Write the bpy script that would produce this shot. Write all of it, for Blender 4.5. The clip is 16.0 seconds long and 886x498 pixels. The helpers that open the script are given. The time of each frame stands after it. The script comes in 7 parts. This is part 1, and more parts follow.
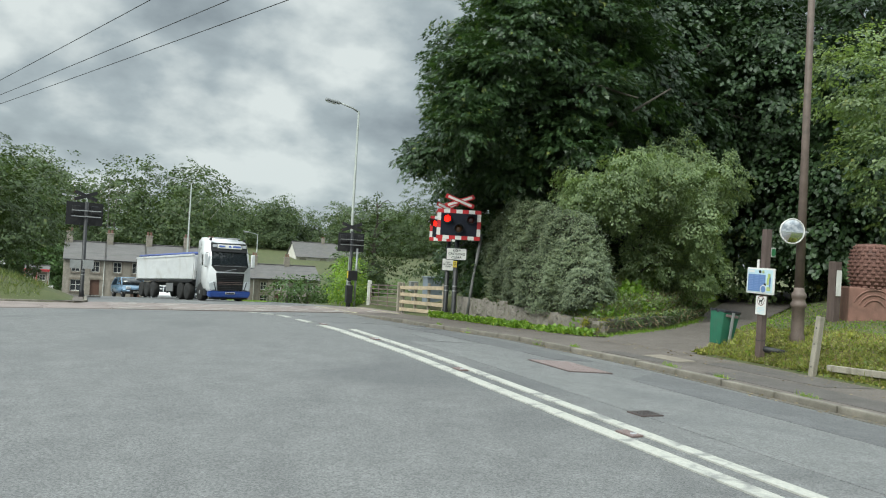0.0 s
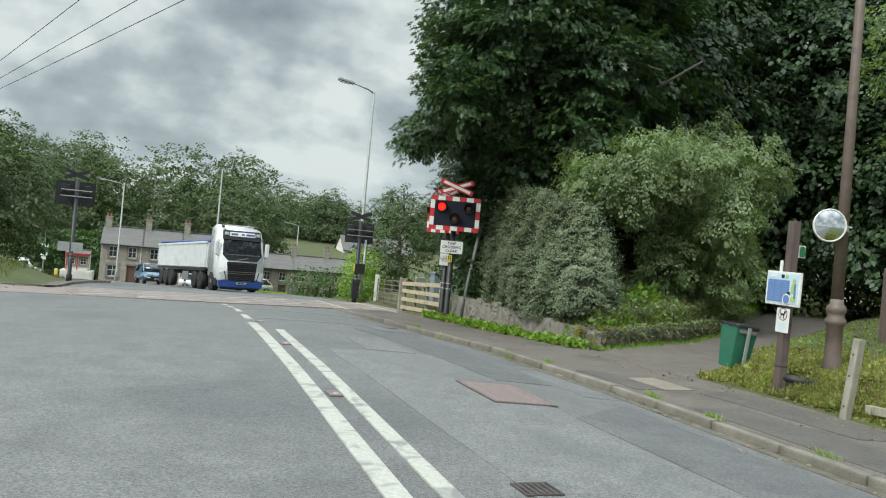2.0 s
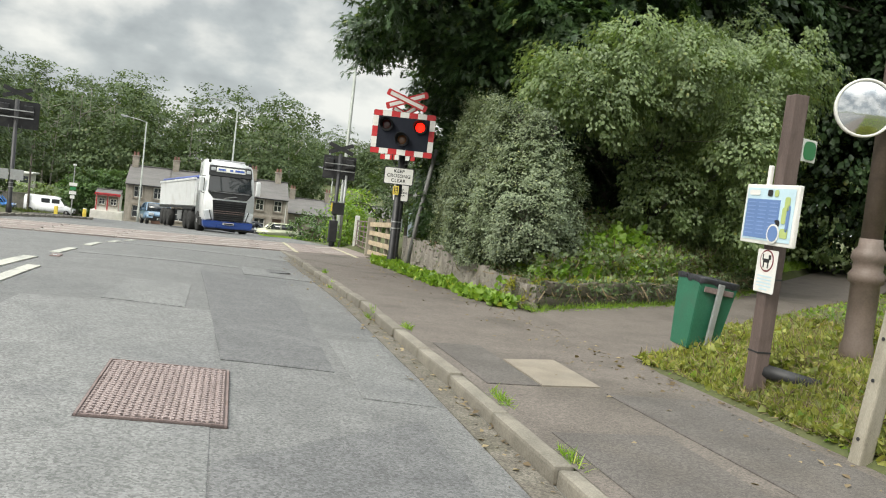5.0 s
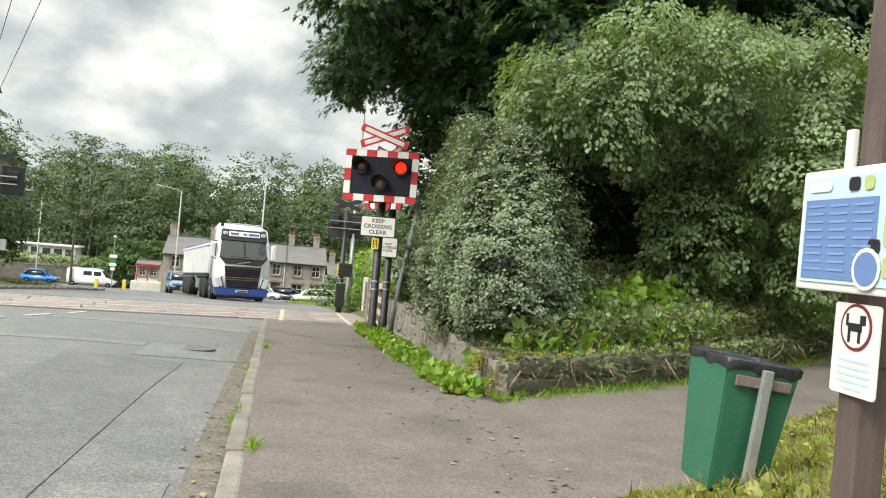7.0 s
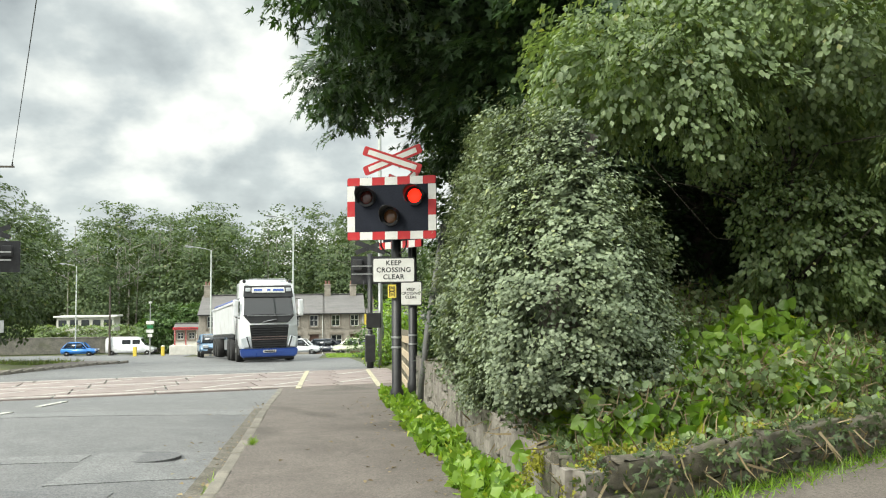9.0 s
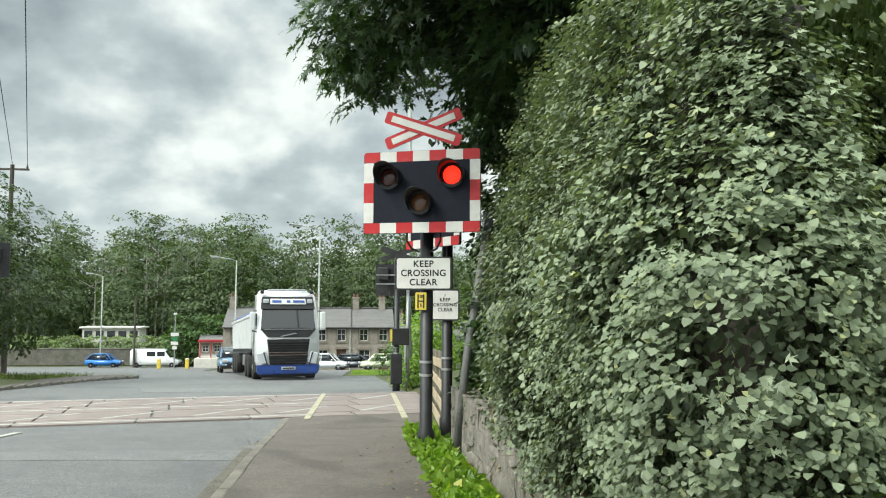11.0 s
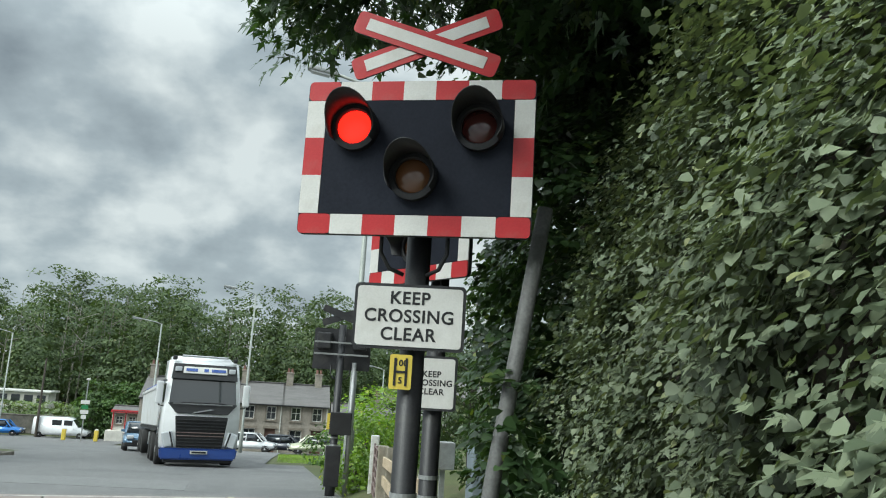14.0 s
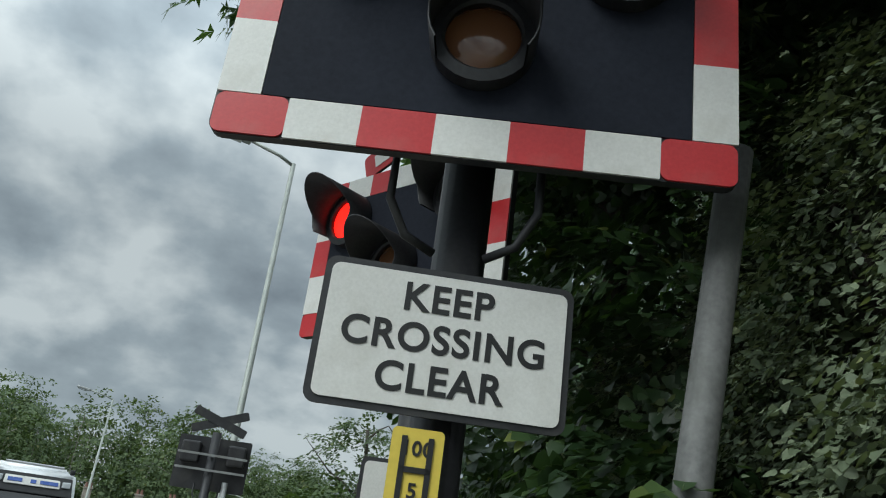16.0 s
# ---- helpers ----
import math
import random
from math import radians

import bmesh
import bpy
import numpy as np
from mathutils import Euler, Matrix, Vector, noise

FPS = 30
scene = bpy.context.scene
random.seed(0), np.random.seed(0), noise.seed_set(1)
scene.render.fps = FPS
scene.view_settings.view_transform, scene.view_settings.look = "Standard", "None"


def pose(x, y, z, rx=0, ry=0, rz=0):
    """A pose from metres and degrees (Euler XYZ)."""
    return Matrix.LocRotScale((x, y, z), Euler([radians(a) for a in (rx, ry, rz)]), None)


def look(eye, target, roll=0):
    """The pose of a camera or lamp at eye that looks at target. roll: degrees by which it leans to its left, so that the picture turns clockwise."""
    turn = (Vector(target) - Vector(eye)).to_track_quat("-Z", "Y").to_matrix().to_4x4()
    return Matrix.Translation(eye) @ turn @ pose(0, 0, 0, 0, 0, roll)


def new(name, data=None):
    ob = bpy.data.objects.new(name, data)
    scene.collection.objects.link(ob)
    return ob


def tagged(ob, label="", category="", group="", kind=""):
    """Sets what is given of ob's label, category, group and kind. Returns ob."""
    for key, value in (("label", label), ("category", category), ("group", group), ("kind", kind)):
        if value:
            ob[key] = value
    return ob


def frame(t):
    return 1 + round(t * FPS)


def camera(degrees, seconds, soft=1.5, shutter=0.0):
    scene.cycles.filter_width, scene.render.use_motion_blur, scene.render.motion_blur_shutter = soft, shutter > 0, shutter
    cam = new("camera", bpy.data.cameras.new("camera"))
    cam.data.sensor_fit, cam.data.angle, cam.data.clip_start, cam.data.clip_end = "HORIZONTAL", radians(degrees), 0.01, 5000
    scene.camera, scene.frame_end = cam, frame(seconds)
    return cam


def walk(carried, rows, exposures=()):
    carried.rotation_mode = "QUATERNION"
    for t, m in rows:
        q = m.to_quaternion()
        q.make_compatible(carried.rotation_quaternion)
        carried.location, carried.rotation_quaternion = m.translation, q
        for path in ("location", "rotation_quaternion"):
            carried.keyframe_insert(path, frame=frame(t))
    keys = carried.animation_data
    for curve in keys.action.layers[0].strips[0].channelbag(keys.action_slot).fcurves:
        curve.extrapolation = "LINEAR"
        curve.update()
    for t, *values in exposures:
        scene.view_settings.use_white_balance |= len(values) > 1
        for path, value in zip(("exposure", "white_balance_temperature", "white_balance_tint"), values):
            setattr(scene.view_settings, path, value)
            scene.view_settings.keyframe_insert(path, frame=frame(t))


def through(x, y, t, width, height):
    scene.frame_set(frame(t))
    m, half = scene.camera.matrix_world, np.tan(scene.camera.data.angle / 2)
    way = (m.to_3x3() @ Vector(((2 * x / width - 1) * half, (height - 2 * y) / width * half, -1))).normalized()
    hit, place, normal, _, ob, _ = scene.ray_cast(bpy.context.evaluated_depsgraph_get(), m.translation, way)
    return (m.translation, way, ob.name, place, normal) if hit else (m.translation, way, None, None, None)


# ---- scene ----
cam = camera(58.5, 16.0, soft=1.1)
METRES, EYE, TILT, LEAN, TURN = 25.0, 1.65, 1.0, 0.0, -24.2
ROWS = [
    (0.0, 0.0, 0.0, 0.0, 0.02, -0.39, -3.32),
    (0.5, 0.0176, 0.0258, -0.0009, 2.94, -0.15, -3.35),
    (1.0, 0.0336, 0.0587, -0.0012, 4.12, -0.29, -3.76),
    (1.5, 0.0521, 0.09, -0.0024, 4.4, -0.37, -4.3),
    (2.0, 0.0718, 0.1198, -0.0025, 4.2, -0.82, -5.14),
    (2.5, 0.089, 0.1529, -0.0044, 3.84, -2.36, -6.33),
    (3.0, 0.1046, 0.1827, -0.0055, 4.0, -4.3, -6.18),
    (5.5, 0.1745, 0.3412, -0.0172, 11.14, -4.81, -5.9),
    (6.0, 0.1828, 0.3748, -0.0178, 13.5, -5.04, -5.14),
    (6.5, 0.1892, 0.4062, -0.0203, 13.92, -4.68, -5.25),
    (7.0, 0.1932, 0.4373, -0.02, 12.5, -0.48, -4.61),
    (7.5, 0.192, 0.4682, -0.0198, 10.79, 2.26, -1.72),
    (8.0, 0.1865, 0.4967, -0.019, 12.39, 0.95, -0.26),
    (8.5, 0.18, 0.5239, -0.0178, 14.45, 1.22, 0.94),
    (9.0, 0.1742, 0.5472, -0.0169, 15.44, 2.03, 0.76),
    (9.5, 0.1648, 0.5728, -0.0168, 16.67, 2.68, 0.03),
    (10.0, 0.1559, 0.601, -0.0179, 17.83, 2.95, -0.0),
    (12.5, 0.1051, 0.7411, -0.0248, 16.38, 4.4, -0.53),
    (13.0, 0.0938, 0.7697, -0.0243, 15.14, 5.98, -1.51),
    (13.5, 0.0802, 0.7971, -0.0256, 14.22, 7.52, -2.42),
    (14.0, 0.0686, 0.8234, -0.0257, 13.25, 9.19, -3.2),
    (14.5, 0.0562, 0.8492, -0.0269, 11.85, 10.75, -4.01),
    (15.0, 0.0448, 0.8731, -0.0291, 9.9, 12.81, -5.28),
    (15.5, 0.0342, 0.8993, -0.0303, 6.78, 15.74, -6.69),
    (16.0, 0.025, 0.923, -0.0303, 3.76, 19.67, -7.21),
]
walk(cam, [(t, pose(0, 0, EYE, TILT, LEAN, TURN) @ pose(METRES * x, METRES * y, METRES * z, 90 + pitch, roll, yaw)) for t, x, y, z, yaw, pitch, roll in ROWS],
     exposures=[(0, 0.5, 6250, 0), (3, 0.55, 6250, 0), (5.5, 0.85, 6850, 6), (9, 1.1, 6750, 2), (12.5, 0.65, 6200, -2), (14, 0.5, 6100, -1), (14.5, 0.45, 6100, -1), (16, 0.08, 5950, 0)])

# ---- light ----
world = bpy.data.worlds.new("world")
scene.world = world
world.use_nodes = True


def sky_nodes():
    nt = world.node_tree
    nt.nodes.clear()
    N, L = nt.nodes.new, nt.links.new
    out, bg = N("ShaderNodeOutputWorld"), N("ShaderNodeBackground")
    sky = N("ShaderNodeTexSky")
    sky.sky_type, sky.sun_disc = "NISHITA", False
    sky.sun_elevation, sky.sun_rotation = radians(43), radians(-118)
    tc, sep = N("ShaderNodeTexCoord"), N("ShaderNodeSeparateXYZ")
    L(tc.outputs["Generated"], sep.inputs[0])
    # cloud sheet: the direction laid on a flat layer overhead
    zz = N("ShaderNodeMath"); zz.operation = "MAXIMUM"; zz.inputs[1].default_value = 0.0
    L(sep.outputs[2], zz.inputs[0])
    up = N("ShaderNodeMath"); up.operation = "ADD"; up.inputs[1].default_value = 0.5
    L(zz.outputs[0], up.inputs[0])
    dx, dy = N("ShaderNodeMath"), N("ShaderNodeMath")
    dx.operation = dy.operation = "DIVIDE"
    L(sep.outputs[0], dx.inputs[0]); L(up.outputs[0], dx.inputs[1])
    L(sep.outputs[1], dy.inputs[0]); L(up.outputs[0], dy.inputs[1])
    co = N("ShaderNodeCombineXYZ")
    L(dx.outputs[0], co.inputs[0]); L(dy.outputs[0], co.inputs[1])
    big, fine = N("ShaderNodeTexNoise"), N("ShaderNodeTexNoise")
    big.inputs["Scale"].default_value, big.inputs["Detail"].default_value, big.inputs["Roughness"].default_value = 2.3, 7, 0.5
    big.inputs["Distortion"].default_value = 0.1
    fine.inputs["Scale"].default_value, fine.inputs["Detail"].default_value = 6.5, 7
    L(co.outputs[0], big.inputs["Vector"]); L(co.outputs[0], fine.inputs["Vector"])
    mixf = N("ShaderNodeMix"); mixf.inputs[0].default_value = 0.3
    L(big.outputs[0], mixf.inputs[2]); L(fine.outputs[0], mixf.inputs[3])
    ramp = N("ShaderNodeValToRGB")
    els = ramp.color_ramp.elements
    els[0].position, els[0].color = 0.43, (1.0, 1.0, 1.0, 1)
    els[1].position, els[1].color = 0.63, (0.3, 0.33, 0.37, 1)
    mid = els.new(0.52); mid.color = (0.56, 0.6, 0.64, 1)
    L(mixf.outputs[0], ramp.inputs[0])
    # a little of the clear sky above the cloud
    blend = N("ShaderNodeMix"); blend.data_type = "RGBA"; blend.inputs[0].default_value = 0.06
    sc = N("ShaderNodeMix"); sc.data_type = "RGBA"; sc.blend_type = "MULTIPLY"; sc.inputs[0].default_value = 1.0
    sc.inputs[7].default_value = (0.1, 0.1, 0.1, 1)
    L(sky.outputs[0], sc.inputs[6])
    L(ramp.outputs[0], blend.inputs[6]); L(sc.outputs[2], blend.inputs[7])
    # paler towards the horizon
    hz = N("ShaderNodeMapRange"); hz.inputs[1].default_value, hz.inputs[2].default_value = 0.0, 0.16
    hz.inputs[3].default_value, hz.inputs[4].default_value = 0.45, 0.0
    L(zz.outputs[0], hz.inputs[0])
    pale = N("ShaderNodeMix"); pale.data_type = "RGBA"; pale.inputs[7].default_value = (0.78, 0.83, 0.87, 1)
    L(hz.outputs[0], pale.inputs[0]); L(blend.outputs[2], pale.inputs[6])
    L(pale.outputs[2], bg.inputs[0])
    # an overcast sky is some three times brighter overhead than near the horizon
    zen = N("ShaderNodeMapRange"); zen.interpolation_type = "SMOOTHSTEP"
    zen.inputs[1].default_value, zen.inputs[2].default_value, zen.inputs[3].default_value, zen.inputs[4].default_value = 0.3, 0.95, SKY, SKY * ZENITH
    L(zz.outputs[0], zen.inputs[0]); L(zen.outputs[0], bg.inputs[1])
    L(bg.outputs[0], out.inputs[0])


SKY, ZENITH = 0.56, 3.7
sky_nodes()
sun_data = bpy.data.lights.new("sun", "SUN")
sun_data.energy, sun_data.angle, sun_data.color = 2.3, radians(32), (1.0, 0.97, 0.92)
sun = new("sun", sun_data)
sun.matrix_basis = look((0, 0, 60), (56, 30, 0))

# ---- materials ----
def nodes(name):
    m = bpy.data.materials.new(name)
    m.use_nodes = True
    nt = m.node_tree
    return m, nt.nodes.new, nt.links.new, nt.nodes["Principled BSDF"], nt.nodes["Material Output"]


def surface(name, low, high, rough=0.7, scale=6.0, fine=60.0, bump=0.2, metal=0.0, stain=None, stain_scale=0.7, stain_amount=0.5, piece=0.0, coat=0.0, stretch=(1, 1, 1), speck=0.0):
    """Two-scale noise between two colours, a stain of its own shape, fine relief."""
    m, N, L, p, out = nodes(name)
    tc, mp = N("ShaderNodeTexCoord"), N("ShaderNodeMapping")
    mp.inputs["Scale"].default_value = stretch
    L(tc.outputs["Object"], mp.inputs[0])
    a, b = N("ShaderNodeTexNoise"), N("ShaderNodeTexNoise")
    a.inputs["Scale"].default_value, a.inputs["Detail"].default_value = scale, 6
    b.inputs["Scale"].default_value, b.inputs["Detail"].default_value = fine, 4
    L(mp.outputs[0], a.inputs["Vector"]); L(mp.outputs[0], b.inputs["Vector"])
    mx = N("ShaderNodeMix"); mx.inputs[0].default_value = 0.45
    L(a.outputs[0], mx.inputs[2]); L(b.outputs[0], mx.inputs[3])
    mr = N("ShaderNodeMapRange"); mr.inputs[1].default_value, mr.inputs[2].default_value = 0.35, 0.65
    L(mx.outputs[0], mr.inputs[0])
    col = N("ShaderNodeMix"); col.data_type = "RGBA"
    col.inputs[6].default_value, col.inputs[7].default_value = (*low, 1), (*high, 1)
    L(mr.outputs[0], col.inputs[0])
    last = col.outputs[2]
    if stain:
        s, r = N("ShaderNodeTexNoise"), N("ShaderNodeMapRange")
        s.inputs["Scale"].default_value, s.inputs["Detail"].default_value, s.inputs["Distortion"].default_value = stain_scale, 7, 0.8
        r.inputs[1].default_value, r.inputs[2].default_value, r.inputs[4].default_value = 0.52, 0.68, stain_amount
        L(tc.outputs["Object"], s.inputs["Vector"]); L(s.outputs[0], r.inputs[0])
        c2 = N("ShaderNodeMix"); c2.data_type = "RGBA"; c2.inputs[7].default_value = (*stain, 1)
        L(r.outputs[0], c2.inputs[0]); L(last, c2.inputs[6])
        last = c2.outputs[2]
    if speck:
        sp, sv, sr = N("ShaderNodeTexVoronoi"), N("ShaderNodeHueSaturation"), N("ShaderNodeMapRange")
        sp.inputs["Scale"].default_value = 85.0
        sx = N("ShaderNodeSeparateColor")
        sr.inputs[3].default_value, sr.inputs[4].default_value = 1 - speck, 1 + speck
        L(tc.outputs["Object"], sp.inputs["Vector"]); L(sp.outputs["Color"], sx.inputs[0]); L(sx.outputs[0], sr.inputs[0])
        L(sr.outputs[0], sv.inputs["Value"]); L(last, sv.inputs["Color"])
        last = sv.outputs[0]
    if piece:
        oi, hsv, rr = N("ShaderNodeObjectInfo"), N("ShaderNodeHueSaturation"), N("ShaderNodeMapRange")
        rr.inputs[3].default_value, rr.inputs[4].default_value = 1 - piece, 1 + piece
        L(oi.outputs["Random"], rr.inputs[0]); L(rr.outputs[0], hsv.inputs["Value"]); L(last, hsv.inputs["Color"])
        last = hsv.outputs[0]
    L(last, p.inputs["Base Color"])
    rv = N("ShaderNodeMapRange"); rv.inputs[3].default_value, rv.inputs[4].default_value = max(rough - 0.1, 0.03), min(rough + 0.1, 1)
    L(a.outputs[0], rv.inputs[0]); L(rv.outputs[0], p.inputs["Roughness"])
    p.inputs["Metallic"].default_value = metal
    p.inputs["Coat Weight"].default_value = coat
    if bump:
        bp = N("ShaderNodeBump"); bp.inputs["Strength"].default_value, bp.inputs["Distance"].default_value = bump, 0.01
        L(mx.outputs[0], bp.inputs["Height"]); L(bp.outputs[0], p.inputs["Normal"])
    return m


def leaf(name, low, high, rough=0.45, through=0.3, tone=None, spec=0.5):
    """Leaves: every leaf its own tint between two greens, a waxy gloss and light that comes through."""
    m, N, L, p, out = nodes(name)
    g, col = N("ShaderNodeNewGeometry"), N("ShaderNodeValToRGB")
    els = col.color_ramp.elements
    els[0].color, els[1].color = (*low, 1), (*high, 1)
    if tone:
        e = els.new(0.96); e.color = (*high, 1)
        els[-1].color = (*tone, 1)
    L(g.outputs["Random Per Island"], col.inputs[0])
    tc, big, hsv, r = N("ShaderNodeTexCoord"), N("ShaderNodeTexNoise"), N("ShaderNodeHueSaturation"), N("ShaderNodeMapRange")
    big.inputs["Scale"].default_value = 0.45
    L(tc.outputs["Object"], big.inputs["Vector"]); L(big.outputs[0], r.inputs[0])
    r.inputs[1].default_value, r.inputs[2].default_value, r.inputs[3].default_value, r.inputs[4].default_value = 0.3, 0.7, 0.75, 1.25
    L(r.outputs[0], hsv.inputs["Value"]); L(col.outputs[0], hsv.inputs["Color"])
    L(hsv.outputs[0], p.inputs["Base Color"])
    p.inputs["Roughness"].default_value = rough
    p.inputs["Specular IOR Level"].default_value = spec
    t, mix = N("ShaderNodeBsdfTranslucent"), N("ShaderNodeMixShader")
    mix.inputs[0].default_value = through
    warm = N("ShaderNodeMix"); warm.data_type = "RGBA"; warm.blend_type = "MULTIPLY"; warm.inputs[0].default_value = 1.0
    warm.inputs[7].default_value = (1.5, 1.6, 0.6, 1)
    L(hsv.outputs[0], warm.inputs[6]); L(warm.outputs[2], t.inputs[0])
    L(p.outputs[0], mix.inputs[1]); L(t.outputs[0], mix.inputs[2]); L(mix.outputs[0], out.inputs[0])
    return m


def glow(name, colour, strength):
    m, N, L, p, out = nodes(name)
    p.inputs["Base Color"].default_value = (*colour, 1)
    p.inputs["Emission Color"].default_value = (*colour, 1)
    p.inputs["Emission Strength"].default_value = strength
    return m


def glass(name, tint, rough=0.03):
    m, N, L, p, out = nodes(name)
    p.inputs["Base Color"].default_value = (*tint, 1)
    p.inputs["Roughness"].default_value = rough
    p.inputs["IOR"].default_value = 1.5
    p.inputs["Coat Weight"].default_value = 0.6
    return m


def plain(name, colour, rough=0.5, metal=0.0, coat=0.0):
    return surface(name, tuple(c * 0.88 for c in colour), colour, rough, 5, 70, 0.04, metal, coat=coat)


ASPHALT = surface("asphalt", (0.108, 0.108, 0.108), (0.172, 0.172, 0.17), 0.72, 3.0, 150, 0.5, stain=(0.08, 0.082, 0.085), stain_scale=0.35, stain_amount=0.6, speck=0.4)
PATCH_NEW = surface("patch_asphalt", (0.085, 0.085, 0.088), (0.142, 0.142, 0.144), 0.75, 5.0, 170, 0.5, stain=(0.17, 0.17, 0.17), stain_scale=0.8, stain_amount=0.4, speck=0.4)
PATCH_PALE = surface("pale_asphalt", (0.128, 0.129, 0.128), (0.19, 0.19, 0.187), 0.7, 4.0, 160, 0.5, stain=(0.11, 0.11, 0.115), stain_scale=0.9, stain_amount=0.5, speck=0.4)
PAVING = surface("pavement_asphalt", (0.098, 0.083, 0.072), (0.156, 0.134, 0.118), 0.85, 2.5, 130, 0.5, stain=(0.07, 0.06, 0.05), stain_scale=0.6, stain_amount=0.7, speck=0.3)
SLAB = surface("slab_concrete", (0.17, 0.145, 0.115), (0.27, 0.235, 0.19), 0.85, 4, 90, 0.3, stain=(0.2, 0.18, 0.15), stain_scale=2)
GUTTER = surface("gutter_dirt", (0.09, 0.078, 0.062), (0.17, 0.155, 0.13), 0.95, 5, 60, 0.6, stain=(0.06, 0.055, 0.03), stain_scale=2.5, speck=0.4)
KERB = surface("kerb_stone", (0.11, 0.1, 0.083), (0.225, 0.205, 0.17), 0.85, 5, 90, 0.5, stain=(0.09, 0.08, 0.062), stain_scale=2.2, stain_amount=0.75, piece=0.18)
STONE = surface("wall_stone", (0.055, 0.048, 0.036), (0.15, 0.132, 0.1), 0.95, 4, 40, 1.0, stain=(0.07, 0.085, 0.03), stain_scale=1.8, stain_amount=0.8, piece=0.25)
MORTAR = surface("wall_mortar", (0.13, 0.115, 0.098), (0.29, 0.262, 0.23), 0.95, 5, 28, 1.0, stain=(0.075, 0.07, 0.045), stain_scale=1.6, stain_amount=0.75)
EARTH = surface("grassy_earth", (0.045, 0.06, 0.018), (0.1, 0.11, 0.04), 0.95, 1.2, 25, 0.8, stain=(0.09, 0.07, 0.04), stain_scale=0.8)
GRASS = leaf("grass_blades", (0.12, 0.16, 0.035), (0.3, 0.31, 0.08), 0.6, 0.35, tone=(0.42, 0.36, 0.15))
WHITE_LINE = surface("road_paint", (0.33, 0.33, 0.3), (0.5, 0.49, 0.44), 0.7, 22, 90, 0.3, stain=(0.17, 0.17, 0.17), stain_scale=4.0, stain_amount=0.85)
YELLOW_LINE = surface("yellow_road_paint", (0.33, 0.3, 0.2), (0.48, 0.44, 0.31), 0.75, 3, 60, 0.3, stain=(0.2, 0.19, 0.17), stain_scale=3.0, stain_amount=0.8)
DECK = surface("crossing_panel", (0.19, 0.155, 0.143), (0.29, 0.243, 0.226), 0.85, 3, 80, 0.4, stain=(0.14, 0.12, 0.11), stain_scale=1.2, piece=0.08)
RAIL = surface("rail_steel", (0.25, 0.2, 0.17), (0.45, 0.42, 0.4), 0.4, 5, 60, 0.2, metal=0.7)
IRON = surface("cast_iron", (0.15, 0.11, 0.105), (0.27, 0.205, 0.195), 0.6, 8, 90, 0.5, metal=0.3, stain=(0.16, 0.09, 0.06), stain_scale=6)
COVER_LOW = surface("rusty_cover_plate", (0.05, 0.038, 0.036), (0.1, 0.075, 0.07), 0.8, 8, 90, 0.5)
COVER_RIB = surface("worn_cover_ribs", (0.24, 0.19, 0.183), (0.37, 0.3, 0.29), 0.6, 8, 90, 0.4, metal=0.1)
BLACK = surface("black_paint", (0.012, 0.012, 0.014), (0.03, 0.03, 0.033), 0.5, 6, 80, 0.15, stain=(0.06, 0.058, 0.052), stain_scale=4, stain_amount=0.35)
BOARD = surface("black_board", (0.014, 0.016, 0.024), (0.022, 0.025, 0.036), 0.8, 3, 60, 0.05)
BOARD.node_tree.nodes["Principled BSDF"].inputs["Specular IOR Level"].default_value = 0.15
RED = surface("red_reflective", (0.42, 0.015, 0.02), (0.52, 0.025, 0.03), 0.35, 4, 120, 0.06, stain=(0.4, 0.08, 0.07), stain_scale=5, stain_amount=0.4)
WHITE = surface("white_reflective", (0.62, 0.61, 0.58), (0.74, 0.73, 0.7), 0.4, 4, 120, 0.05, stain=(0.5, 0.48, 0.43), stain_scale=4, stain_amount=0.4)
GREY_METAL = surface("galvanised_steel", (0.3, 0.31, 0.31), (0.44, 0.45, 0.45), 0.5, 6, 70, 0.2, metal=0.55, stain=(0.24, 0.23, 0.21), stain_scale=4)
LAMP_GREEN = surface("weathered_lamp_column", (0.25, 0.27, 0.25), (0.38, 0.4, 0.37), 0.6, 4, 60, 0.2, metal=0.3)
DARK_STEEL = surface("dull_grey_steel", (0.1, 0.1, 0.098), (0.19, 0.19, 0.185), 0.65, 4, 60, 0.25, metal=0.2, stain=(0.06, 0.065, 0.05), stain_scale=5)
BROWN_POLE = surface("brown_painted_iron", (0.115, 0.085, 0.07), (0.17, 0.13, 0.11), 0.55, 6, 60, 0.25, stain=(0.07, 0.06, 0.05), stain_scale=4)
BROWN_POST = surface("brown_plastic_wood", (0.075, 0.052, 0.045), (0.13, 0.095, 0.085), 0.7, 4, 60, 0.4, stretch=(6, 6, 0.6), stain=(0.05, 0.036, 0.03), stain_scale=4)
BIN_GREEN = surface("green_moulded_plastic", (0.02, 0.105, 0.062), (0.035, 0.15, 0.09), 0.4, 3, 60, 0.08, stain=(0.05, 0.1, 0.07), stain_scale=3)
OLD_WOOD = surface("weathered_timber", (0.2, 0.18, 0.14), (0.36, 0.33, 0.27), 0.85, 3, 50, 0.6, stretch=(5, 5, 1), stain=(0.12, 0.12, 0.07), stain_scale=3)
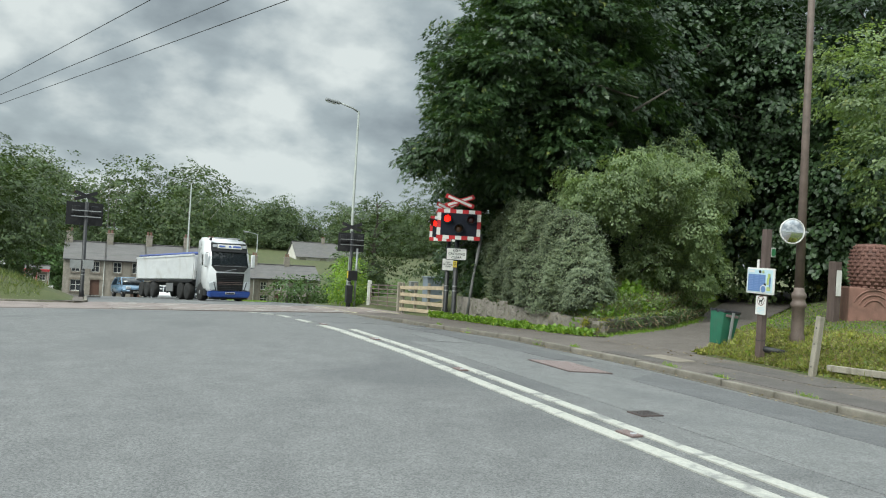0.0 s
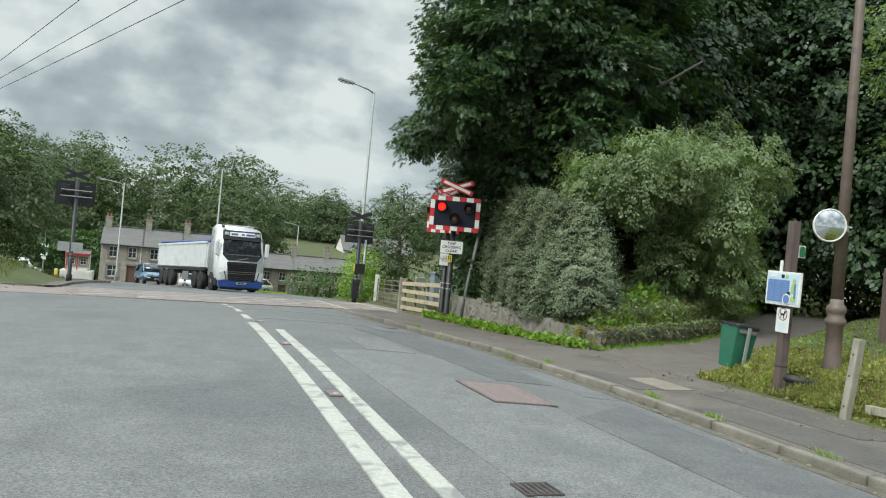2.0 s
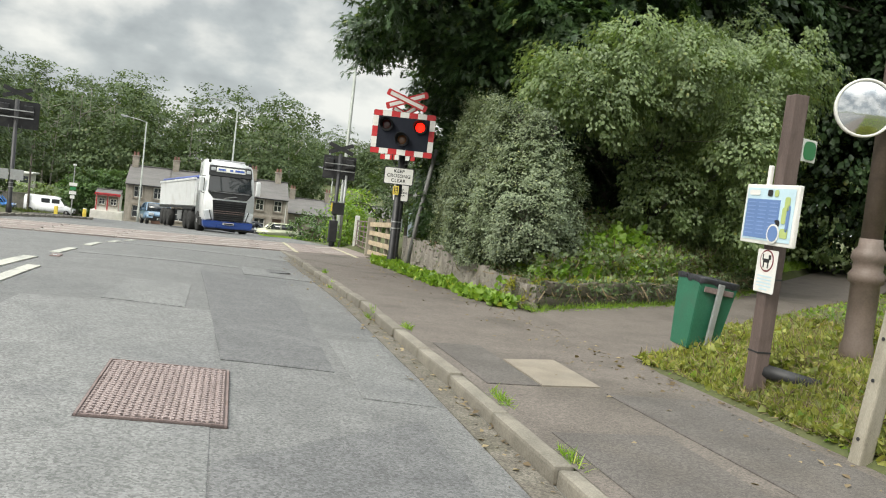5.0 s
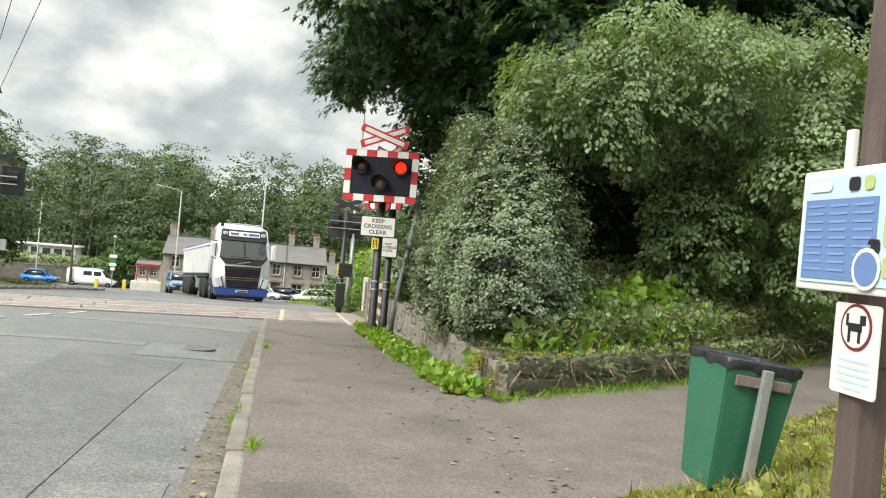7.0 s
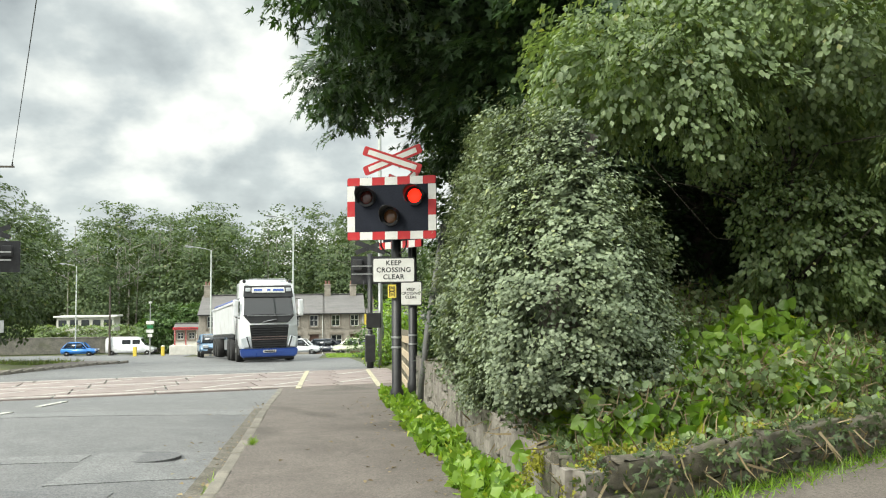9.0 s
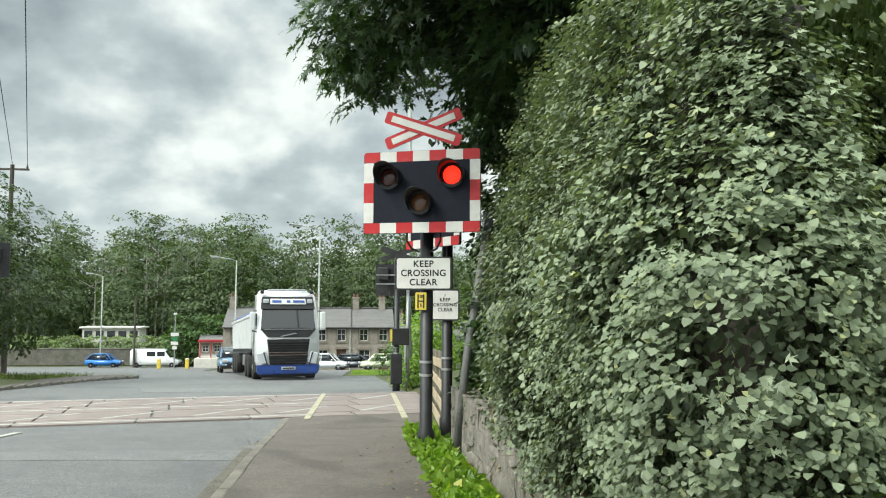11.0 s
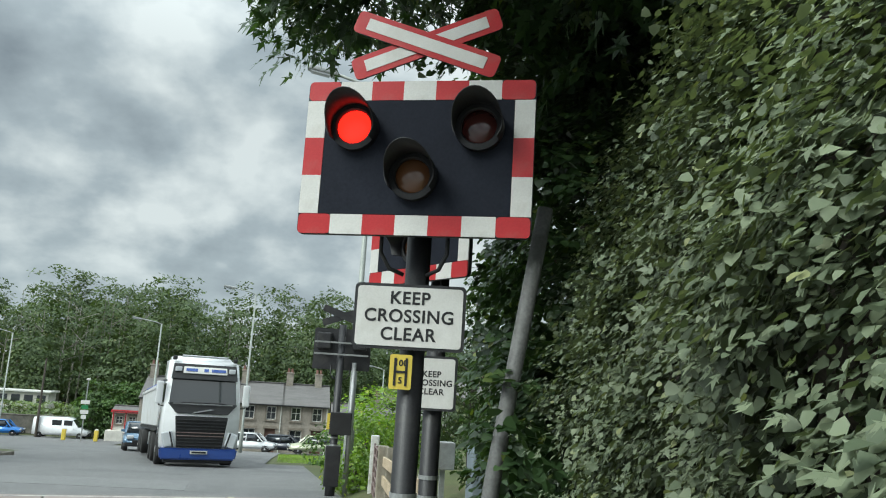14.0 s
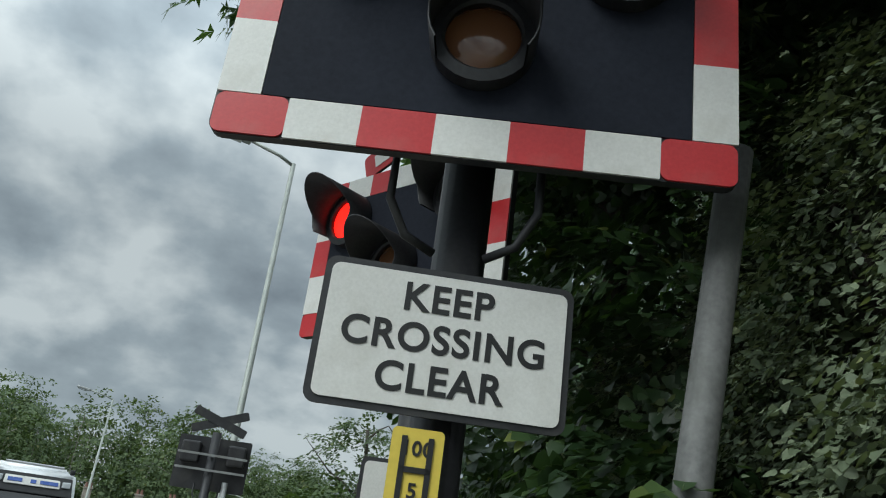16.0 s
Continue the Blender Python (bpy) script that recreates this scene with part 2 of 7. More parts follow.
FENCE_WOOD = surface("fence_timber", (0.36, 0.28, 0.18), (0.55, 0.45, 0.32), 0.8, 3, 50, 0.4, stretch=(1, 5, 5), stain=(0.25, 0.22, 0.16), stain_scale=3)
WHITE_WOOD = surface("old_white_paint", (0.5, 0.5, 0.46), (0.68, 0.68, 0.63), 0.8, 3, 40, 0.3, stain=(0.25, 0.22, 0.16), stain_scale=6, stain_amount=0.8)
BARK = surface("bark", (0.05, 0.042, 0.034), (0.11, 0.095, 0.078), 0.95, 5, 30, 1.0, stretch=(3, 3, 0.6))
PALE_BARK = surface("pale_bark", (0.2, 0.19, 0.16), (0.32, 0.3, 0.26), 0.9, 5, 30, 0.8, stretch=(3, 3, 0.6))
HOUSE_STONE = surface("house_stone", (0.21, 0.185, 0.155), (0.36, 0.325, 0.275), 0.9, 1.6, 6, 0.6, stain=(0.16, 0.14, 0.12), stain_scale=0.5, stain_amount=0.6)
DARK_STONE = surface("dark_wall_stone", (0.09, 0.085, 0.075), (0.19, 0.175, 0.15), 0.9, 1.6, 7, 0.6, stain=(0.08, 0.09, 0.05), stain_scale=0.6, stain_amount=0.6)
SLATE = surface("roof_slate", (0.088, 0.083, 0.08), (0.15, 0.142, 0.137), 0.7, 0.9, 9, 0.5, stain=(0.12, 0.115, 0.09), stain_scale=0.5, stretch=(1, 3, 3))
RENDER = surface("pale_house_render", (0.55, 0.53, 0.48), (0.68, 0.66, 0.61), 0.9, 1.2, 12, 0.2, stain=(0.42, 0.4, 0.36), stain_scale=0.5)
PANE = glass("window_pane", (0.03, 0.035, 0.04))
SCREEN = glass("windscreen", (0.018, 0.022, 0.026))
TRUCK_WHITE = surface("white_cab_paint", (0.66, 0.67, 0.68), (0.76, 0.77, 0.78), 0.3, 2, 50, 0.0, coat=0.5, stain=(0.52, 0.51, 0.49), stain_scale=1.5, stain_amount=0.3)
TRUCK_BLUE = surface("blue_cab_paint", (0.025, 0.07, 0.3), (0.035, 0.09, 0.36), 0.3, 2, 50, 0.0, coat=0.5)
TRAILER = surface("tipper_body_paint", (0.58, 0.59, 0.6), (0.7, 0.71, 0.72), 0.45, 1, 30, 0.03, stain=(0.42, 0.4, 0.37), stain_scale=0.7, stretch=(1, 1, 3))
SHEET = surface("blue_tipper_sheet", (0.05, 0.08, 0.26), (0.1, 0.14, 0.36), 0.6, 3, 20, 0.5)
PLASTIC = surface("black_plastic", (0.012, 0.012, 0.013), (0.028, 0.028, 0.03), 0.55, 5, 70, 0.1)
TYRE = surface("tyre_rubber", (0.012, 0.012, 0.012), (0.03, 0.029, 0.028), 0.85, 6, 60, 0.3)
ALLOY = surface("wheel_metal", (0.35, 0.35, 0.36), (0.5, 0.5, 0.51), 0.4, 6, 60, 0.1, metal=0.7)
CAR_BLUE = plain("bright_blue_car_paint", (0.03, 0.2, 0.6), 0.3, coat=0.6)
CAR_PALE_BLUE = plain("pale_blue_car_paint", (0.13, 0.22, 0.33), 0.3, 0.2, coat=0.6)
CAR_WHITE = plain("white_car_paint", (0.75, 0.76, 0.77), 0.3, coat=0.6)
CAR_DARK = plain("dark_car_paint", (0.03, 0.035, 0.05), 0.3, coat=0.6)
CAR_GREEN = plain("pale_green_car_paint", (0.5, 0.52, 0.36), 0.3, coat=0.6)
HEADLAMP = glass("headlamp_glass", (0.55, 0.57, 0.6), 0.1)
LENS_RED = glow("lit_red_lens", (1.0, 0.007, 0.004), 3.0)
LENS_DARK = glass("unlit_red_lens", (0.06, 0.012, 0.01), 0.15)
LENS_AMBER = glass("unlit_amber_lens", (0.14, 0.06, 0.025), 0.15)
YELLOW = plain("yellow_plate", (0.72, 0.55, 0.08), 0.5)
INK = plain("black_ink", (0.012, 0.012, 0.013), 0.6)
PAPER_BLUE = plain("blue_print", (0.13, 0.22, 0.44), 0.4)
PAPER_PALE = plain("pale_print", (0.5, 0.66, 0.74), 0.4)
PAPER_LIME = plain("lime_print", (0.42, 0.5, 0.18), 0.4)
PAPER_LINES = plain("pale_blue_print", (0.2, 0.3, 0.55), 0.4)
SIGN_GREEN = plain("green_sign", (0.03, 0.2, 0.07), 0.4)
RED_INK = plain("red_ink", (0.5, 0.03, 0.04), 0.5)
RING = plain("maroon_ink", (0.16, 0.02, 0.03), 0.5)
DOOR_BROWN = plain("brown_door_paint", (0.13, 0.07, 0.05), 0.5)
SCULPT = surface("rusty_red_ironwork", (0.1, 0.05, 0.04), (0.2, 0.1, 0.08), 0.8, 7, 60, 0.6, stain=(0.07, 0.04, 0.035), stain_scale=4)
SANDSTONE = surface("red_sandstone", (0.16, 0.085, 0.065), (0.26, 0.14, 0.11), 0.9, 5, 60, 0.6, stain=(0.11, 0.07, 0.055), stain_scale=3)
CABINET = surface("blue_grey_cabinet", (0.15, 0.18, 0.21), (0.22, 0.26, 0.3), 0.6, 3, 50, 0.1)
BAG = surface("black_bin_bag", (0.01, 0.01, 0.012), (0.025, 0.025, 0.03), 0.3, 15, 50, 0.8)
MIRROR = plain("mirror_face", (0.8, 0.82, 0.84), 0.04, 1.0)
GROUND_LEAF = leaf("dead_leaves", (0.09, 0.06, 0.03), (0.28, 0.22, 0.13), 0.7, 0.15)
L_SYC = leaf("sycamore_leaves", (0.026, 0.052, 0.02), (0.064, 0.112, 0.042), 0.4, 0.28, tone=(0.16, 0.19, 0.04))
L_IVY = leaf("ivy_leaves", (0.1, 0.13, 0.078), (0.235, 0.275, 0.175), 0.55, 0.18, tone=(0.3, 0.32, 0.15), spec=0.4)
# darker copy of the ivy green, with the inner leaves' shade in the colour
L_IVY_SHADED = leaf("ivy_leaves_shade_tone", (0.03, 0.045, 0.02), (0.08, 0.105, 0.05), 0.55, 0.12)
L_BUSH = leaf("bush_leaves", (0.12, 0.17, 0.08), (0.25, 0.315, 0.155), 0.5, 0.38, tone=(0.22, 0.22, 0.06))
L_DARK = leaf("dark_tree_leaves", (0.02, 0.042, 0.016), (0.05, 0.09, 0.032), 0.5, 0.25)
L_FAR = leaf("far_leaves", (0.05, 0.08, 0.034), (0.105, 0.145, 0.06), 0.7, 0.25, tone=(0.18, 0.19, 0.09))
L_VERGE = leaf("yellowing_verge_leaves", (0.13, 0.17, 0.035), (0.34, 0.34, 0.09), 0.55, 0.35, tone=(0.36, 0.26, 0.1))
L_SCRUB = leaf("railway_scrub_leaves", (0.035, 0.058, 0.022), (0.085, 0.125, 0.045), 0.6, 0.25, tone=(0.15, 0.16, 0.06))
L_ROUGH = leaf("rough_grass_blades", (0.06, 0.09, 0.025), (0.16, 0.19, 0.06), 0.6, 0.3, tone=(0.26, 0.23, 0.11))
L_BRIGHT = leaf("bright_weed_leaves", (0.1, 0.19, 0.025), (0.24, 0.36, 0.05), 0.45, 0.4, tone=(0.42, 0.42, 0.06))
L_HEDGE = leaf("hedge_leaves", (0.045, 0.09, 0.025), (0.1, 0.17, 0.045), 0.5, 0.25)
L_MOSS = leaf("moss_tufts", (0.13, 0.14, 0.015), (0.3, 0.29, 0.03), 0.8, 0.2)
L_MOWN = leaf("mown_grass_blades", (0.14, 0.24, 0.03), (0.26, 0.38, 0.06), 0.6, 0.35)

# ---- building helpers ----
def mesh_of(bm, name, smooth=False):
    me = bpy.data.meshes.new(name)
    bm.normal_update()
    bm.to_mesh(me)
    bm.free()
    if smooth:
        me.polygons.foreach_set("use_smooth", [True] * len(me.polygons))
    return me


def part(name, bm, material, parent=None, label="", smooth=False, at=None):
    """One mesh object, under a thing or a part, or at top level."""
    me = mesh_of(bm, name, smooth) if isinstance(bm, bmesh.types.BMesh) else bm
    if not me.materials:
        me.materials.append(material)
    ob = new(name, me)
    ob.parent = parent
    if at is not None:
        ob.matrix_basis = at
    if label:
        ob["label"] = label
    return ob


def thing(name, label, category, m=None, group="", kind=""):
    ob = new(name)
    ob.empty_display_size = 0.2
    ob.matrix_basis = m or Matrix()
    return tagged(ob, label, category, group, kind)


def box(bm, x, y, z, sx, sy, sz, rot=None, bevel=0.0, taper=(1, 1)):
    """A box about its centre; taper narrows its top."""
    made = bmesh.ops.create_cube(bm, size=1.0)["verts"]
    for v in made:
        t = taper if v.co.z > 0 else (1, 1)
        v.co = Vector((v.co.x * sx * t[0], v.co.y * sy * t[1], v.co.z * sz))
    if bevel:
        es = list({e for v in made for e in v.link_edges})
        r = bmesh.ops.bevel(bm, geom=es, offset=bevel, segments=2, affect="EDGES", profile=0.6)
        made = list({v for f in r["faces"] for v in f.verts} | {v for v in made if v.is_valid})
    m = Matrix.Translation((x, y, z)) @ (rot or Matrix())
    for v in made:
        v.co = m @ v.co
    return bm


def boxm(x, y, z, sx, sy, sz, rot=None, bevel=0.0, taper=(1, 1)):
    return box(bmesh.new(), x, y, z, sx, sy, sz, rot, bevel, taper)


def tube(bm, a, b, r1, r2=None, seg=12, caps=True):
    """A round bar from a to b."""
    a, b = Vector(a), Vector(b)
    r2 = r1 if r2 is None else r2
    q = (b - a).to_track_quat("Z", "Y").to_matrix()
    ring = []
    for p, r in ((a, r1), (b, r2)):
        ring.append([bm.verts.new(p + q @ Vector((r * math.cos(k * 2 * math.pi / seg), r * math.sin(k * 2 * math.pi / seg), 0))) for k in range(seg)])
    for k in range(seg):
        bm.faces.new((ring[0][k], ring[0][(k + 1) % seg], ring[1][(k + 1) % seg], ring[1][k]))
    if caps:
        bm.faces.new(ring[0][::-1]); bm.faces.new(ring[1])
    return bm


def lathe(bm, profile, seg=20, at=(0, 0, 0)):
    """A turned form about z: rows of (radius, height)."""
    rings = [[bm.verts.new((at[0] + max(r, 1e-4) * math.cos(k * 2 * math.pi / seg), at[1] + max(r, 1e-4) * math.sin(k * 2 * math.pi / seg), at[2] + z)) for k in range(seg)] for r, z in profile]
    for a, b in zip(rings, rings[1:]):
        for k in range(seg):
            bm.faces.new((a[k], a[(k + 1) % seg], b[(k + 1) % seg], b[k]))
    bm.faces.new(rings[0][::-1]); bm.faces.new(rings[-1])
    return bm


def bent(bm, pts, r, seg=10, r_end=None):
    """A round bar along points."""
    pts = [Vector(p) for p in pts]
    rings = []
    for i, p in enumerate(pts):
        d = pts[min(i + 1, len(pts) - 1)] - pts[max(i - 1, 0)]
        q = d.to_track_quat("Z", "Y").to_matrix()
        rr = r + ((r_end if r_end is not None else r) - r) * i / (len(pts) - 1)
        rings.append([bm.verts.new(p + q @ Vector((rr * math.cos(k * 2 * math.pi / seg), rr * math.sin(k * 2 * math.pi / seg), 0))) for k in range(seg)])
    for a, b in zip(rings, rings[1:]):
        for k in range(seg):
            bm.faces.new((a[k], a[(k + 1) % seg], b[(k + 1) % seg], b[k]))
    bm.faces.new(rings[0][::-1]); bm.faces.new(rings[-1])
    return bm


def plate(w, h, d, r=0.03, seg=4):
    """A rounded plate in the x-z plane, front towards -y, centred."""
    bm = bmesh.new()
    pts = []
    for cx, cz, a0 in ((w / 2 - r, h / 2 - r, 0), (-w / 2 + r, h / 2 - r, 90), (-w / 2 + r, -h / 2 + r, 180), (w / 2 - r, -h / 2 + r, 270)):
        for k in range(seg + 1):
            a = radians(a0 + 90 * k / seg)
            pts.append((cx + r * math.cos(a), cz + r * math.sin(a)))
    f = [bm.verts.new((x, -d / 2, z)) for x, z in pts]
    b = [bm.verts.new((x, d / 2, z)) for x, z in pts]
    bm.faces.new(f), bm.faces.new(b[::-1])
    n = len(pts)
    for k in range(n):
        bm.faces.new((f[(k + 1) % n], f[k], b[k], b[(k + 1) % n]))
    bmesh.ops.recalc_face_normals(bm, faces=bm.faces)
    return bm


def from_arrays(name, verts, faces_n, count, mat_):
    """A mesh from flat arrays: all faces have faces_n corners, in order."""
    me = bpy.data.meshes.new(name)
    me.vertices.add(len(verts))
    me.vertices.foreach_set("co", np.ascontiguousarray(verts, np.float32).ravel())
    idx = np.asarray(faces_n, np.int32)
    me.loops.add(idx.size)
    me.loops.foreach_set("vertex_index", idx.ravel())
    me.polygons.add(len(idx))
    me.polygons.foreach_set("loop_start", np.arange(0, idx.size, idx.shape[1], dtype=np.int32))
    me.polygons.foreach_set("loop_total", np.full(len(idx), idx.shape[1], np.int32))
    me.update(calc_edges=True)
    me.materials.append(mat_)
    return me


# ---- the lie of the land ----
LAND_Y = (-200, -40, 0, 11, 15.2, 20.3, 34.5, 46, 65, 81, 90, 105, 112, 140, 220, 400, 3000)
LAND_Z = (0.1, 0.02, -0.03, -0.02, -0.09, -0.31, -0.85, -1.55, -2.75, -4.0, -4.75, -5.5, -5.6, -3.0, 4, 6, 6)


def g(y):
    """The road's height, which falls away beyond the crossing."""
    return np.interp(y, LAND_Y, LAND_Z)


def road_z(x, y):
    """The road's cambered surface."""
    x, y = np.asarray(x, float), np.asarray(y, float)
    return g(y) + 0.19 * np.maximum(0, 1 - ((x - 4.5) / np.where(x > 4.5, 4.25, 9.0)) ** 2) * np.clip((27 - y) / 6, 0, 1)


VERGE_X, VERGE_Y = (11.2, 14, 17, 20, 27, 60), (12.1, 14.6, 16.7, 18.8, 24, 50)
BANK_X, BANK_Y = (10.95, 12.2, 14, 16, 20, 27, 60), (15.3, 15.75, 16.5, 17.9, 21.4, 27.5, 57)


def verge_y(x):
    """The near edge of the footpath."""
    return np.interp(x, VERGE_X, VERGE_Y)


def bank_y(x):
    """The far edge of the footpath, along the foot of the bank's wall."""
    return np.interp(x, BANK_X, BANK_Y)


def path_z(x, y):
    s = np.maximum((x - 11.2) * 0.78 + (y - 12.8) * 0.62 - 0.8, 0)
    return g(y) + 0.104 + 0.05 * np.minimum(s, 30)


def land(x, y):
    """The height of the ground: banks, verge and path beside the road."""
    x, y = np.asarray(x, float), np.asarray(y, float)
    near = np.clip((45 - y) / 10, 0, 1)
    lift = (path_z(x, y) - g(y) - 0.104) * near * np.clip((x - 11.3) / 1.5, 0, 1)
    below, above = np.maximum(verge_y(x) - y, 0) * 0.75, np.maximum(y - bank_y(x), 0) * 0.85
    d, e = np.minimum(x - 10.8, below), np.minimum(x - 11.35, above - 0.35)
    verge = 0.16 + 0.42 * (1 - np.exp(-np.maximum(d, 0) / 0.9)) + 0.05 * np.minimum(d, 12)
    bank = np.where(e > 0, 0.36 + 0.3 * np.minimum(e, 6) + 0.04 * np.maximum(e - 6, 0), 0.0) * np.clip((29 - y) / 3, 0, 1)
    z = g(y) - 0.05 + np.where(x > 10.8, np.where(below > 0, verge * near, np.where(above > 0, bank, 0.02)) + 0.9 * lift, 0.0)
    m = np.minimum(0.0 - x, np.minimum(y - 30.0, 55 - y))
    return z + np.where(m > 0, 0.1 + 0.3 * np.minimum(m, 4.5) * np.clip((44 - y) / 8, 0, 1), 0)


def grid_mesh(name, xs, ys, zf, mat_):
    X, Y = np.meshgrid(xs, ys)
    Z = zf(X, Y)
    n = len(xs)
    i = (np.arange(len(ys) - 1)[:, None] * n + np.arange(n - 1)[None]).ravel()
    me = from_arrays(name, np.stack([X, Y, Z], -1).reshape(-1, 3), np.stack([i, i + 1, i + n + 1, i + n], 1), 4, mat_)
    me.polygons.foreach_set("use_smooth", np.ones(len(me.polygons), bool))
    return me


def strip_mesh(name, rows, lift, mat_, cols=16, step=1.0, zf=None):
    """A sheet between two edges: rows of (y, left x, right x)."""
    ry = [r[0] for r in rows]
    ys = np.unique(np.concatenate([np.arange(ry[0], ry[-1], step), ry]))
    xl, xr = np.interp(ys, ry, [r[1] for r in rows]), np.interp(ys, ry, [r[2] for r in rows])
    t = np.linspace(0, 1, cols)
    X = xl[:, None] + (xr - xl)[:, None] * t
    Y = np.repeat(ys[:, None], cols, 1)
    Z = (zf(X, Y) if zf else g(Y)) + lift
    i = (np.arange(len(ys) - 1)[:, None] * cols + np.arange(cols - 1)[None]).ravel()
    me = from_arrays(name, np.stack([X, Y, Z], -1).reshape(-1, 3), np.stack([i, i + 1, i + cols + 1, i + cols], 1), 4, mat_)
    me.polygons.foreach_set("use_smooth", np.ones(len(me.polygons), bool))
    return me


def structure(name, me, label):
    return tagged(new(name, me), label, kind="structure")


xs = np.unique(np.concatenate([[-900, -500, -300, -200, -140], np.arange(-100, -6, 4), np.arange(-6, 9, 1.0), np.arange(9, 26, 0.5), np.arange(26, 100, 4), [140, 200, 300, 500, 900]]))
ys = np.unique(np.concatenate([[-400, -200, -100, -60], np.arange(-40, 0, 4), np.arange(0, 40, 0.5), np.arange(40, 70, 1.5), np.arange(70, 240, 5), [300, 500, 900, 2000]]))
structure("ground", grid_mesh("ground", xs, ys, land, EARTH), "rough grassy ground falling away past the crossing")
structure("road", strip_mesh("road", [(-60, -40, 8.75), (25, -40, 8.75), (27, -14, 8.8), (29.5, -2, 9.0), (31, 0.1, 9.1), (45, 0.15, 9.3), (49, 0.9, 9.4), (53, -4, 9.5), (58, -10, 9.6), (64, -60, 9.8), (78, -60, 10), (82, -60, 18), (89, -60, 18), (89.5, -60, -4), (106, -60, -4)], 0.0, ASPHALT, 90, 1.0, road_z), "worn grey asphalt road with patches")


def pave_z(x, y):
    """The pavement's height: a kerb's step above the road, running out flush at the crossing."""
    return g(y) + 0.1 * np.clip((27.6 - y) / 4, 0.25, 1)


structure("pavement", strip_mesh("pavement", [(-60, 8.79, 10.85), (10.6, 8.79, 10.8), (12, 8.79, 11.1), (15.2, 8.79, 11.1), (27.2, 8.79, 11.1), (28.5, 8.79, 11.2)], 0.0, PAVING, 8, 0.5, pave_z), "brown-grey asphalt pavement beside the wall")
structure("pavement_far", strip_mesh("pavement_far", [(33.6, 9.0, 11.3), (45, 9.2, 11.0), (50, 9.4, 10.9)], 0.012, ASPHALT, 6), "asphalt pavement beyond the crossing")
structure("pavement_left", strip_mesh("pavement_left", [(30.2, -3, -0.05), (34, -1.6, -0.02), (45, -1.6, 0.0), (49, -2, 0.72), (52, -5.6, -3.2), (56, -12, -8)], 0.1, PAVING, 6), "asphalt pavement on the far side of the road")


def foot_path():
    xx, f = np.linspace(10.98, 40, 90), np.linspace(-0.02, 1.02, 10)
    X = np.repeat(xx[:, None], 10, 1)
    Y = verge_y(X) + (bank_y(X) - verge_y(X)) * f
    Z = path_z(X, Y) + 0.004
    Z[0] -= 0.04
    i = (np.arange(89)[:, None] * 10 + np.arange(9)[None]).ravel()
    return from_arrays("foot_path", np.stack([X, Y, Z], -1).reshape(-1, 3), np.stack([i, i + 10, i + 11, i + 1], 1), 4, PAVING)


structure("foot_path", foot_path(), "asphalt footpath climbing away between verge and bank")

# repairs in the road and lines on it
def laid(name, corners, mat_, label, lift=0.004, parent=None):
    """A flat patch on the road, from its corners in order, cut fine enough to follow the fall."""
    bm = bmesh.new()
    c = [Vector((x, y, 0)) for x, y in corners]
    n = max(2, int(max((c[0] - c[3]).length, (c[1] - c[2]).length) / 0.8))
    rows = []
    for k in range(n + 1):
        a, b = c[0].lerp(c[3], k / n), c[1].lerp(c[2], k / n)
        rows.append([bm.verts.new((p.x, p.y, float(road_z(p.x, p.y)) + lift)) for p in (a.lerp(b, j / 8) for j in range(9))])
    for p, q in zip(rows, rows[1:]):
        for j in range(8):
            bm.faces.new((p[j], p[j + 1], q[j + 1], q[j]))
    rim = bmesh.ops.extrude_edge_only(bm, edges=[e for e in bm.edges if e.is_boundary])
    for v in rim["geom"]:
        if isinstance(v, bmesh.types.BMVert):
            v.co.z -= 0.03
    bmesh.ops.recalc_face_normals(bm, faces=bm.faces)
    ob = new(name, mesh_of(bm, name))
    ob.data.materials.append(mat_)
    return tagged(ob, label, kind="structure")


laid("road_patch", [(5.08, -20), (6.86, -20), (6.96, 13.12), (5.28, 13.0)], PATCH_PALE, "pale strip of relaid asphalt in the nearer lane", 0.004)
laid("road_patch", [(5.92, 13.22), (6.67, 13.16), (6.67, 15.0), (6.0, 14.9)], PATCH_PALE, "small pale asphalt repair in the lane", 0.005)
laid("road_patch", [(7.0, 10.95), (7.8, 10.95), (7.95, 17.4), (6.72, 17.4)], PATCH_NEW, "darker asphalt repair by the kerb", 0.006)
laid("road_patch", [(6.82, -20), (8.4, -20), (8.2, 9.9), (6.96, 8.9)], PATCH_NEW, "darker asphalt repair by the kerb", 0.007)
laid("road_patch", [(7.9, 10.3), (8.4, 10.3), (8.42, 12.5), (7.92, 12.3)], PATCH_PALE, "pale asphalt repair along the gutter", 0.005)
laid("road_patch", [(7.35, 17.6), (8.5, 18.1), (8.55, 19.6), (7.36, 19.3)], PATCH_PALE, "pale asphalt repair round a drain", 0.006)
laid("road_patch", [(4.9, 18.1), (7.3, 18.75), (7.3, 19.2), (4.9, 18.45)], PATCH_PALE, "narrow pale asphalt trench repair", 0.005)
laid("road_patch", [(4.9, 22.6), (8.7, 23.2), (8.7, 24.1), (4.9, 23.4)], PATCH_PALE, "pale asphalt trench repair", 0.005)
laid("road_patch", [(4.4, 35.5), (8.2, 35.0), (8.0, 38), (3.6, 38)], PATCH_PALE, "pale asphalt repair beyond the crossing", 0.005)
PAVE_DARK = surface("dark_pavement_asphalt", (0.07, 0.062, 0.056), (0.12, 0.108, 0.1), 0.85, 2.5, 130, 0.5, stain=(0.1, 0.085, 0.07), stain_scale=0.9, stain_amount=0.5, speck=0.3)
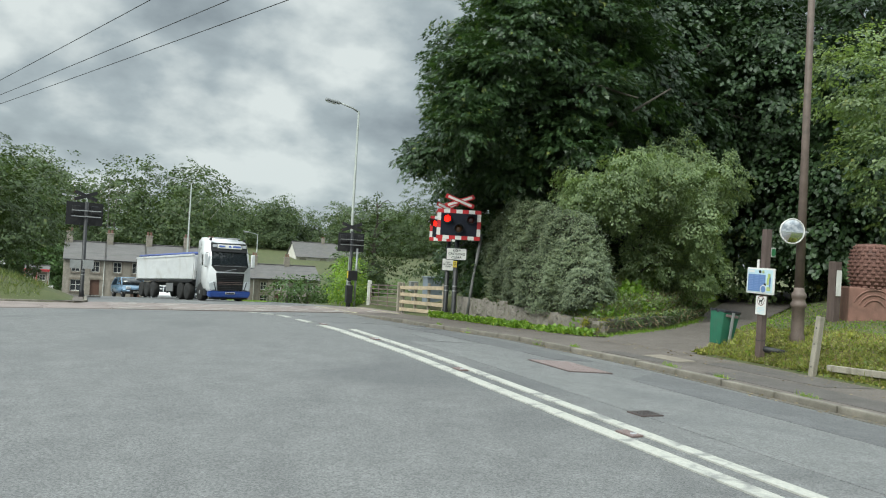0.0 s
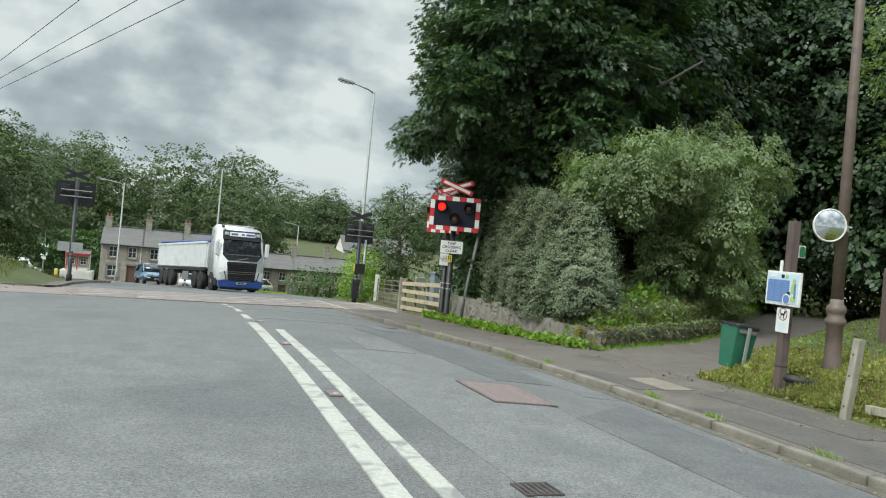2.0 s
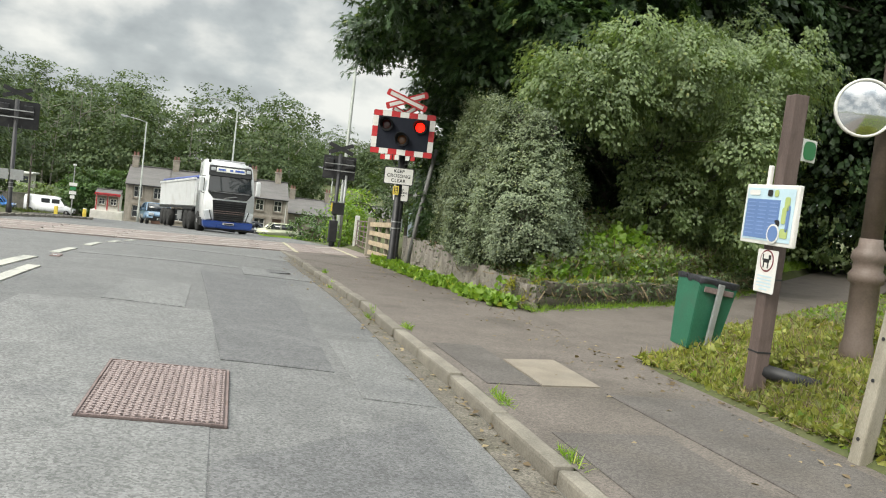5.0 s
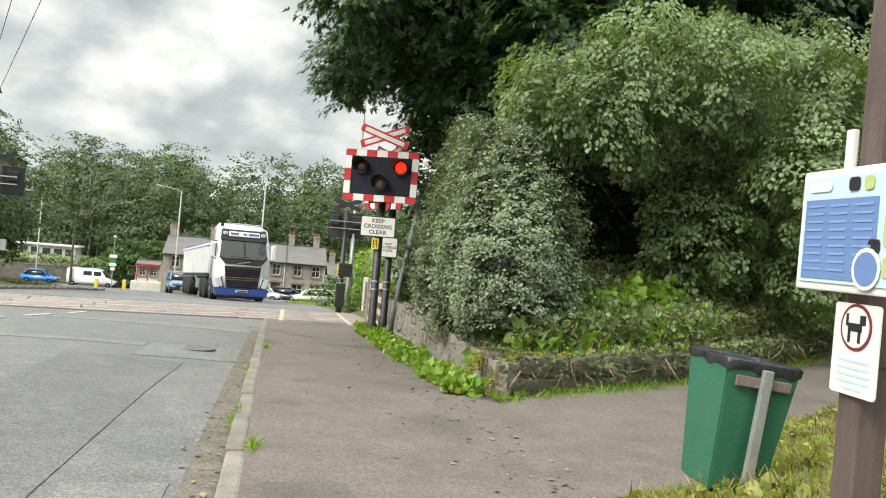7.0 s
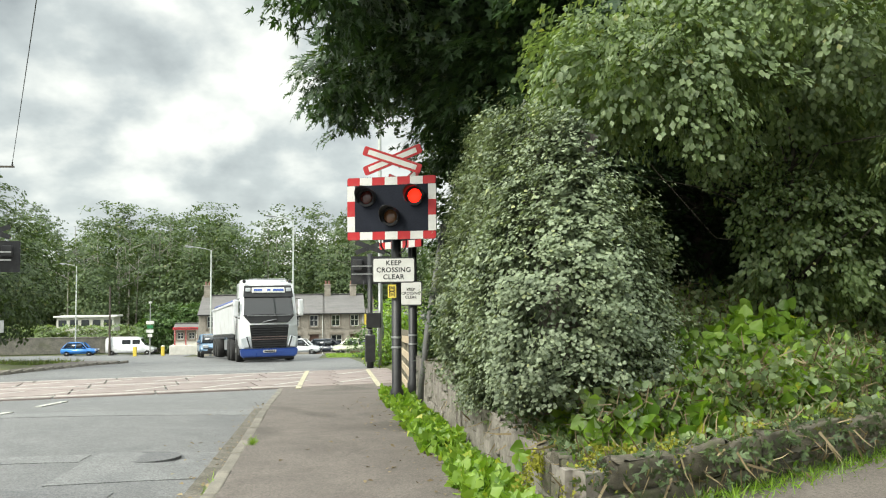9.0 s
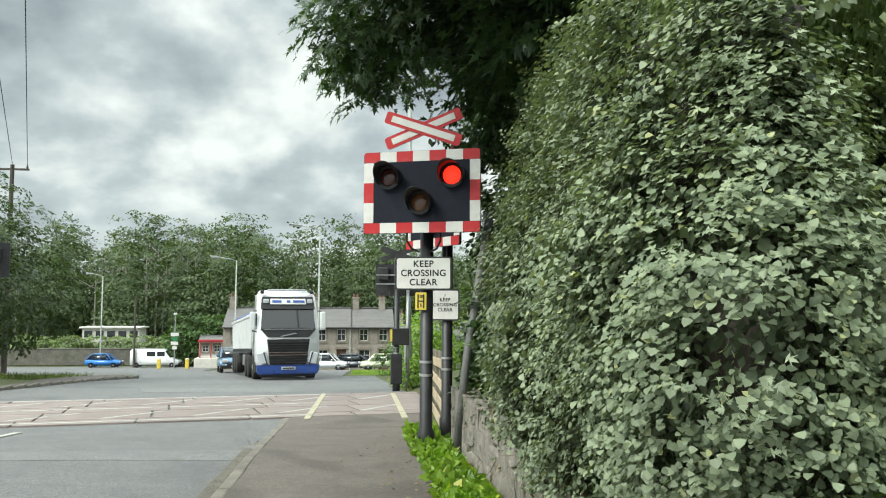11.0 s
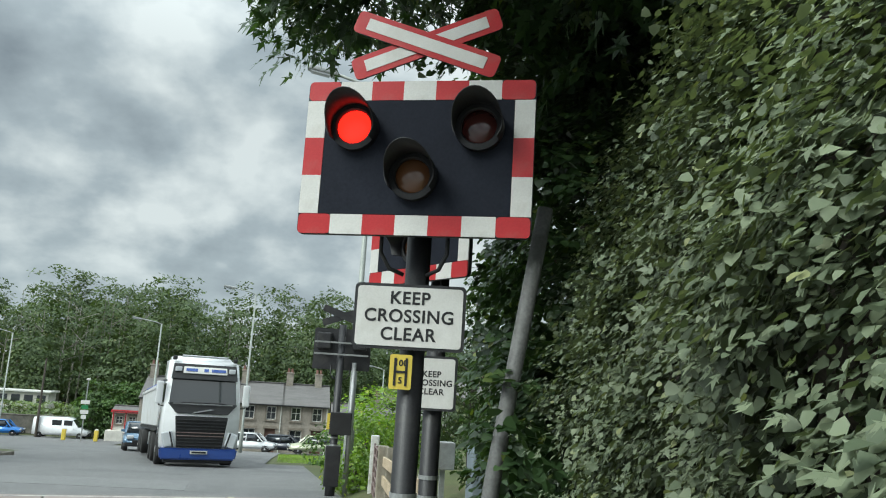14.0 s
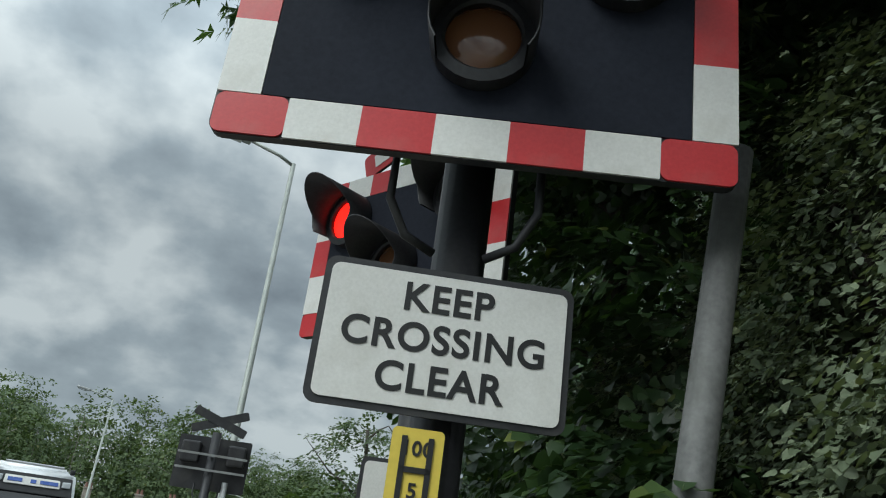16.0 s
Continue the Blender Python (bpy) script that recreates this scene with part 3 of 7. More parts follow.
laid("pavement_patch", [(8.9, 10.75), (9.33, 10.75), (9.36, 12.3), (8.9, 12.3)], PAVE_DARK, "darker square of relaid pavement beside the slab", 0.108)
laid("pavement_patch", [(9.9, 8.2), (10.7, 8.0), (10.6, 10.5), (9.8, 10.6)], PAVE_DARK, "darker relaid strip of pavement", 0.107)
laid("pavement_patch", [(8.92, 6.0), (9.7, 6.0), (9.7, 9.6), (8.92, 9.6)], PAVE_DARK, "darker relaid strip of pavement", 0.107)
laid("gutter", [(8.42, -20), (8.67, -20), (8.67, 24.2), (8.5, 24.2)], GUTTER, "dirt and grit along the gutter", 0.006)
for x0, x1, w, ya, yb in ((4.28, 4.45, 0.165, -25, 16.5), (4.63, 4.78, 0.14, -25, 15.2)):
    xa, xb = x0 + (ya - 7) * 0.03, x0 + (yb - 7) * 0.03
    laid("road_line", [(xa, ya), (xa + w, ya), (xb + w, yb), (xb, yb)], WHITE_LINE, "worn double white line on the road", 0.014)
for k in range(4):
    ya, x0 = 17.6 + 2.4 * k, 4.34 + (17.6 + 2.4 * k - 7) * 0.03
    laid("road_line", [(x0, ya), (x0 + 0.13, ya), (x0 + 0.16, ya + 1.3), (x0 + 0.03, ya + 1.3)], WHITE_LINE, "worn broken white line on the road", 0.014)


def wall_stones():
    """A low retaining wall along the pavement and round the corner up the path."""
    wall = tagged(new("wall_bank"), "low mossy rubble stone wall holding the ivy bank", kind="structure")
    bm = bmesh.new()
    legs = (((11.2, 23.3), (11.17, 15.42), 0.86, 0.46), ((11.1, 15.42), (14.0, 16.62), 0.42, 0.36), ((14.0, 16.62), (18.0, 19.8), 0.36, 0.25))
    for (xa, ya), (xb, yb), ha, hb in legs:
        n = 14
        for k in range(n):
            p, q = k / n, (k + 1) / n
            ax, ay, bx, by = xa + (xb - xa) * p, ya + (yb - ya) * p, xa + (xb - xa) * q, ya + (yb - ya) * q
            h = ha + (hb - ha) * (p + q) / 2
            z0 = float(path_z((ax + bx) / 2, (ay + by) / 2)) - 0.1 if xb > 12 else float(g((ay + by) / 2))
            box(bm, (ax + bx) / 2, (ay + by) / 2, z0 + h / 2 - 0.15, math.hypot(bx - ax, by - ay) + 0.01, 0.24, h + 0.3, Matrix.Rotation(math.atan2(by - ay, bx - ax), 4, "Z"))
    bmesh.ops.subdivide_edges(bm, edges=[e for e in bm.edges if e.calc_length() > 0.3], cuts=5, use_grid_fill=True)
    for v in bm.verts:
        n3 = noise.noise(v.co * 3.1) * 0.03 + noise.noise(v.co * 9.0) * 0.014
        v.co += Vector((n3, n3 * 0.6, n3 * 0.8))
    part("core", bm, MORTAR, wall)
    rng = random.Random(5)
    shapes, bare = [], []
    for k in range(16):
        b = boxm(0, 0, 0, 1, 1, 1, None, 0.12)
        for v in b.verts:
            v.co += Vector((rng.uniform(-.1, .1), rng.uniform(-.08, .08), rng.uniform(-.1, .1)))
        me = mesh_of(b, "stone", True)
        me.materials.append(STONE if k < 8 else MORTAR)
        (shapes if k < 8 else bare).append(me)
    for (xa, ya), (xb, yb), ha, hb in legs:
        L_ = math.hypot(xb - xa, yb - ya)
        ang = math.atan2(yb - ya, xb - xa)
        along = xb > 12
        nx, ny = (math.sin(ang), -math.cos(ang)) if along else (-1, 0)
        rows = 2 if along else 3
        for row in range(rows):
            s = rng.uniform(0, 0.2)
            while s < L_ - 0.1:
                w = rng.uniform(0.3, 0.72) if along else rng.uniform(0.16, 0.42)
                f = (s + w / 2) / L_
                h = (ha + (hb - ha) * f)
                z0 = float(path_z(xa + (xb - xa) * f, ya + (yb - ya) * f)) - 0.04 if along else float(g(ya + (yb - ya) * f)) + 0.06
                rh = h / rows * rng.uniform(0.8, 1.12)
                # the pavement side is rendered over, with only some stones showing
                if along or rng.random() < 0.42 or f > 0.93:
                    st = new("stone", rng.choice(shapes if along or f > 0.93 else bare))
                    st.parent = wall
                    out = rng.uniform(0.085, 0.105) if along else rng.uniform(0.062, 0.078)
                    st.matrix_basis = Matrix.LocRotScale((xa + (xb - xa) * f + nx * out, ya + (yb - ya) * f + ny * out, z0 + h / rows * (row + 0.5) + rng.uniform(-.02, .02)), Euler((rng.uniform(-.1, .1), rng.uniform(-.09, .09), ang + rng.uniform(-.09, .09))), (w * 0.97, 0.12, rh * 0.93))
                s += w
    return wall


# ---- the crossing deck ----
def crossing():
    deck = tagged(new("crossing_deck"), "pinkish level crossing panels with steel rails", kind="structure")
    skew = 0.22
    shape = None
    rails = (28.75, 30.19, 31.5, 32.94)
    spans = ((28.1, 28.7, 0), (28.8, 30.14, 0), (30.24, 31.45, 0), (31.55, 32.89, 0), (32.99, 33.6, 0))
    me = mesh_of(boxm(0, 0, 0, 1, 1, 1, None, 0.003), "panel")
    me.materials.append(DECK)
    tilt = Matrix.Rotation(math.atan(skew), 4, "Z")
    for a, b, _ in spans:
        x = -14.0
        while x < 10.6:
            yc = (a + b) / 2 + skew * (x + 0.9 - 9)
            if x > -13 and yc > 24:
                pn = new("panel", me)
                pn.parent = deck
                fall = Matrix.Rotation(math.atan(-0.038), 4, "X")
                pn.matrix_basis = Matrix.Translation((x + 0.9, yc, float(g(yc)) - 0.018)) @ tilt @ Matrix.Rotation(0.0082, 4, "Y") @ fall @ Matrix.Diagonal((1.836, (b - a) + 0.02, 0.1, 1))
            x += 1.84
    for r in rails:
        bm = bmesh.new()
        for side in (-0.02, 0.02):
            box(bm, 0, side, 0, 70, 0.028, 0.09)
        ob = part("rail", bm, RAIL, deck, "worn steel running rail")
        ob.matrix_basis = Matrix.Translation((4, r + skew * (4 - 9), float(g(r + skew * -5)) - 0.022)) @ tilt @ Matrix.Rotation(0.0082, 4, "Y")
    for k in range(7):
        for a, b in ((28.9, 30.05), (31.65, 32.8)):
            x = 1.0 + 1.5 * k
            ya, yb = a + skew * (x - 9), b + skew * (x + 0.8 - 9)
            laid("hatch_line", [(x, ya), (x + 0.1, ya), (x + 0.9, yb), (x + 0.8, yb)], WHITE_LINE, "worn white hatching on the crossing", 0.036)
    for a in (28.3, 30.85, 33.35):
        laid("edge_line", [(0.8, a + skew * (0.8 - 9)), (0.8, a + 0.12 + skew * (0.8 - 9)), (9.1, a + 0.12 + skew * 0.1), (9.1, a + skew * 0.1)], WHITE_LINE, "worn white line along the crossing", 0.036)
    for x0 in (9.05, 10.75):
        laid("edge_line", [(x0, 27.6), (x0 + 0.11, 27.6), (x0 + 0.2, 33.6), (x0 + 0.09, 33.6)], YELLOW_LINE, "worn yellowish footway line over the crossing", 0.04)


crossing()


# ---- kerbs ----
def kerbs():
    rng = random.Random(3)
    line = tagged(new("kerb"), "worn pale kerbstones along the pavement", kind="structure")
    me = mesh_of(boxm(0, 0, 0, 0.12, 0.985, 0.26, None, 0.022), "kerbstone")
    me.materials.append(KERB)
    y = -20.0
    while y < 27.9:
        k = new("kerbstone", me)
        k.parent = line
        slope = math.atan2(float(g(y + 1) - g(y)), 1.0)
        k.matrix_basis = pose(8.74 + rng.uniform(-.006, .006), y + 0.5, float(pave_z(0, y + 0.5)) - 0.125 + rng.uniform(-.006, .006), math.degrees(slope) + rng.uniform(-.4, .4), rng.uniform(-1.5, 1.5), rng.uniform(-.5, .5))
        y += 1.0
    far = tagged(new("kerb_left"), "worn pale kerbstones on the far pavement", kind="structure")
    pts = [(-6, 30.0), (-0.3, 30.3), (0.05, 31), (0.1, 45), (0.8, 49), (-3.4, 52.2), (-9, 56)]
    for (xa, ya), (xb, yb) in zip(pts, pts[1:]):
        n = max(1, round(math.hypot(xb - xa, yb - ya)))
        for i in range(n):
            f = (i + 0.5) / n
            k = new("kerbstone", me)
            k.parent = far
            yy = ya + (yb - ya) * f
            k.matrix_basis = pose(xa + (xb - xa) * f, yy, float(g(yy)) - 0.03, 0, 0, math.degrees(math.atan2(yb - ya, xb - xa)) - 90)


kerbs()
wall_stones()
laid("pavement_slab", [(9.34, 10.74), (9.84, 10.78), (9.88, 11.78), (9.37, 11.68)], SLAB, "pale concrete access slab in the pavement", 0.112)

# ---- level crossing lights ----
def lettering(text, size, mat_, parent, x, z, y, label=""):
    cu = bpy.data.curves.new("lettering", "FONT")
    cu.body, cu.size, cu.align_x, cu.align_y, cu.extrude, cu.offset = text, size, "CENTER", "CENTER", 0.001, size * 0.022
    cu.space_character = 1.08
    tmp = new("lettering", cu)
    me = bpy.data.meshes.new_from_object(tmp.evaluated_get(bpy.context.evaluated_depsgraph_get()))
    bpy.data.objects.remove(tmp)
    ob = new("lettering", me)
    me.materials.clear()
    me.materials.append(mat_)
    ob.parent = parent
    ob.matrix_basis = pose(x, y, z, 90, 0, 0)
    return ob


def sign_plate(parent, name, w, h, m, lines, size, label):
    s = part(name, plate(w, h, 0.012, 0.03), BLACK, parent, label, at=m)
    part("face", plate(w - 0.036, h - 0.036, 0.006, 0.022), WHITE, s, "white sign face").matrix_basis = pose(0, -0.008, 0)
    for k, line in enumerate(lines):
        lettering(line, size, INK, s, 0, (len(lines) / 2 - 0.5 - k) * size * 1.02, -0.0125)
    return s


def visor(bm, x, z, r, length):
    """A hood over a lamp: a sleeve cut away below."""
    seg = 20
    rows = []
    for k in range(seg + 1):
        a = radians(-35 + 250 * k / seg)
        reach = length * (0.45 + 0.55 * max(0, math.sin(a)))
        rows.append([bm.verts.new((x + rr * math.cos(a), yy, z + rr * math.sin(a))) for rr, yy in ((r, -0.03), (r * 1.02, -0.03 - reach), (r * 0.98, -0.03 - reach), (r * 0.96, -0.03))])
    for p, q in zip(rows, rows[1:]):
        for j in range(3):
            bm.faces.new((p[j], q[j], q[j + 1], p[j + 1]))
    return bm


FLASHERS = []


def wigwag(label, at, yaw, w=1.39, h=0.95, zc=2.7, post_r=0.075, lit=True, post=None):
    """A post with a red-and-white bordered board, two red lamps and an amber, and a crossbuck."""
    x, y = at
    z0 = float(g(y)) + 0.1
    t = thing("crossing_signal", label, "traffic light", pose(x, y, z0), "road signals at the crossing")
    bm = bmesh.new()
    lathe(bm, [(post_r * 1.35, -0.1), (post_r * 1.35, 0.25), (post_r, 0.3), (post_r, zc - z0 + 0.5)], 18)
    part("post", bm, BLACK, t, "black painted steel post", True)
    for zz in (0.9, 1.05):
        part("band", lathe(bmesh.new(), [(post_r + 0.006, zz), (post_r + 0.006, zz + 0.03)], 18), GREY_METAL, t, "steel clamp band")
    head = part("backboard", plate(w, h, 0.03, 0.035), BLACK, t, "red and white bordered black lamp board")
    head.matrix_basis = pose(0, 0, zc - z0, 0, 0, yaw) @ pose(0, -post_r - 0.17, 0)
    bd = 0.125
    part("panel", plate(w - 2 * bd, h - 2 * bd, 0.016, 0.01), BOARD, head, "black lamp panel").matrix_basis = pose(0, -0.014, 0)
    # border blocks, red at the corners
    nx, nz = 7, 5
    for k in range(nx):
        for s in (-1, 1):
            bw = (w - 0.012) / nx
            m = RED if k % 2 == 0 else WHITE
            part("border_block", plate(bw, bd - 0.006, 0.008, 0.024 if k in (0, nx - 1) else 0.002), m, head).matrix_basis = pose(-w / 2 + 0.006 + bw * (k + 0.5), -0.018, s * (h / 2 - bd / 2))
    hz = (h - 2 * bd) / 3
    for k in range(3):
        for s in (-1, 1):
            m = WHITE if k % 2 == 0 else RED
            part("border_block", plate(bd - 0.006, hz, 0.008, 0.002), m, head).matrix_basis = pose(s * (w / 2 - bd / 2), -0.018, -h / 2 + bd + hz * (k + 0.5))
    for lx, lz_, kind in ((-0.375, 0.17, "red"), (0.375, 0.17, "red"), (0.0, -0.13, "amber")):
        bm = bmesh.new()
        visor(bm, lx, lz_, 0.145, 0.3)
        lamp = part("visor", bm, BLACK, head, "black hooded lamp visor", True)
        lamp.matrix_basis = pose(0, -0.004, 0)
        part("lamp_ring", lathe(bmesh.new(), [(0.142, 0), (0.142, 0.05), (0.112, 0.058), (0.1035, 0.05), (0.1035, 0.0)], 28), BLACK, lamp).matrix_basis = pose(lx, -0.02, lz_, 90, 0, 0)
        # made-up turning lens imitates switching: one face glows, the other is dark glass
        lens = two_sided_lens(lamp, lx, lz_, kind)
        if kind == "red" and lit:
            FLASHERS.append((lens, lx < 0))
    # crossbuck
    cb = []
    for s in (-1, 1):
        arm = part("crossbuck_arm", plate(0.96, 0.145, 0.012, 0.03), BLACK, t, "red-edged white crossbuck arm")
        arm.matrix_basis = pose(0, 0, zc - z0 + h / 2 + 0.27, 0, 0, yaw) @ pose(0, -post_r - 0.1 - 0.014 * (s > 0), 0, 0, s * 20, 0)
        part("red_face", plate(0.96, 0.145, 0.004, 0.03), RED, arm).matrix_basis = pose(0, -0.0085, 0)
        part("stripe", plate(0.8, 0.075, 0.004, 0.004), WHITE, arm).matrix_basis = pose(0, -0.0125, 0)
    for s in (-1, 1):
        bm = bmesh.new()
        bent(bm, [(s * 0.2, 0.1, -h / 2 + 0.1), (s * 0.2, 0.1, -h / 2 - 0.08), (s * 0.15, 0.13, -h / 2 - 0.17), (s * 0.07, 0.17, -h / 2 - 0.2)], 0.013, 8)
        part("cable", bm, BLACK, head, "black cable", True)
        part("lamp_box", boxm(s * 0.375, 0.1, 0.16, 0.3, 0.17, 0.34, None, 0.03), BLACK, head, "black lamp housing")
    return t, z0


def two_sided_lens(parent, lx, lz_, kind):
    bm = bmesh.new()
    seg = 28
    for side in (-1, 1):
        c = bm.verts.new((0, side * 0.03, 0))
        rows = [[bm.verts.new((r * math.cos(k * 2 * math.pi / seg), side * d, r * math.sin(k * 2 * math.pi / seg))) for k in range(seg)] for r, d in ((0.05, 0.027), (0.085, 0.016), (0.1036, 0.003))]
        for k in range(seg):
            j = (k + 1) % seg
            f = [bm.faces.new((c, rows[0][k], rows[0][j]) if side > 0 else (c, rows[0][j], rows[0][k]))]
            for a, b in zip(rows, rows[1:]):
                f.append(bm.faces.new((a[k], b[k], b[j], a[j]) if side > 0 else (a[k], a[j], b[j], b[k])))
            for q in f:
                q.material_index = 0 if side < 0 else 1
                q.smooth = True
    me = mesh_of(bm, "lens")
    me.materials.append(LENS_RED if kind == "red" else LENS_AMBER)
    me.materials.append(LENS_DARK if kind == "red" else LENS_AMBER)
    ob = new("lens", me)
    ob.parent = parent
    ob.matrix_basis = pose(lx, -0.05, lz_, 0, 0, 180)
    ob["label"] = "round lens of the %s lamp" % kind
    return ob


near_sig, zsig = wigwag("flashing red level crossing signal with striped board and crossbuck", (10.72, 22.78), -21, zc=2.71)
sign_plate(near_sig, "instruction_sign", 0.66, 0.385, pose(0, 0, 1.78 - zsig, 0, 0, -15) @ pose(-0.02, -0.11, 0), ("KEEP", "CROSSING", "CLEAR"), 0.104, "white sign reading KEEP CROSSING CLEAR")
hyd = part("marker_plate", plate(0.13, 0.2, 0.008, 0.012), YELLOW, near_sig, "yellow hydrant marker plate", at=pose(0, 0, 1.46 - zsig, 0, 0, -15) @ pose(-0.05, -0.1, 0))
for sx in (-0.033, 0.033):
    part("bar", plate(0.014, 0.16, 0.004, 0.001), INK, hyd, at=pose(sx, -0.007, 0))
part("bar", plate(0.08, 0.014, 0.004, 0.001), INK, hyd, at=pose(0, -0.007, 0))
lettering("100", 0.05, INK, hyd, 0, 0.05, -0.006)
lettering("5", 0.05, INK, hyd, 0, -0.05, -0.006)
far_sig, zf = wigwag("second flashing level crossing signal turned towards the side road", (11.15, 24.35), -62, w=1.3, h=0.85, zc=2.62)
sign_plate(far_sig, "instruction_sign", 0.4, 0.42, pose(0, 0, 1.42 - zf, 0, 0, -22) @ pose(0.0, -0.1, 0), ("KEEP", "CROSSING", "CLEAR"), 0.066, "small white sign reading KEEP CROSSING CLEAR")
# the signals of the far side, seen from behind
for nm, at, yaw, zc in (("right", (11.05, 34.8), 172, 2.1), ("left", (-0.1, 36.0), 195, 2.6)):
    sg, zz = wigwag("level crossing signal seen from behind, black boards on a black post", at, yaw, w=1.2 if nm == "right" else 1.45, h=0.86 if nm == "right" else 0.95, zc=zc, lit=False)
    if nm == "right":
        ys_ = part("warning_plate", plate(0.26, 0.32, 0.008, 0.01), YELLOW, sg, "yellow warning plate with black triangle", at=pose(-0.05, -0.11, 0.62 - zz))
        tri = bmesh.new()
        tri.faces.new([tri.verts.new(v) for v in ((-0.08, -0.006, -0.02), (0.08, -0.006, -0.02), (0, -0.006, 0.12))])
        part("triangle", tri, INK, ys_)
        for k in (0, 1):
            part("bar", plate(0.16, 0.018, 0.003, 0.001), INK, ys_, at=pose(0, -0.006, -0.07 - 0.035 * k))
        part("control_box", boxm(0, 0.02, 0.5, 0.3, 0.25, 0.8, None, 0.02), BLACK, sg, "black equipment box")
        part("control_box", boxm(0.1, -0.04, 1.35, 0.44, 0.22, 0.45, None, 0.02), PLASTIC, sg, "dark equipment box")
        part("stay", lathe(bmesh.new(), [(0.05, -0.1), (0.05, 2.6)], 12, (0.3, 0.05, 0)), GREY_METAL, sg, "grey second post", True)
    else:
        for s in (-1, 1):
            part("back_plate", plate(0.42, 0.36, 0.01, 0.01), GREY_METAL, sg, "grey sign backs", at=pose(s * 0.24 - 0.05, -0.1, 1.35))
    for k, zz_ in enumerate((-0.12, 0.12)):
        part("rail", boxm(0, -0.1, zc - zz + zz_, 1.12, 0.03, 0.035), GREY_METAL, sg, "steel mounting rail")

lean = thing("leaning_pole", "old grey pole leaning against the ivy", "pole", pose(11.05, 22.4, float(g(22.4)) + 0.1))
bm = bmesh.new()
bent(bm, [(-0.05, 0, -0.1), (0.1, 0.0, 1.2), (0.36, 0.06, 2.75)], 0.047, 14)
part("shaft", bm, DARK_STEEL, lean, "", True)


# ---- lamps and posts ----
def street_lamp(at, top, arm, label, yaw=0.0, r=0.075):
    x, y = at
    z0 = float(land(x, y))
    t = thing("street_lamp", label, "street lamp", pose(x, y, z0, 0, 0, yaw), "street lamps")
    H = top - z0
    part("column", lathe(bmesh.new(), [(r * 1.5, -0.2), (r * 1.5, 1.3), (r, 1.4), (r * 0.65, H)], 14), LAMP_GREEN, t, "tall steel column", True)
    bm = bmesh.new()
    bent(bm, [(0, 0, H - 0.05), (-arm * 0.3, 0, H + 0.1), (-arm, 0, H + 0.28)], r * 0.5, 10)
    part("arm", bm, LAMP_GREEN, t, "", True)
    hd = part("lantern", boxm(-arm - 0.3, 0, H + 0.31, 0.72, 0.24, 0.13, Matrix.Rotation(radians(8), 4, "Y"), 0.04), GREY_METAL, t, "grey lamp head")
    part("bowl", boxm(-arm - 0.36, 0, H + 0.24, 0.46, 0.18, 0.06, Matrix.Rotation(radians(8), 4, "Y"), 0.02), HEADLAMP, hd, "clear lamp bowl")
    return t


street_lamp((11.47, 36.25), 8.4, 1.0, "tall grey street lamp beside the crossing")
street_lamp((7.6, 68.5), 6.6, 1.3, "tall grey street lamp at the far roadside")
street_lamp((-0.24, 84.5), 5.3, 1.6, "tall grey street lamp before the houses", r=0.085)
street_lamp((-18.2, 107), 4.6, 1.2, "grey street lamp at the road junction", r=0.085)
street_lamp((20.0, 103), 3.2, 1.2, "grey street lamp among the far houses", r=0.085)


def iron_column():
    z0 = lz_(12.08, 10.66)
    t = thing("iron_column", "tall brown-painted cast iron column on the verge", "pole", pose(12.08, 10.66, z0, 0, -0.8, 0))
    part("base", lathe(bmesh.new(), [(0.129, -0.3), (0.129, 0.1), (0.112, 0.16), (0.112, 0.62), (0.136, 0.64), (0.143, 0.7), (0.116, 0.74), (0.116, 0.8), (0.139, 0.83), (0.129, 0.89), (0.095, 0.93), (0.088, 1.0)], 24), BROWN_POLE, t, "moulded cast iron base", True)
    part("shaft", lathe(bmesh.new(), [(0.085, 0.95), (0.068, 4.0), (0.054, 8.6), (0.014, 8.65)], 20), BROWN_POLE, t, "", True)
    part("clamp", lathe(bmesh.new(), [(0.083, 1.97), (0.083, 2.05)], 20), GREY_METAL, t)
    return t


def lz_(x, y):
    return float(land(x, y))


iron_column()


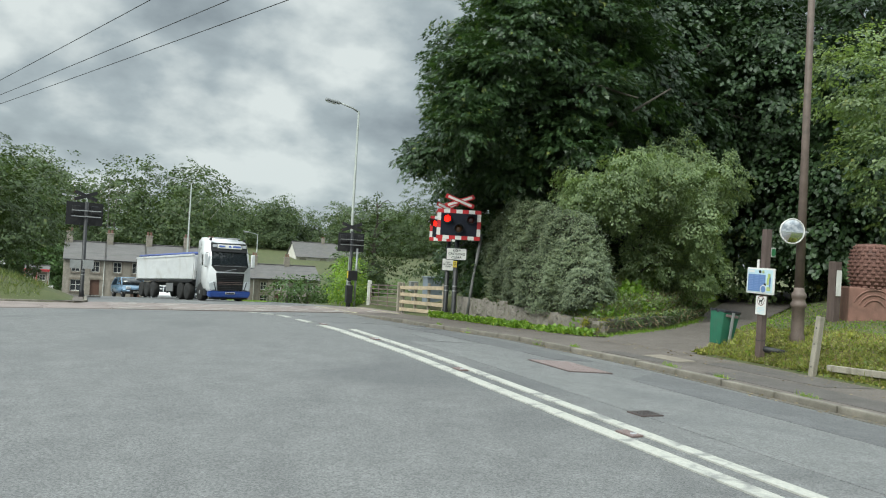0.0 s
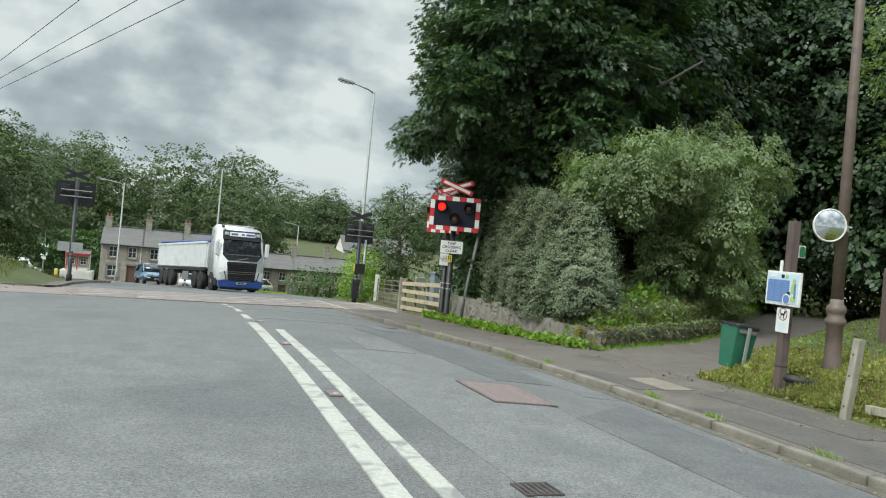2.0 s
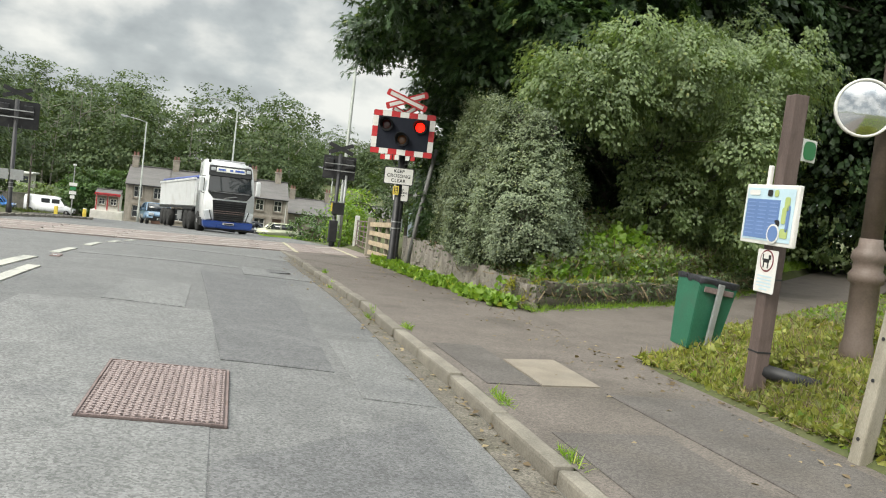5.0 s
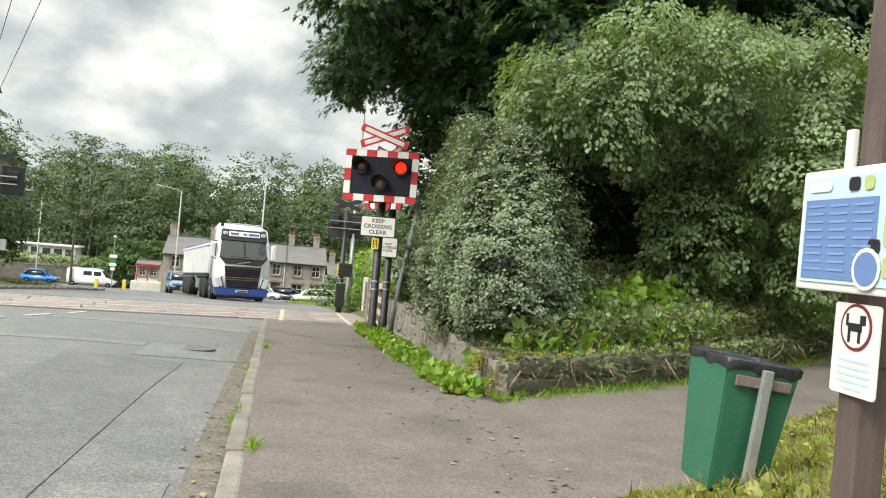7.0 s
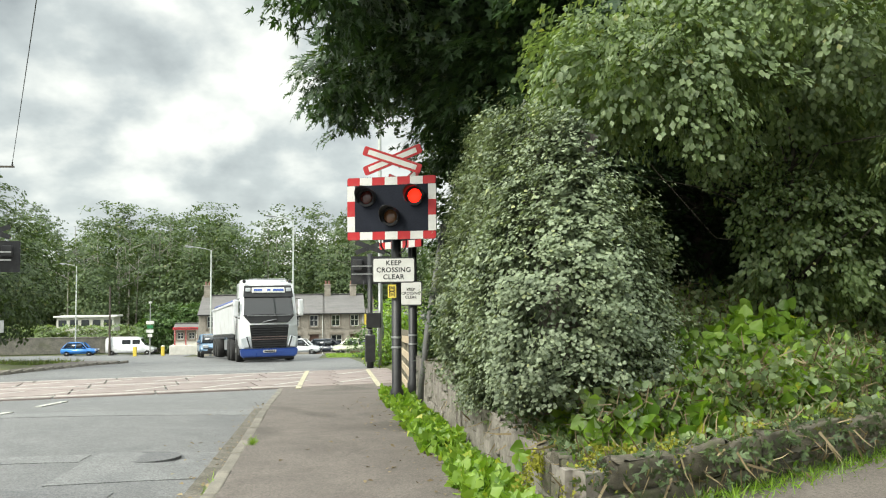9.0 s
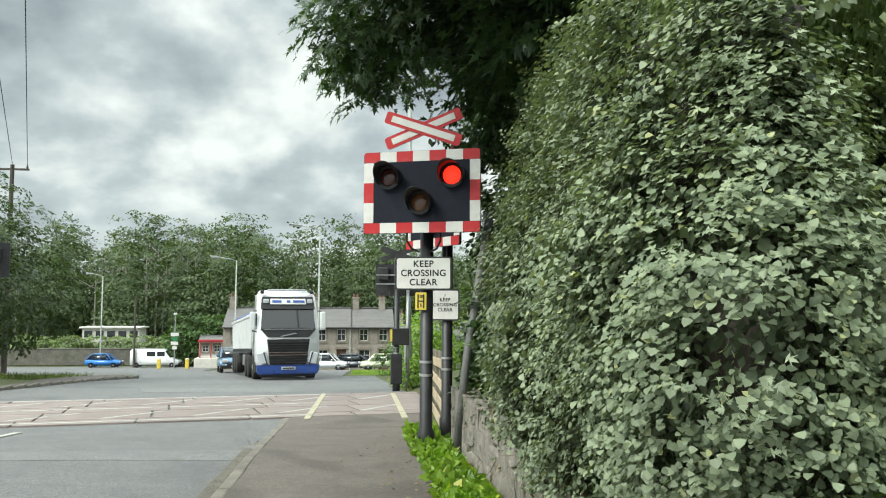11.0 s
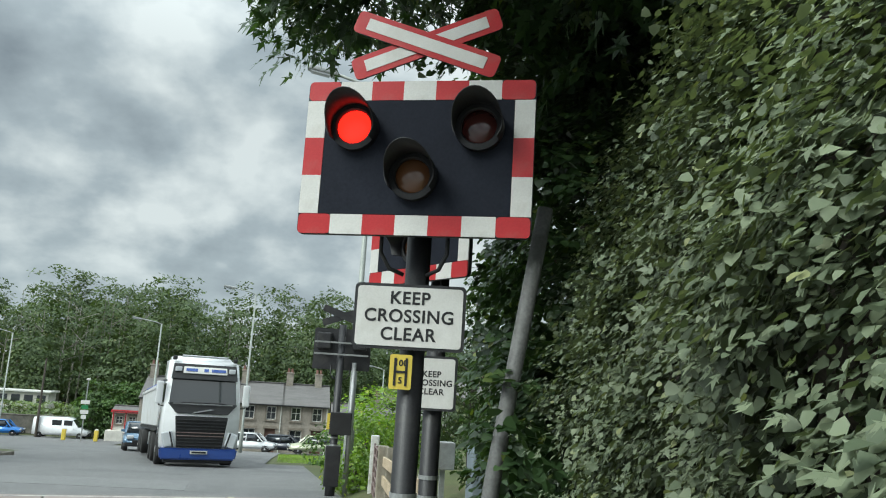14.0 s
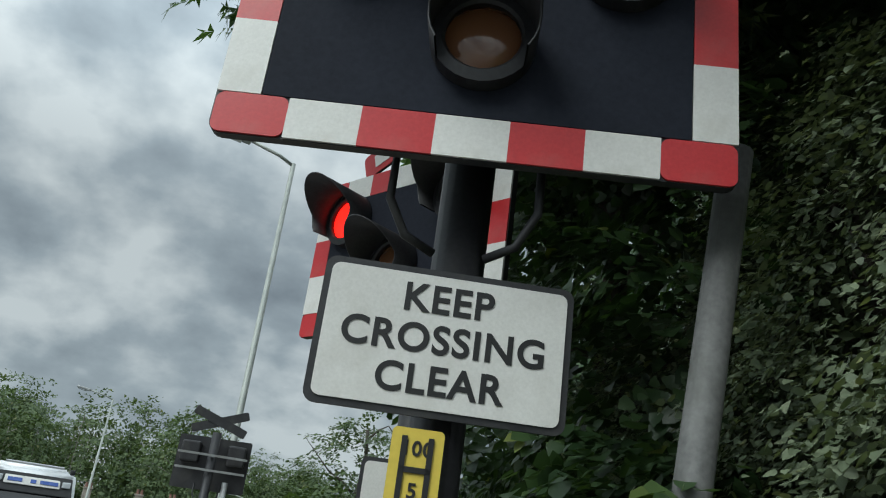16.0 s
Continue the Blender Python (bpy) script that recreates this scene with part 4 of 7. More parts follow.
def road_mirror(x, y, z):
    t = thing("traffic_mirror", "round convex traffic mirror with white rim on iron column", "mirror", pose(x, y, z, 0, 0, -22) @ Matrix.Scale(0.86, 4))
    seg = 40
    bm = bmesh.new()
    rows = [[bm.verts.new((r * math.cos(k * 2 * math.pi / seg), d, r * math.sin(k * 2 * math.pi / seg))) for k in range(seg)] for r, d in ((0.02, -0.07), (0.09, -0.066), (0.17, -0.052), (0.25, -0.025))]
    bm.faces.new(rows[0])
    for a, b in zip(rows, rows[1:]):
        for k in range(seg):
            bm.faces.new((a[k], b[k], b[(k + 1) % seg], a[(k + 1) % seg]))
    bmesh.ops.recalc_face_normals(bm, faces=bm.faces)
    part("mirror_face", bm, MIRROR, t, "convex mirror face", True)
    bm = bmesh.new()
    rows = [[bm.verts.new((r * math.cos(k * 2 * math.pi / seg), d, r * math.sin(k * 2 * math.pi / seg))) for k in range(seg)] for r, d in ((0.248, -0.03), (0.262, -0.045), (0.275, -0.03), (0.272, 0.0), (0.2, 0.035), (0.01, 0.045))]
    for a, b in zip(rows, rows[1:]):
        for k in range(seg):
            bm.faces.new((a[k], b[k], b[(k + 1) % seg], a[(k + 1) % seg]))
    bmesh.ops.recalc_face_normals(bm, faces=bm.faces)
    part("rim", bm, WHITE, t, "white rim and back", True)
    bm = bmesh.new()
    tube(bm, (0.05, 0.05, 0), (0.42, 0.12, 0.0), 0.02)
    part("bracket", bm, GREY_METAL, t)


road_mirror(11.76, 10.62, 2.5)


def notice_post():
    x, y = 11.02, 10.52
    z0 = lz_(x, y)
    t = thing("notice_post", "square brown post carrying a framed notice board and small signs", "sign post", pose(x, y, z0 - 0.14, 0.8, 0, -4))
    part("post", boxm(0, 0, 1.18, 0.118, 0.118, 2.5, None, 0.008), BROWN_POST, t)
    for zz in (0.45, 1.02):
        part("band", boxm(0, 0, zz, 0.124, 0.124, 0.012), BLACK, t)
    b = part("notice_board", boxm(0, 0, 0, 0.66, 0.035, 0.46, None, 0.008), WHITE, t, "white framed notice board", at=pose(-0.095, -0.02, 1.7 - z0, 0, 0, -90))
    part("print", plate(0.6, 0.4, 0.004, 0.004), PAPER_PALE, b, "printed notice in blue and pale green", at=pose(0, -0.021, 0))
    part("print", plate(0.42, 0.3, 0.003, 0.003), PAPER_BLUE, b, at=pose(-0.075, -0.025, -0.035))
    for c in range(3):
        for k in range(9):
            part("bar", plate(0.1, 0.009, 0.002, 0.0005), PAPER_LINES, b, at=pose(-0.215 + 0.14 * c, -0.028, 0.09 - 0.03 * k))
    for dx, dz, w, h, m in ((0.225, 0.09, 0.06, 0.1, PAPER_LIME), (0.2, 0.0, 0.05, 0.12, PAPER_LIME), (0.25, -0.02, 0.035, 0.2, PAPER_BLUE), (0.225, -0.13, 0.09, 0.07, PAPER_LIME), (0.13, -0.06, 0.06, 0.05, INK), (0.13, -0.13, 0.06, 0.05, PAPER_LIME), (0.0, 0.165, 0.06, 0.05, INK), (0.08, 0.165, 0.05, 0.05, PAPER_LIME), (-0.2, 0.165, 0.14, 0.04, WHITE)):
        part("picture", plate(w, h, 0.002, 0.015), m, b, at=pose(dx, -0.0275, dz))
    for k, (r, m) in enumerate(((0.075, WHITE), (0.06, PAPER_BLUE))):
        part("picture", plate(2 * r, 2 * r, 0.002, r * 0.98), m, b, at=pose(0.1, -0.0285 - 0.002 * k, -0.14))
    d = part("dog_sign", plate(0.25, 0.33, 0.006, 0.015), WHITE, t, "white no-dog-fouling sign with a red ring", at=pose(-0.078, -0.04, 1.27 - z0, 0, 0, -90))
    for r, m, k in ((0.085, RING, 0), (0.073, WHITE, 1)):
        part("ring", plate(2 * r, 2 * r, 0.002, r * 0.98, 8), m, d, at=pose(0, -0.0045 - 0.002 * k, 0.08))
    dog = bmesh.new()
    for q in ((0, 0.08, 0.075, 0.03), (0.04, 0.108, 0.03, 0.035), (-0.03, 0.05, 0.014, 0.05), (0.025, 0.05, 0.014, 0.05), (-0.045, 0.105, 0.012, 0.045)):
        box(dog, q[0], -0.0085, q[1], q[2], 0.002, q[3])
    part("dog_picture", dog, INK, d, "black dog picture")
    for k in range(5):
        part("bar", plate(0.18 if k < 4 else 0.1, 0.01, 0.001, 0.0004), PAPER_PALE, d, at=pose(0, -0.0045, -0.04 - 0.025 * k))
    f = part("footpath_sign", boxm(0, 0, 0, 0.2, 0.012, 0.17, None, 0.004), WHITE, t, "small green footpath finger sign", at=pose(0.16, 0.0, 2.22 - z0, 0, 0, 25))
    part("face", plate(0.17, 0.14, 0.003, 0.05), SIGN_GREEN, f, at=pose(0, -0.009, 0))
    part("side_plate", boxm(-0.07, 0.09, 1.95 - z0, 0.03, 0.04, 0.26, None, 0.008), WHITE, t, "white plate on the post's side")


notice_post()
pipe = thing("drain_pipe", "short black plastic pipe end lying beside the brown post", "pipe", pose(11.22, 10.38, lz_(11.22, 10.38) + 0.06, 0, 0, -35))
part("shaft", tube(bmesh.new(), (-0.2, 0, 0.03), (0.22, 0, -0.03), 0.055, None, 16), PLASTIC, pipe, "", True)


def litter_bin():
    x, y = 11.18, 11.68
    z0 = lz_(x, y) - 0.13
    t = thing("litter_bin", "green plastic litter bin with a black bag on a steel post", "bin", pose(x, y, z0, 2, 6, 0))
    bm = bmesh.new()
    # open-topped tub, wider at the top, with thickness
    o = [(0.15, 0.14), (0.2, 0.185)]
    zz = (0.21, 0.84)
    outer = [[bm.verts.new((sx * o[k][0], sy * o[k][1], zz[k])) for sx, sy in ((-1, -1), (1, -1), (1, 1), (-1, 1))] for k in (0, 1)]
    inner = [bm.verts.new((sx * (o[1][0] - 0.02), sy * (o[1][1] - 0.02), zz[1])) for sx, sy in ((-1, -1), (1, -1), (1, 1), (-1, 1))]
    floor_ = [bm.verts.new((sx * 0.15, sy * 0.135, 0.6)) for sx, sy in ((-1, -1), (1, -1), (1, 1), (-1, 1))]
    bm.faces.new(outer[0][::-1])
    for k in range(4):
        j = (k + 1) % 4
        bm.faces.new((outer[0][k], outer[0][j], outer[1][j], outer[1][k]))
        bm.faces.new((outer[1][k], outer[1][j], inner[j], inner[k]))
        bm.faces.new((inner[k], inner[j], floor_[j], floor_[k]))
    bm.faces.new(floor_)
    bmesh.ops.bevel(bm, geom=[e for e in bm.edges], offset=0.008, segments=2, affect="EDGES")
    part("tub", bm, BIN_GREEN, t)
    bag = bmesh.new()
    rng = random.Random(2)
    n = 40
    ring = []
    for lvl, (r, z) in enumerate(((1.01, 0.825), (1.03, 0.862), (1.0, 0.874), (0.9, 0.862), (0.85, 0.8))):
        row = []
        for k in range(n):
            a = k * 2 * math.pi / n
            c, s = math.cos(a), math.sin(a)
            q = 1 / max(abs(c), abs(s))
            row.append(bag.verts.new((c * q * 0.201 * r * (1 + rng.uniform(-.012, .012)), s * q * 0.186 * r * (1 + rng.uniform(-.012, .012)), z + rng.uniform(-.02, .008) * (lvl == 0))))
        ring.append(row)
    for a, b in zip(ring, ring[1:]):
        for k in range(n):
            bag.faces.new((a[k], a[(k + 1) % n], b[(k + 1) % n], b[k]))
    part("bag", bag, BAG, t, "black bin liner folded over the rim", True)
    part("post", boxm(0.0, -0.215, 0.34, 0.05, 0.03, 1.0, None, 0.004), GREY_METAL, t, "galvanised steel post")
    part("bracket", boxm(0.0, -0.195, 0.77, 0.3, 0.02, 0.05, None, 0.004), IRON, t, "rusty steel bracket")


litter_bin()


def stump_post():
    t = thing("timber_post", "short weathered wooden post leaning on the verge", "post", pose(10.78, 9.2, lz_(10.78, 9.2) - 0.05, 2, 5, 0))
    bm = boxm(0, 0, 0.55, 0.105, 0.095, 1.25, None, 0.014)
    part("post", bm, OLD_WOOD, t)
    for zz in (0.35, 0.72, 0.98):
        part("hole", lathe(bmesh.new(), [(0.012, 0), (0.012, 0.004)], 10), BLACK, t, at=pose(-0.056, 0, zz, 0, -90, 0))
    r = thing("fallen_rail", "weathered timber rail lying along the verge edge", "rail", pose(11.0, 7.3, lz_(11.0, 7.3) + 0.12, -2, 0, 3))
    part("rail", boxm(0, 0, 0, 0.08, 3.4, 0.1, None, 0.01), OLD_WOOD, r)


stump_post()


def sculpture():
    x, y = 16.85, 12.85
    z0 = lz_(x, y) + 0.1
    t = thing("sculpture", "rusty red carved sculpture on a sandstone block on the verge", "sculpture", pose(x, y, z0, 0, 0, -38))
    part("plinth", boxm(0, 0, 0.2, 1.1, 0.8, 0.9, None, 0.03), SANDSTONE, t, "carved red sandstone block")
    for k in range(3):
        bm = bmesh.new()
        r = 0.22 + 0.12 * k
        bent(bm, [(r * math.cos(radians(a)), -0.41, 0.15 + r * math.sin(radians(a))) for a in range(20, 161, 10)], 0.02, 6)
        part("carved_arc", bm, SANDSTONE, t)
    bm = bmesh.new()
    lathe(bm, [(0.4, 0.62), (0.47, 0.9), (0.48, 1.2), (0.44, 1.5), (0.36, 1.66), (0.2, 1.68)], 24)
    part("body", bm, SCULPT, t, "round woven-looking body", True)
    me = mesh_of(boxm(0, 0, 0, 0.1, 0.05, 0.05, None, 0.012), "scale")
    me.materials.append(SCULPT)
    for row in range(12):
        z = 0.66 + row * 0.085
        r = float(np.interp(z, (0.62, 0.9, 1.2, 1.5, 1.68), (0.4, 0.47, 0.48, 0.44, 0.34))) + 0.005
        for k in range(18):
            a = (k + 0.5 * (row % 2)) * 2 * math.pi / 18
            sc = new("scale", me)
            sc.parent = t
            sc.matrix_basis = pose(r * math.cos(a), r * math.sin(a), z, 0, 0, math.degrees(a) + 90)
    b = thing("waymark_post", "dark wooden waymark post with a pale plate", "post", pose(15.95, 13.1, lz_(15.95, 13.1) + 0.15))
    part("post", boxm(0, 0, 0.5, 0.2, 0.2, 1.5, None, 0.01), BROWN_POST, b)
    part("plate", plate(0.16, 0.6, 0.01, 0.01), WHITE, b, "pale plate", at=pose(0, -0.12, 0.75))


sculpture()


def railway_fence():
    z = lambda y: float(g(y)) + 0.05
    ang = math.degrees(math.atan2(4.75, 0.3))
    t = thing("timber_fence", "pale timber post-and-rail fence beside the railway", "fence", pose(11.12, 24.5, z(24.5), 0, 2.4, ang))
    for k in range(4):
        part("post", boxm(0.08 + 1.5 * k, -0.06, 0.5, 0.1, 0.09, 1.35, None, 0.01), OLD_WOOD, t)
    for k in range(4):
        part("board", boxm(2.35, 0.01, 0.16 + 0.28 * k, 4.8, 0.035, 0.13, Matrix.Rotation(radians(0.5 - 0.35 * (k % 3)), 4, "Y"), 0.006), FENCE_WOOD, t)
    q = thing("field_gate", "old rusty tubular metal gate across the railway", "gate", pose(11.42, 29.5, z(31.5), 0, 0, -5))
    for k in range(6):
        bm = bmesh.new()
        tube(bm, (0, 0.1, 0.25 + 0.17 * k), (0, 4.5, 0.06 + 0.17 * k), 0.018)
        part("bar", bm, IRON, q)
    for yy in (0.1, 1.6, 3.1, 4.5):
        bm = bmesh.new()
        tube(bm, (0, yy, 0.18 - 0.04 * yy), (0, yy, 1.14 - 0.04 * yy), 0.02)
        part("upright", bm, IRON, q)
    part("gate_post", boxm(0, -0.12, 0.5, 0.15, 0.15, 1.5, None, 0.02), OLD_WOOD, q, "old weathered gate post")
    part("gate_post", boxm(0, 4.75, 0.35, 0.17, 0.17, 1.5, None, 0.02), WHITE_WOOD, q, "white-painted gate post")
    c = thing("equipment_cabinet", "blue-grey railway equipment cabinet behind the fence", "cabinet", pose(13.25, 30.2, z(30) + 0.1))
    part("body", boxm(0, 0, 0.55, 0.8, 0.5, 1.5, None, 0.02), CABINET, c)
    part("roof", boxm(0, 0, 1.32, 0.88, 0.58, 0.05, None, 0.01), CABINET, c)
    d = thing("equipment_cabinet", "small pale grey cabinet on a post behind the fence", "cabinet", pose(12.5, 30.6, z(30)))
    part("body", boxm(0, 0, 1.0, 0.34, 0.25, 0.42, None, 0.02), GREY_METAL, d)
    part("leg", boxm(0, 0, 0.4, 0.08, 0.08, 0.9), GREY_METAL, d)


railway_fence()


# covers in the road
def road_cover():
    t = tagged(new("grating"), "rusty chequered steel access cover in the road", kind="structure")
    x, y, w, l = 6.68, 10.02, 0.74, 1.2
    t.matrix_basis = pose(x, y, float(road_z(x, y)) + 0.008, 0, 2.65, -1)
    part("frame", boxm(0, 0, -0.01, w, l, 0.03, None, 0.006), COVER_LOW, t)
    hw, hl = w / 2 - 0.03, l / 2 - 0.03
    for sgn in (-1, 1):
        c = -(hw * 1.6 + hl)
        while c < hw * 1.6 + hl:
            # a slanting rib y = sgn * 0.6 * 1.6 x + c, cut at the frame
            pts = []
            for k in range(41):
                xx = -hw + 2 * hw * k / 40
                yy = sgn * 0.62 * xx + c
                if -hl <= yy <= hl:
                    pts.append((xx, yy))
            if len(pts) > 2:
                a, b = Vector((*pts[0], 0)), Vector((*pts[-1], 0))
                mid, ln = (a + b) / 2, (b - a).length
                part("rib", boxm(0, 0, 0, ln, 0.011, 0.009), COVER_RIB, t, at=Matrix.Translation((mid.x, mid.y, 0.008)) @ Matrix.Rotation(math.atan2(b.y - a.y, b.x - a.x), 4, "Z"))
            c += 0.045
    for s in (-1, 1):
        part("edge", boxm(s * (w / 2 - 0.012), 0, 0.004, 0.012, l, 0.012), IRON, t)
        part("edge", boxm(0, s * (l / 2 - 0.012), 0.004, w - 0.05, 0.012, 0.012), IRON, t)
    d = tagged(new("manhole"), "round iron manhole cover in the road", kind="structure")
    d.matrix_basis = pose(7.85, 19.1, float(road_z(7.85, 19.1)) + 0.012, -2.4, 0, 0)
    part("lid", lathe(bmesh.new(), [(0.33, -0.02), (0.33, 0.0), (0.28, 0.002), (0.27, -0.003), (0.02, 0.0)], 28), PATCH_NEW, d)
    e = tagged(new("gully"), "small iron gully grating by the kerb line", kind="structure")
    e.matrix_basis = pose(5.32, 6.54, float(road_z(5.32, 6.54)) + 0.01)
    part("frame", boxm(0, 0, -0.01, 0.27, 0.25, 0.03), COVER_LOW, e)
    for i in range(6):
        part("slot", boxm(-0.11 + 0.044 * i, 0, 0.005, 0.016, 0.22, 0.004), BLACK, e)
    for k in range(5):
        yy = 2.0 + 3.75 * k
        s = tagged(new("road_stud"), "worn road stud between the white lines", "road stud")
        s.matrix_basis = pose(4.55 + (yy - 7) * 0.03, yy, float(road_z(4.6, yy)) + 0.004)
        part("casting", boxm(0, 0, 0.004, 0.13, 0.24, 0.024, None, 0.01), IRON, s)
        part("eye", boxm(0, -0.06, 0.02, 0.05, 0.03, 0.012, None, 0.003), HEADLAMP, s)


road_cover()


# ---- vehicles ----
def wheel(parent, x, y, r, w, dark_rim=False):
    side = 1 if x > 0 else -1
    o = part("wheel", lathe(bmesh.new(), [(r * 0.62, -w / 2), (r * 0.94, -w / 2), (r, -w / 2 + 0.04), (r, w / 2 - 0.04), (r * 0.94, w / 2), (r * 0.62, w / 2)], 26), TYRE, parent, "black tyre on a metal rim", True, pose(x, y, r, 0, 90 * side, 0))
    part("rim", lathe(bmesh.new(), [(r * 0.62, w / 2 - 0.02), (r * 0.6, w / 2 - 0.05), (r * 0.4, w / 2 - 0.09), (r * 0.28, w / 2 - 0.01), (r * 0.1, w / 2 + 0.02)], 20), PLASTIC if dark_rim else ALLOY, o, "", True)
    return o


def outline_body(profile, w, taper=None):
    """A side outline of (y, z) drawn across the width w, drawn in by taper(z)."""
    bm = bmesh.new()
    L_, R_ = [], []
    for y, z in profile:
        h = w / 2 * (taper(z) if taper else 1)
        L_.append(bm.verts.new((-h, y, z)))
        R_.append(bm.verts.new((h, y, z)))
    n = len(profile)
    bm.faces.new(L_), bm.faces.new(R_[::-1])
    for k in range(n):
        bm.faces.new((L_[k], R_[k], R_[(k + 1) % n], L_[(k + 1) % n]))
    bmesh.ops.recalc_face_normals(bm, faces=bm.faces)
    return bm


def rounded(bm, off, seg=3, angle=0.4):
    es = [e for e in bm.edges if len(e.link_faces) == 2 and e.calc_face_angle(0) > angle]
    bmesh.ops.bevel(bm, geom=es, offset=off, segments=seg, affect="EDGES", clamp_overlap=True)
    return bm


def sloped(name, mat_, parent, w0, z0, w1, z1, y0, y1, d=0.03, label="", bevel=0.015):
    """A panel on the front: width w0 at height z0 (y0) to w1 at z1 (y1)."""
    bm = bmesh.new()
    f = [bm.verts.new(v) for v in ((-w0 / 2, y0, z0), (w0 / 2, y0, z0), (w1 / 2, y1, z1), (-w1 / 2, y1, z1))]
    b = [bm.verts.new(v.co + Vector((0, d, 0))) for v in f]
    bm.faces.new(f), bm.faces.new(b[::-1])
    for k in range(4):
        bm.faces.new((f[(k + 1) % 4], f[k], b[k], b[(k + 1) % 4]))
    bmesh.ops.recalc_face_normals(bm, faces=bm.faces)
    if bevel:
        rounded(bm, bevel, 2)
    return part(name, bm, mat_, parent, label)


def lorry(x, y, yaw):
    t = thing("lorry", "white and blue articulated tipper lorry waiting at the crossing", "lorry", pose(x, y, float(g(y)), -3.0, 0, yaw))
    W = 2.42
    prof = [(0.16, 0.5), (0.02, 0.62), (0.0, 1.5), (0.06, 1.82), (0.3, 2.78), (0.42, 3.0), (0.6, 3.32), (0.85, 3.45), (2.15, 3.5), (2.2, 3.3), (2.2, 0.75), (1.5, 0.62)]
    part("cab", rounded(outline_body(prof, W, lambda z: 1.0 if z < 1.9 else 1.0 - 0.05 * (z - 1.9)), 0.07), TRUCK_WHITE, t, "white cab body", True)
    sloped("windscreen", SCREEN, t, 2.12, 1.98, 2.02, 2.78, 0.055, 0.265, 0.05, "dark curved windscreen")
    sloped("lower_band", PLASTIC, t, 1.62, 1.66, 2.2, 1.99, -0.02, 0.045, 0.05, "black band under the windscreen")
    sloped("wiper", PLASTIC, t, 1.5, 2.0, 1.3, 2.03, 0.02, 0.03, 0.02)
    sloped("visor", PLASTIC, t, 2.12, 2.76, 2.0, 3.27, 0.19, 0.36, 0.2, "dark sun visor and roof sign surround")
    sb = sloped("sign_box", WHITE, t, 1.42, 2.95, 1.38, 3.18, 0.21, 0.3, 0.16, "pale illuminated name board")
    for bx, bw in ((-0.44, 0.36), (0.02, 0.14), (0.42, 0.46)):
        part("bar", boxm(bx, 0.247, 3.07, bw, 0.02, 0.1, Matrix.Rotation(radians(-20), 4, "X")), TRUCK_BLUE, sb)
    for s in (-1, 1):
        part("marker_lamp", boxm(s * 0.86, 0.27, 3.08, 0.22, 0.1, 0.16, None, 0.03), HEADLAMP, t, "roof spot lamp")
        part("roof_lamp", boxm(s * 0.98, 0.6, 3.46, 0.14, 0.14, 0.14, None, 0.04), PLASTIC, t, "roof horn lamp")
        bm = bmesh.new()
        bent(bm, [(s * 1.18, 0.3, 2.7), (s * 1.34, 0.22, 2.68), (s * 1.38, 0.2, 2.3), (s * 1.36, 0.22, 1.9), (s * 1.2, 0.3, 1.88)], 0.025, 8)
        arm = part("mirror_arm", bm, PLASTIC, t)
        part("wing_mirror", boxm(s * 1.38, 0.2, 2.3, 0.22, 0.16, 0.72, None, 0.05), TRUCK_WHITE, arm, "tall white-backed wing mirror")
        part("mirror_trim", boxm(s * 1.38, 0.29, 2.3, 0.18, 0.02, 0.64, None, 0.01), PLASTIC, arm)
        part("side_window", boxm(s * 1.185, 0.85, 2.3, 0.04, 0.8, 0.62, None, 0.02), SCREEN, t, "dark side window")
        part("door_line", boxm(s * 1.215, 1.32, 1.7, 0.006, 0.02, 2.0), PLASTIC, t)
        hl = part("headlamp", boxm(s * 0.98, 0.03, 0.85, 0.34, 0.14, 0.46, Matrix.Rotation(radians(s * 16), 4, "Y"), 0.04), HEADLAMP, t, "slanted clear headlamp")
        part("lamp_trim", boxm(s * 0.88, -0.035, 0.84, 0.05, 0.03, 0.5, Matrix.Rotation(radians(s * 16), 4, "Y"), 0.01), PLASTIC, hl)
        part("cab_step", boxm(s * 1.12, 0.9, 0.5, 0.2, 0.9, 0.4, None, 0.04), PLASTIC, t, "dark cab steps")
        part("mudguard", boxm(s * 1.02, 4.3, 1.06, 0.4, 2.6, 0.06, None, 0.02), PLASTIC, t)
    sloped("chrome_strip", ALLOY, t, 1.9, 1.95, 1.9, 1.985, -0.03, -0.025, 0.03)
    bd = sloped("badge_bar", ALLOY, t, 0.7, 1.73, 0.5, 1.77, -0.05, -0.045, 0.02, "slanted silver grille bar", 0.0)
    bd.matrix_basis = pose(0, 0, 1.75, 0, -12, 0) @ pose(0, 0, -1.75)
    gr = sloped("grille", PLASTIC, t, 1.42, 0.6, 1.66, 1.58, -0.035, -0.02, 0.08, "large black grille")
    for k in range(9):
        part("slat", boxm(0, -0.045, 0.66 + 0.1 * k, 1.4 + 0.02 * k, 0.03, 0.022, Matrix.Rotation(radians(20), 4, "X")), BLACK if k not in (3, 4) else IRON, gr)
    sloped("bumper", TRUCK_BLUE, t, 2.34, 0.22, 2.44, 0.58, 0.0, -0.05, 0.35, "blue front bumper", 0.05)
    pl = sloped("number_plate", WHITE, t, 0.54, 0.4, 0.54, 0.51, -0.065, -0.075, 0.02, "pale number plate", 0.0)
    part("bar", boxm(0, -0.085, 0.455, 0.44, 0.008, 0.05), INK, pl)
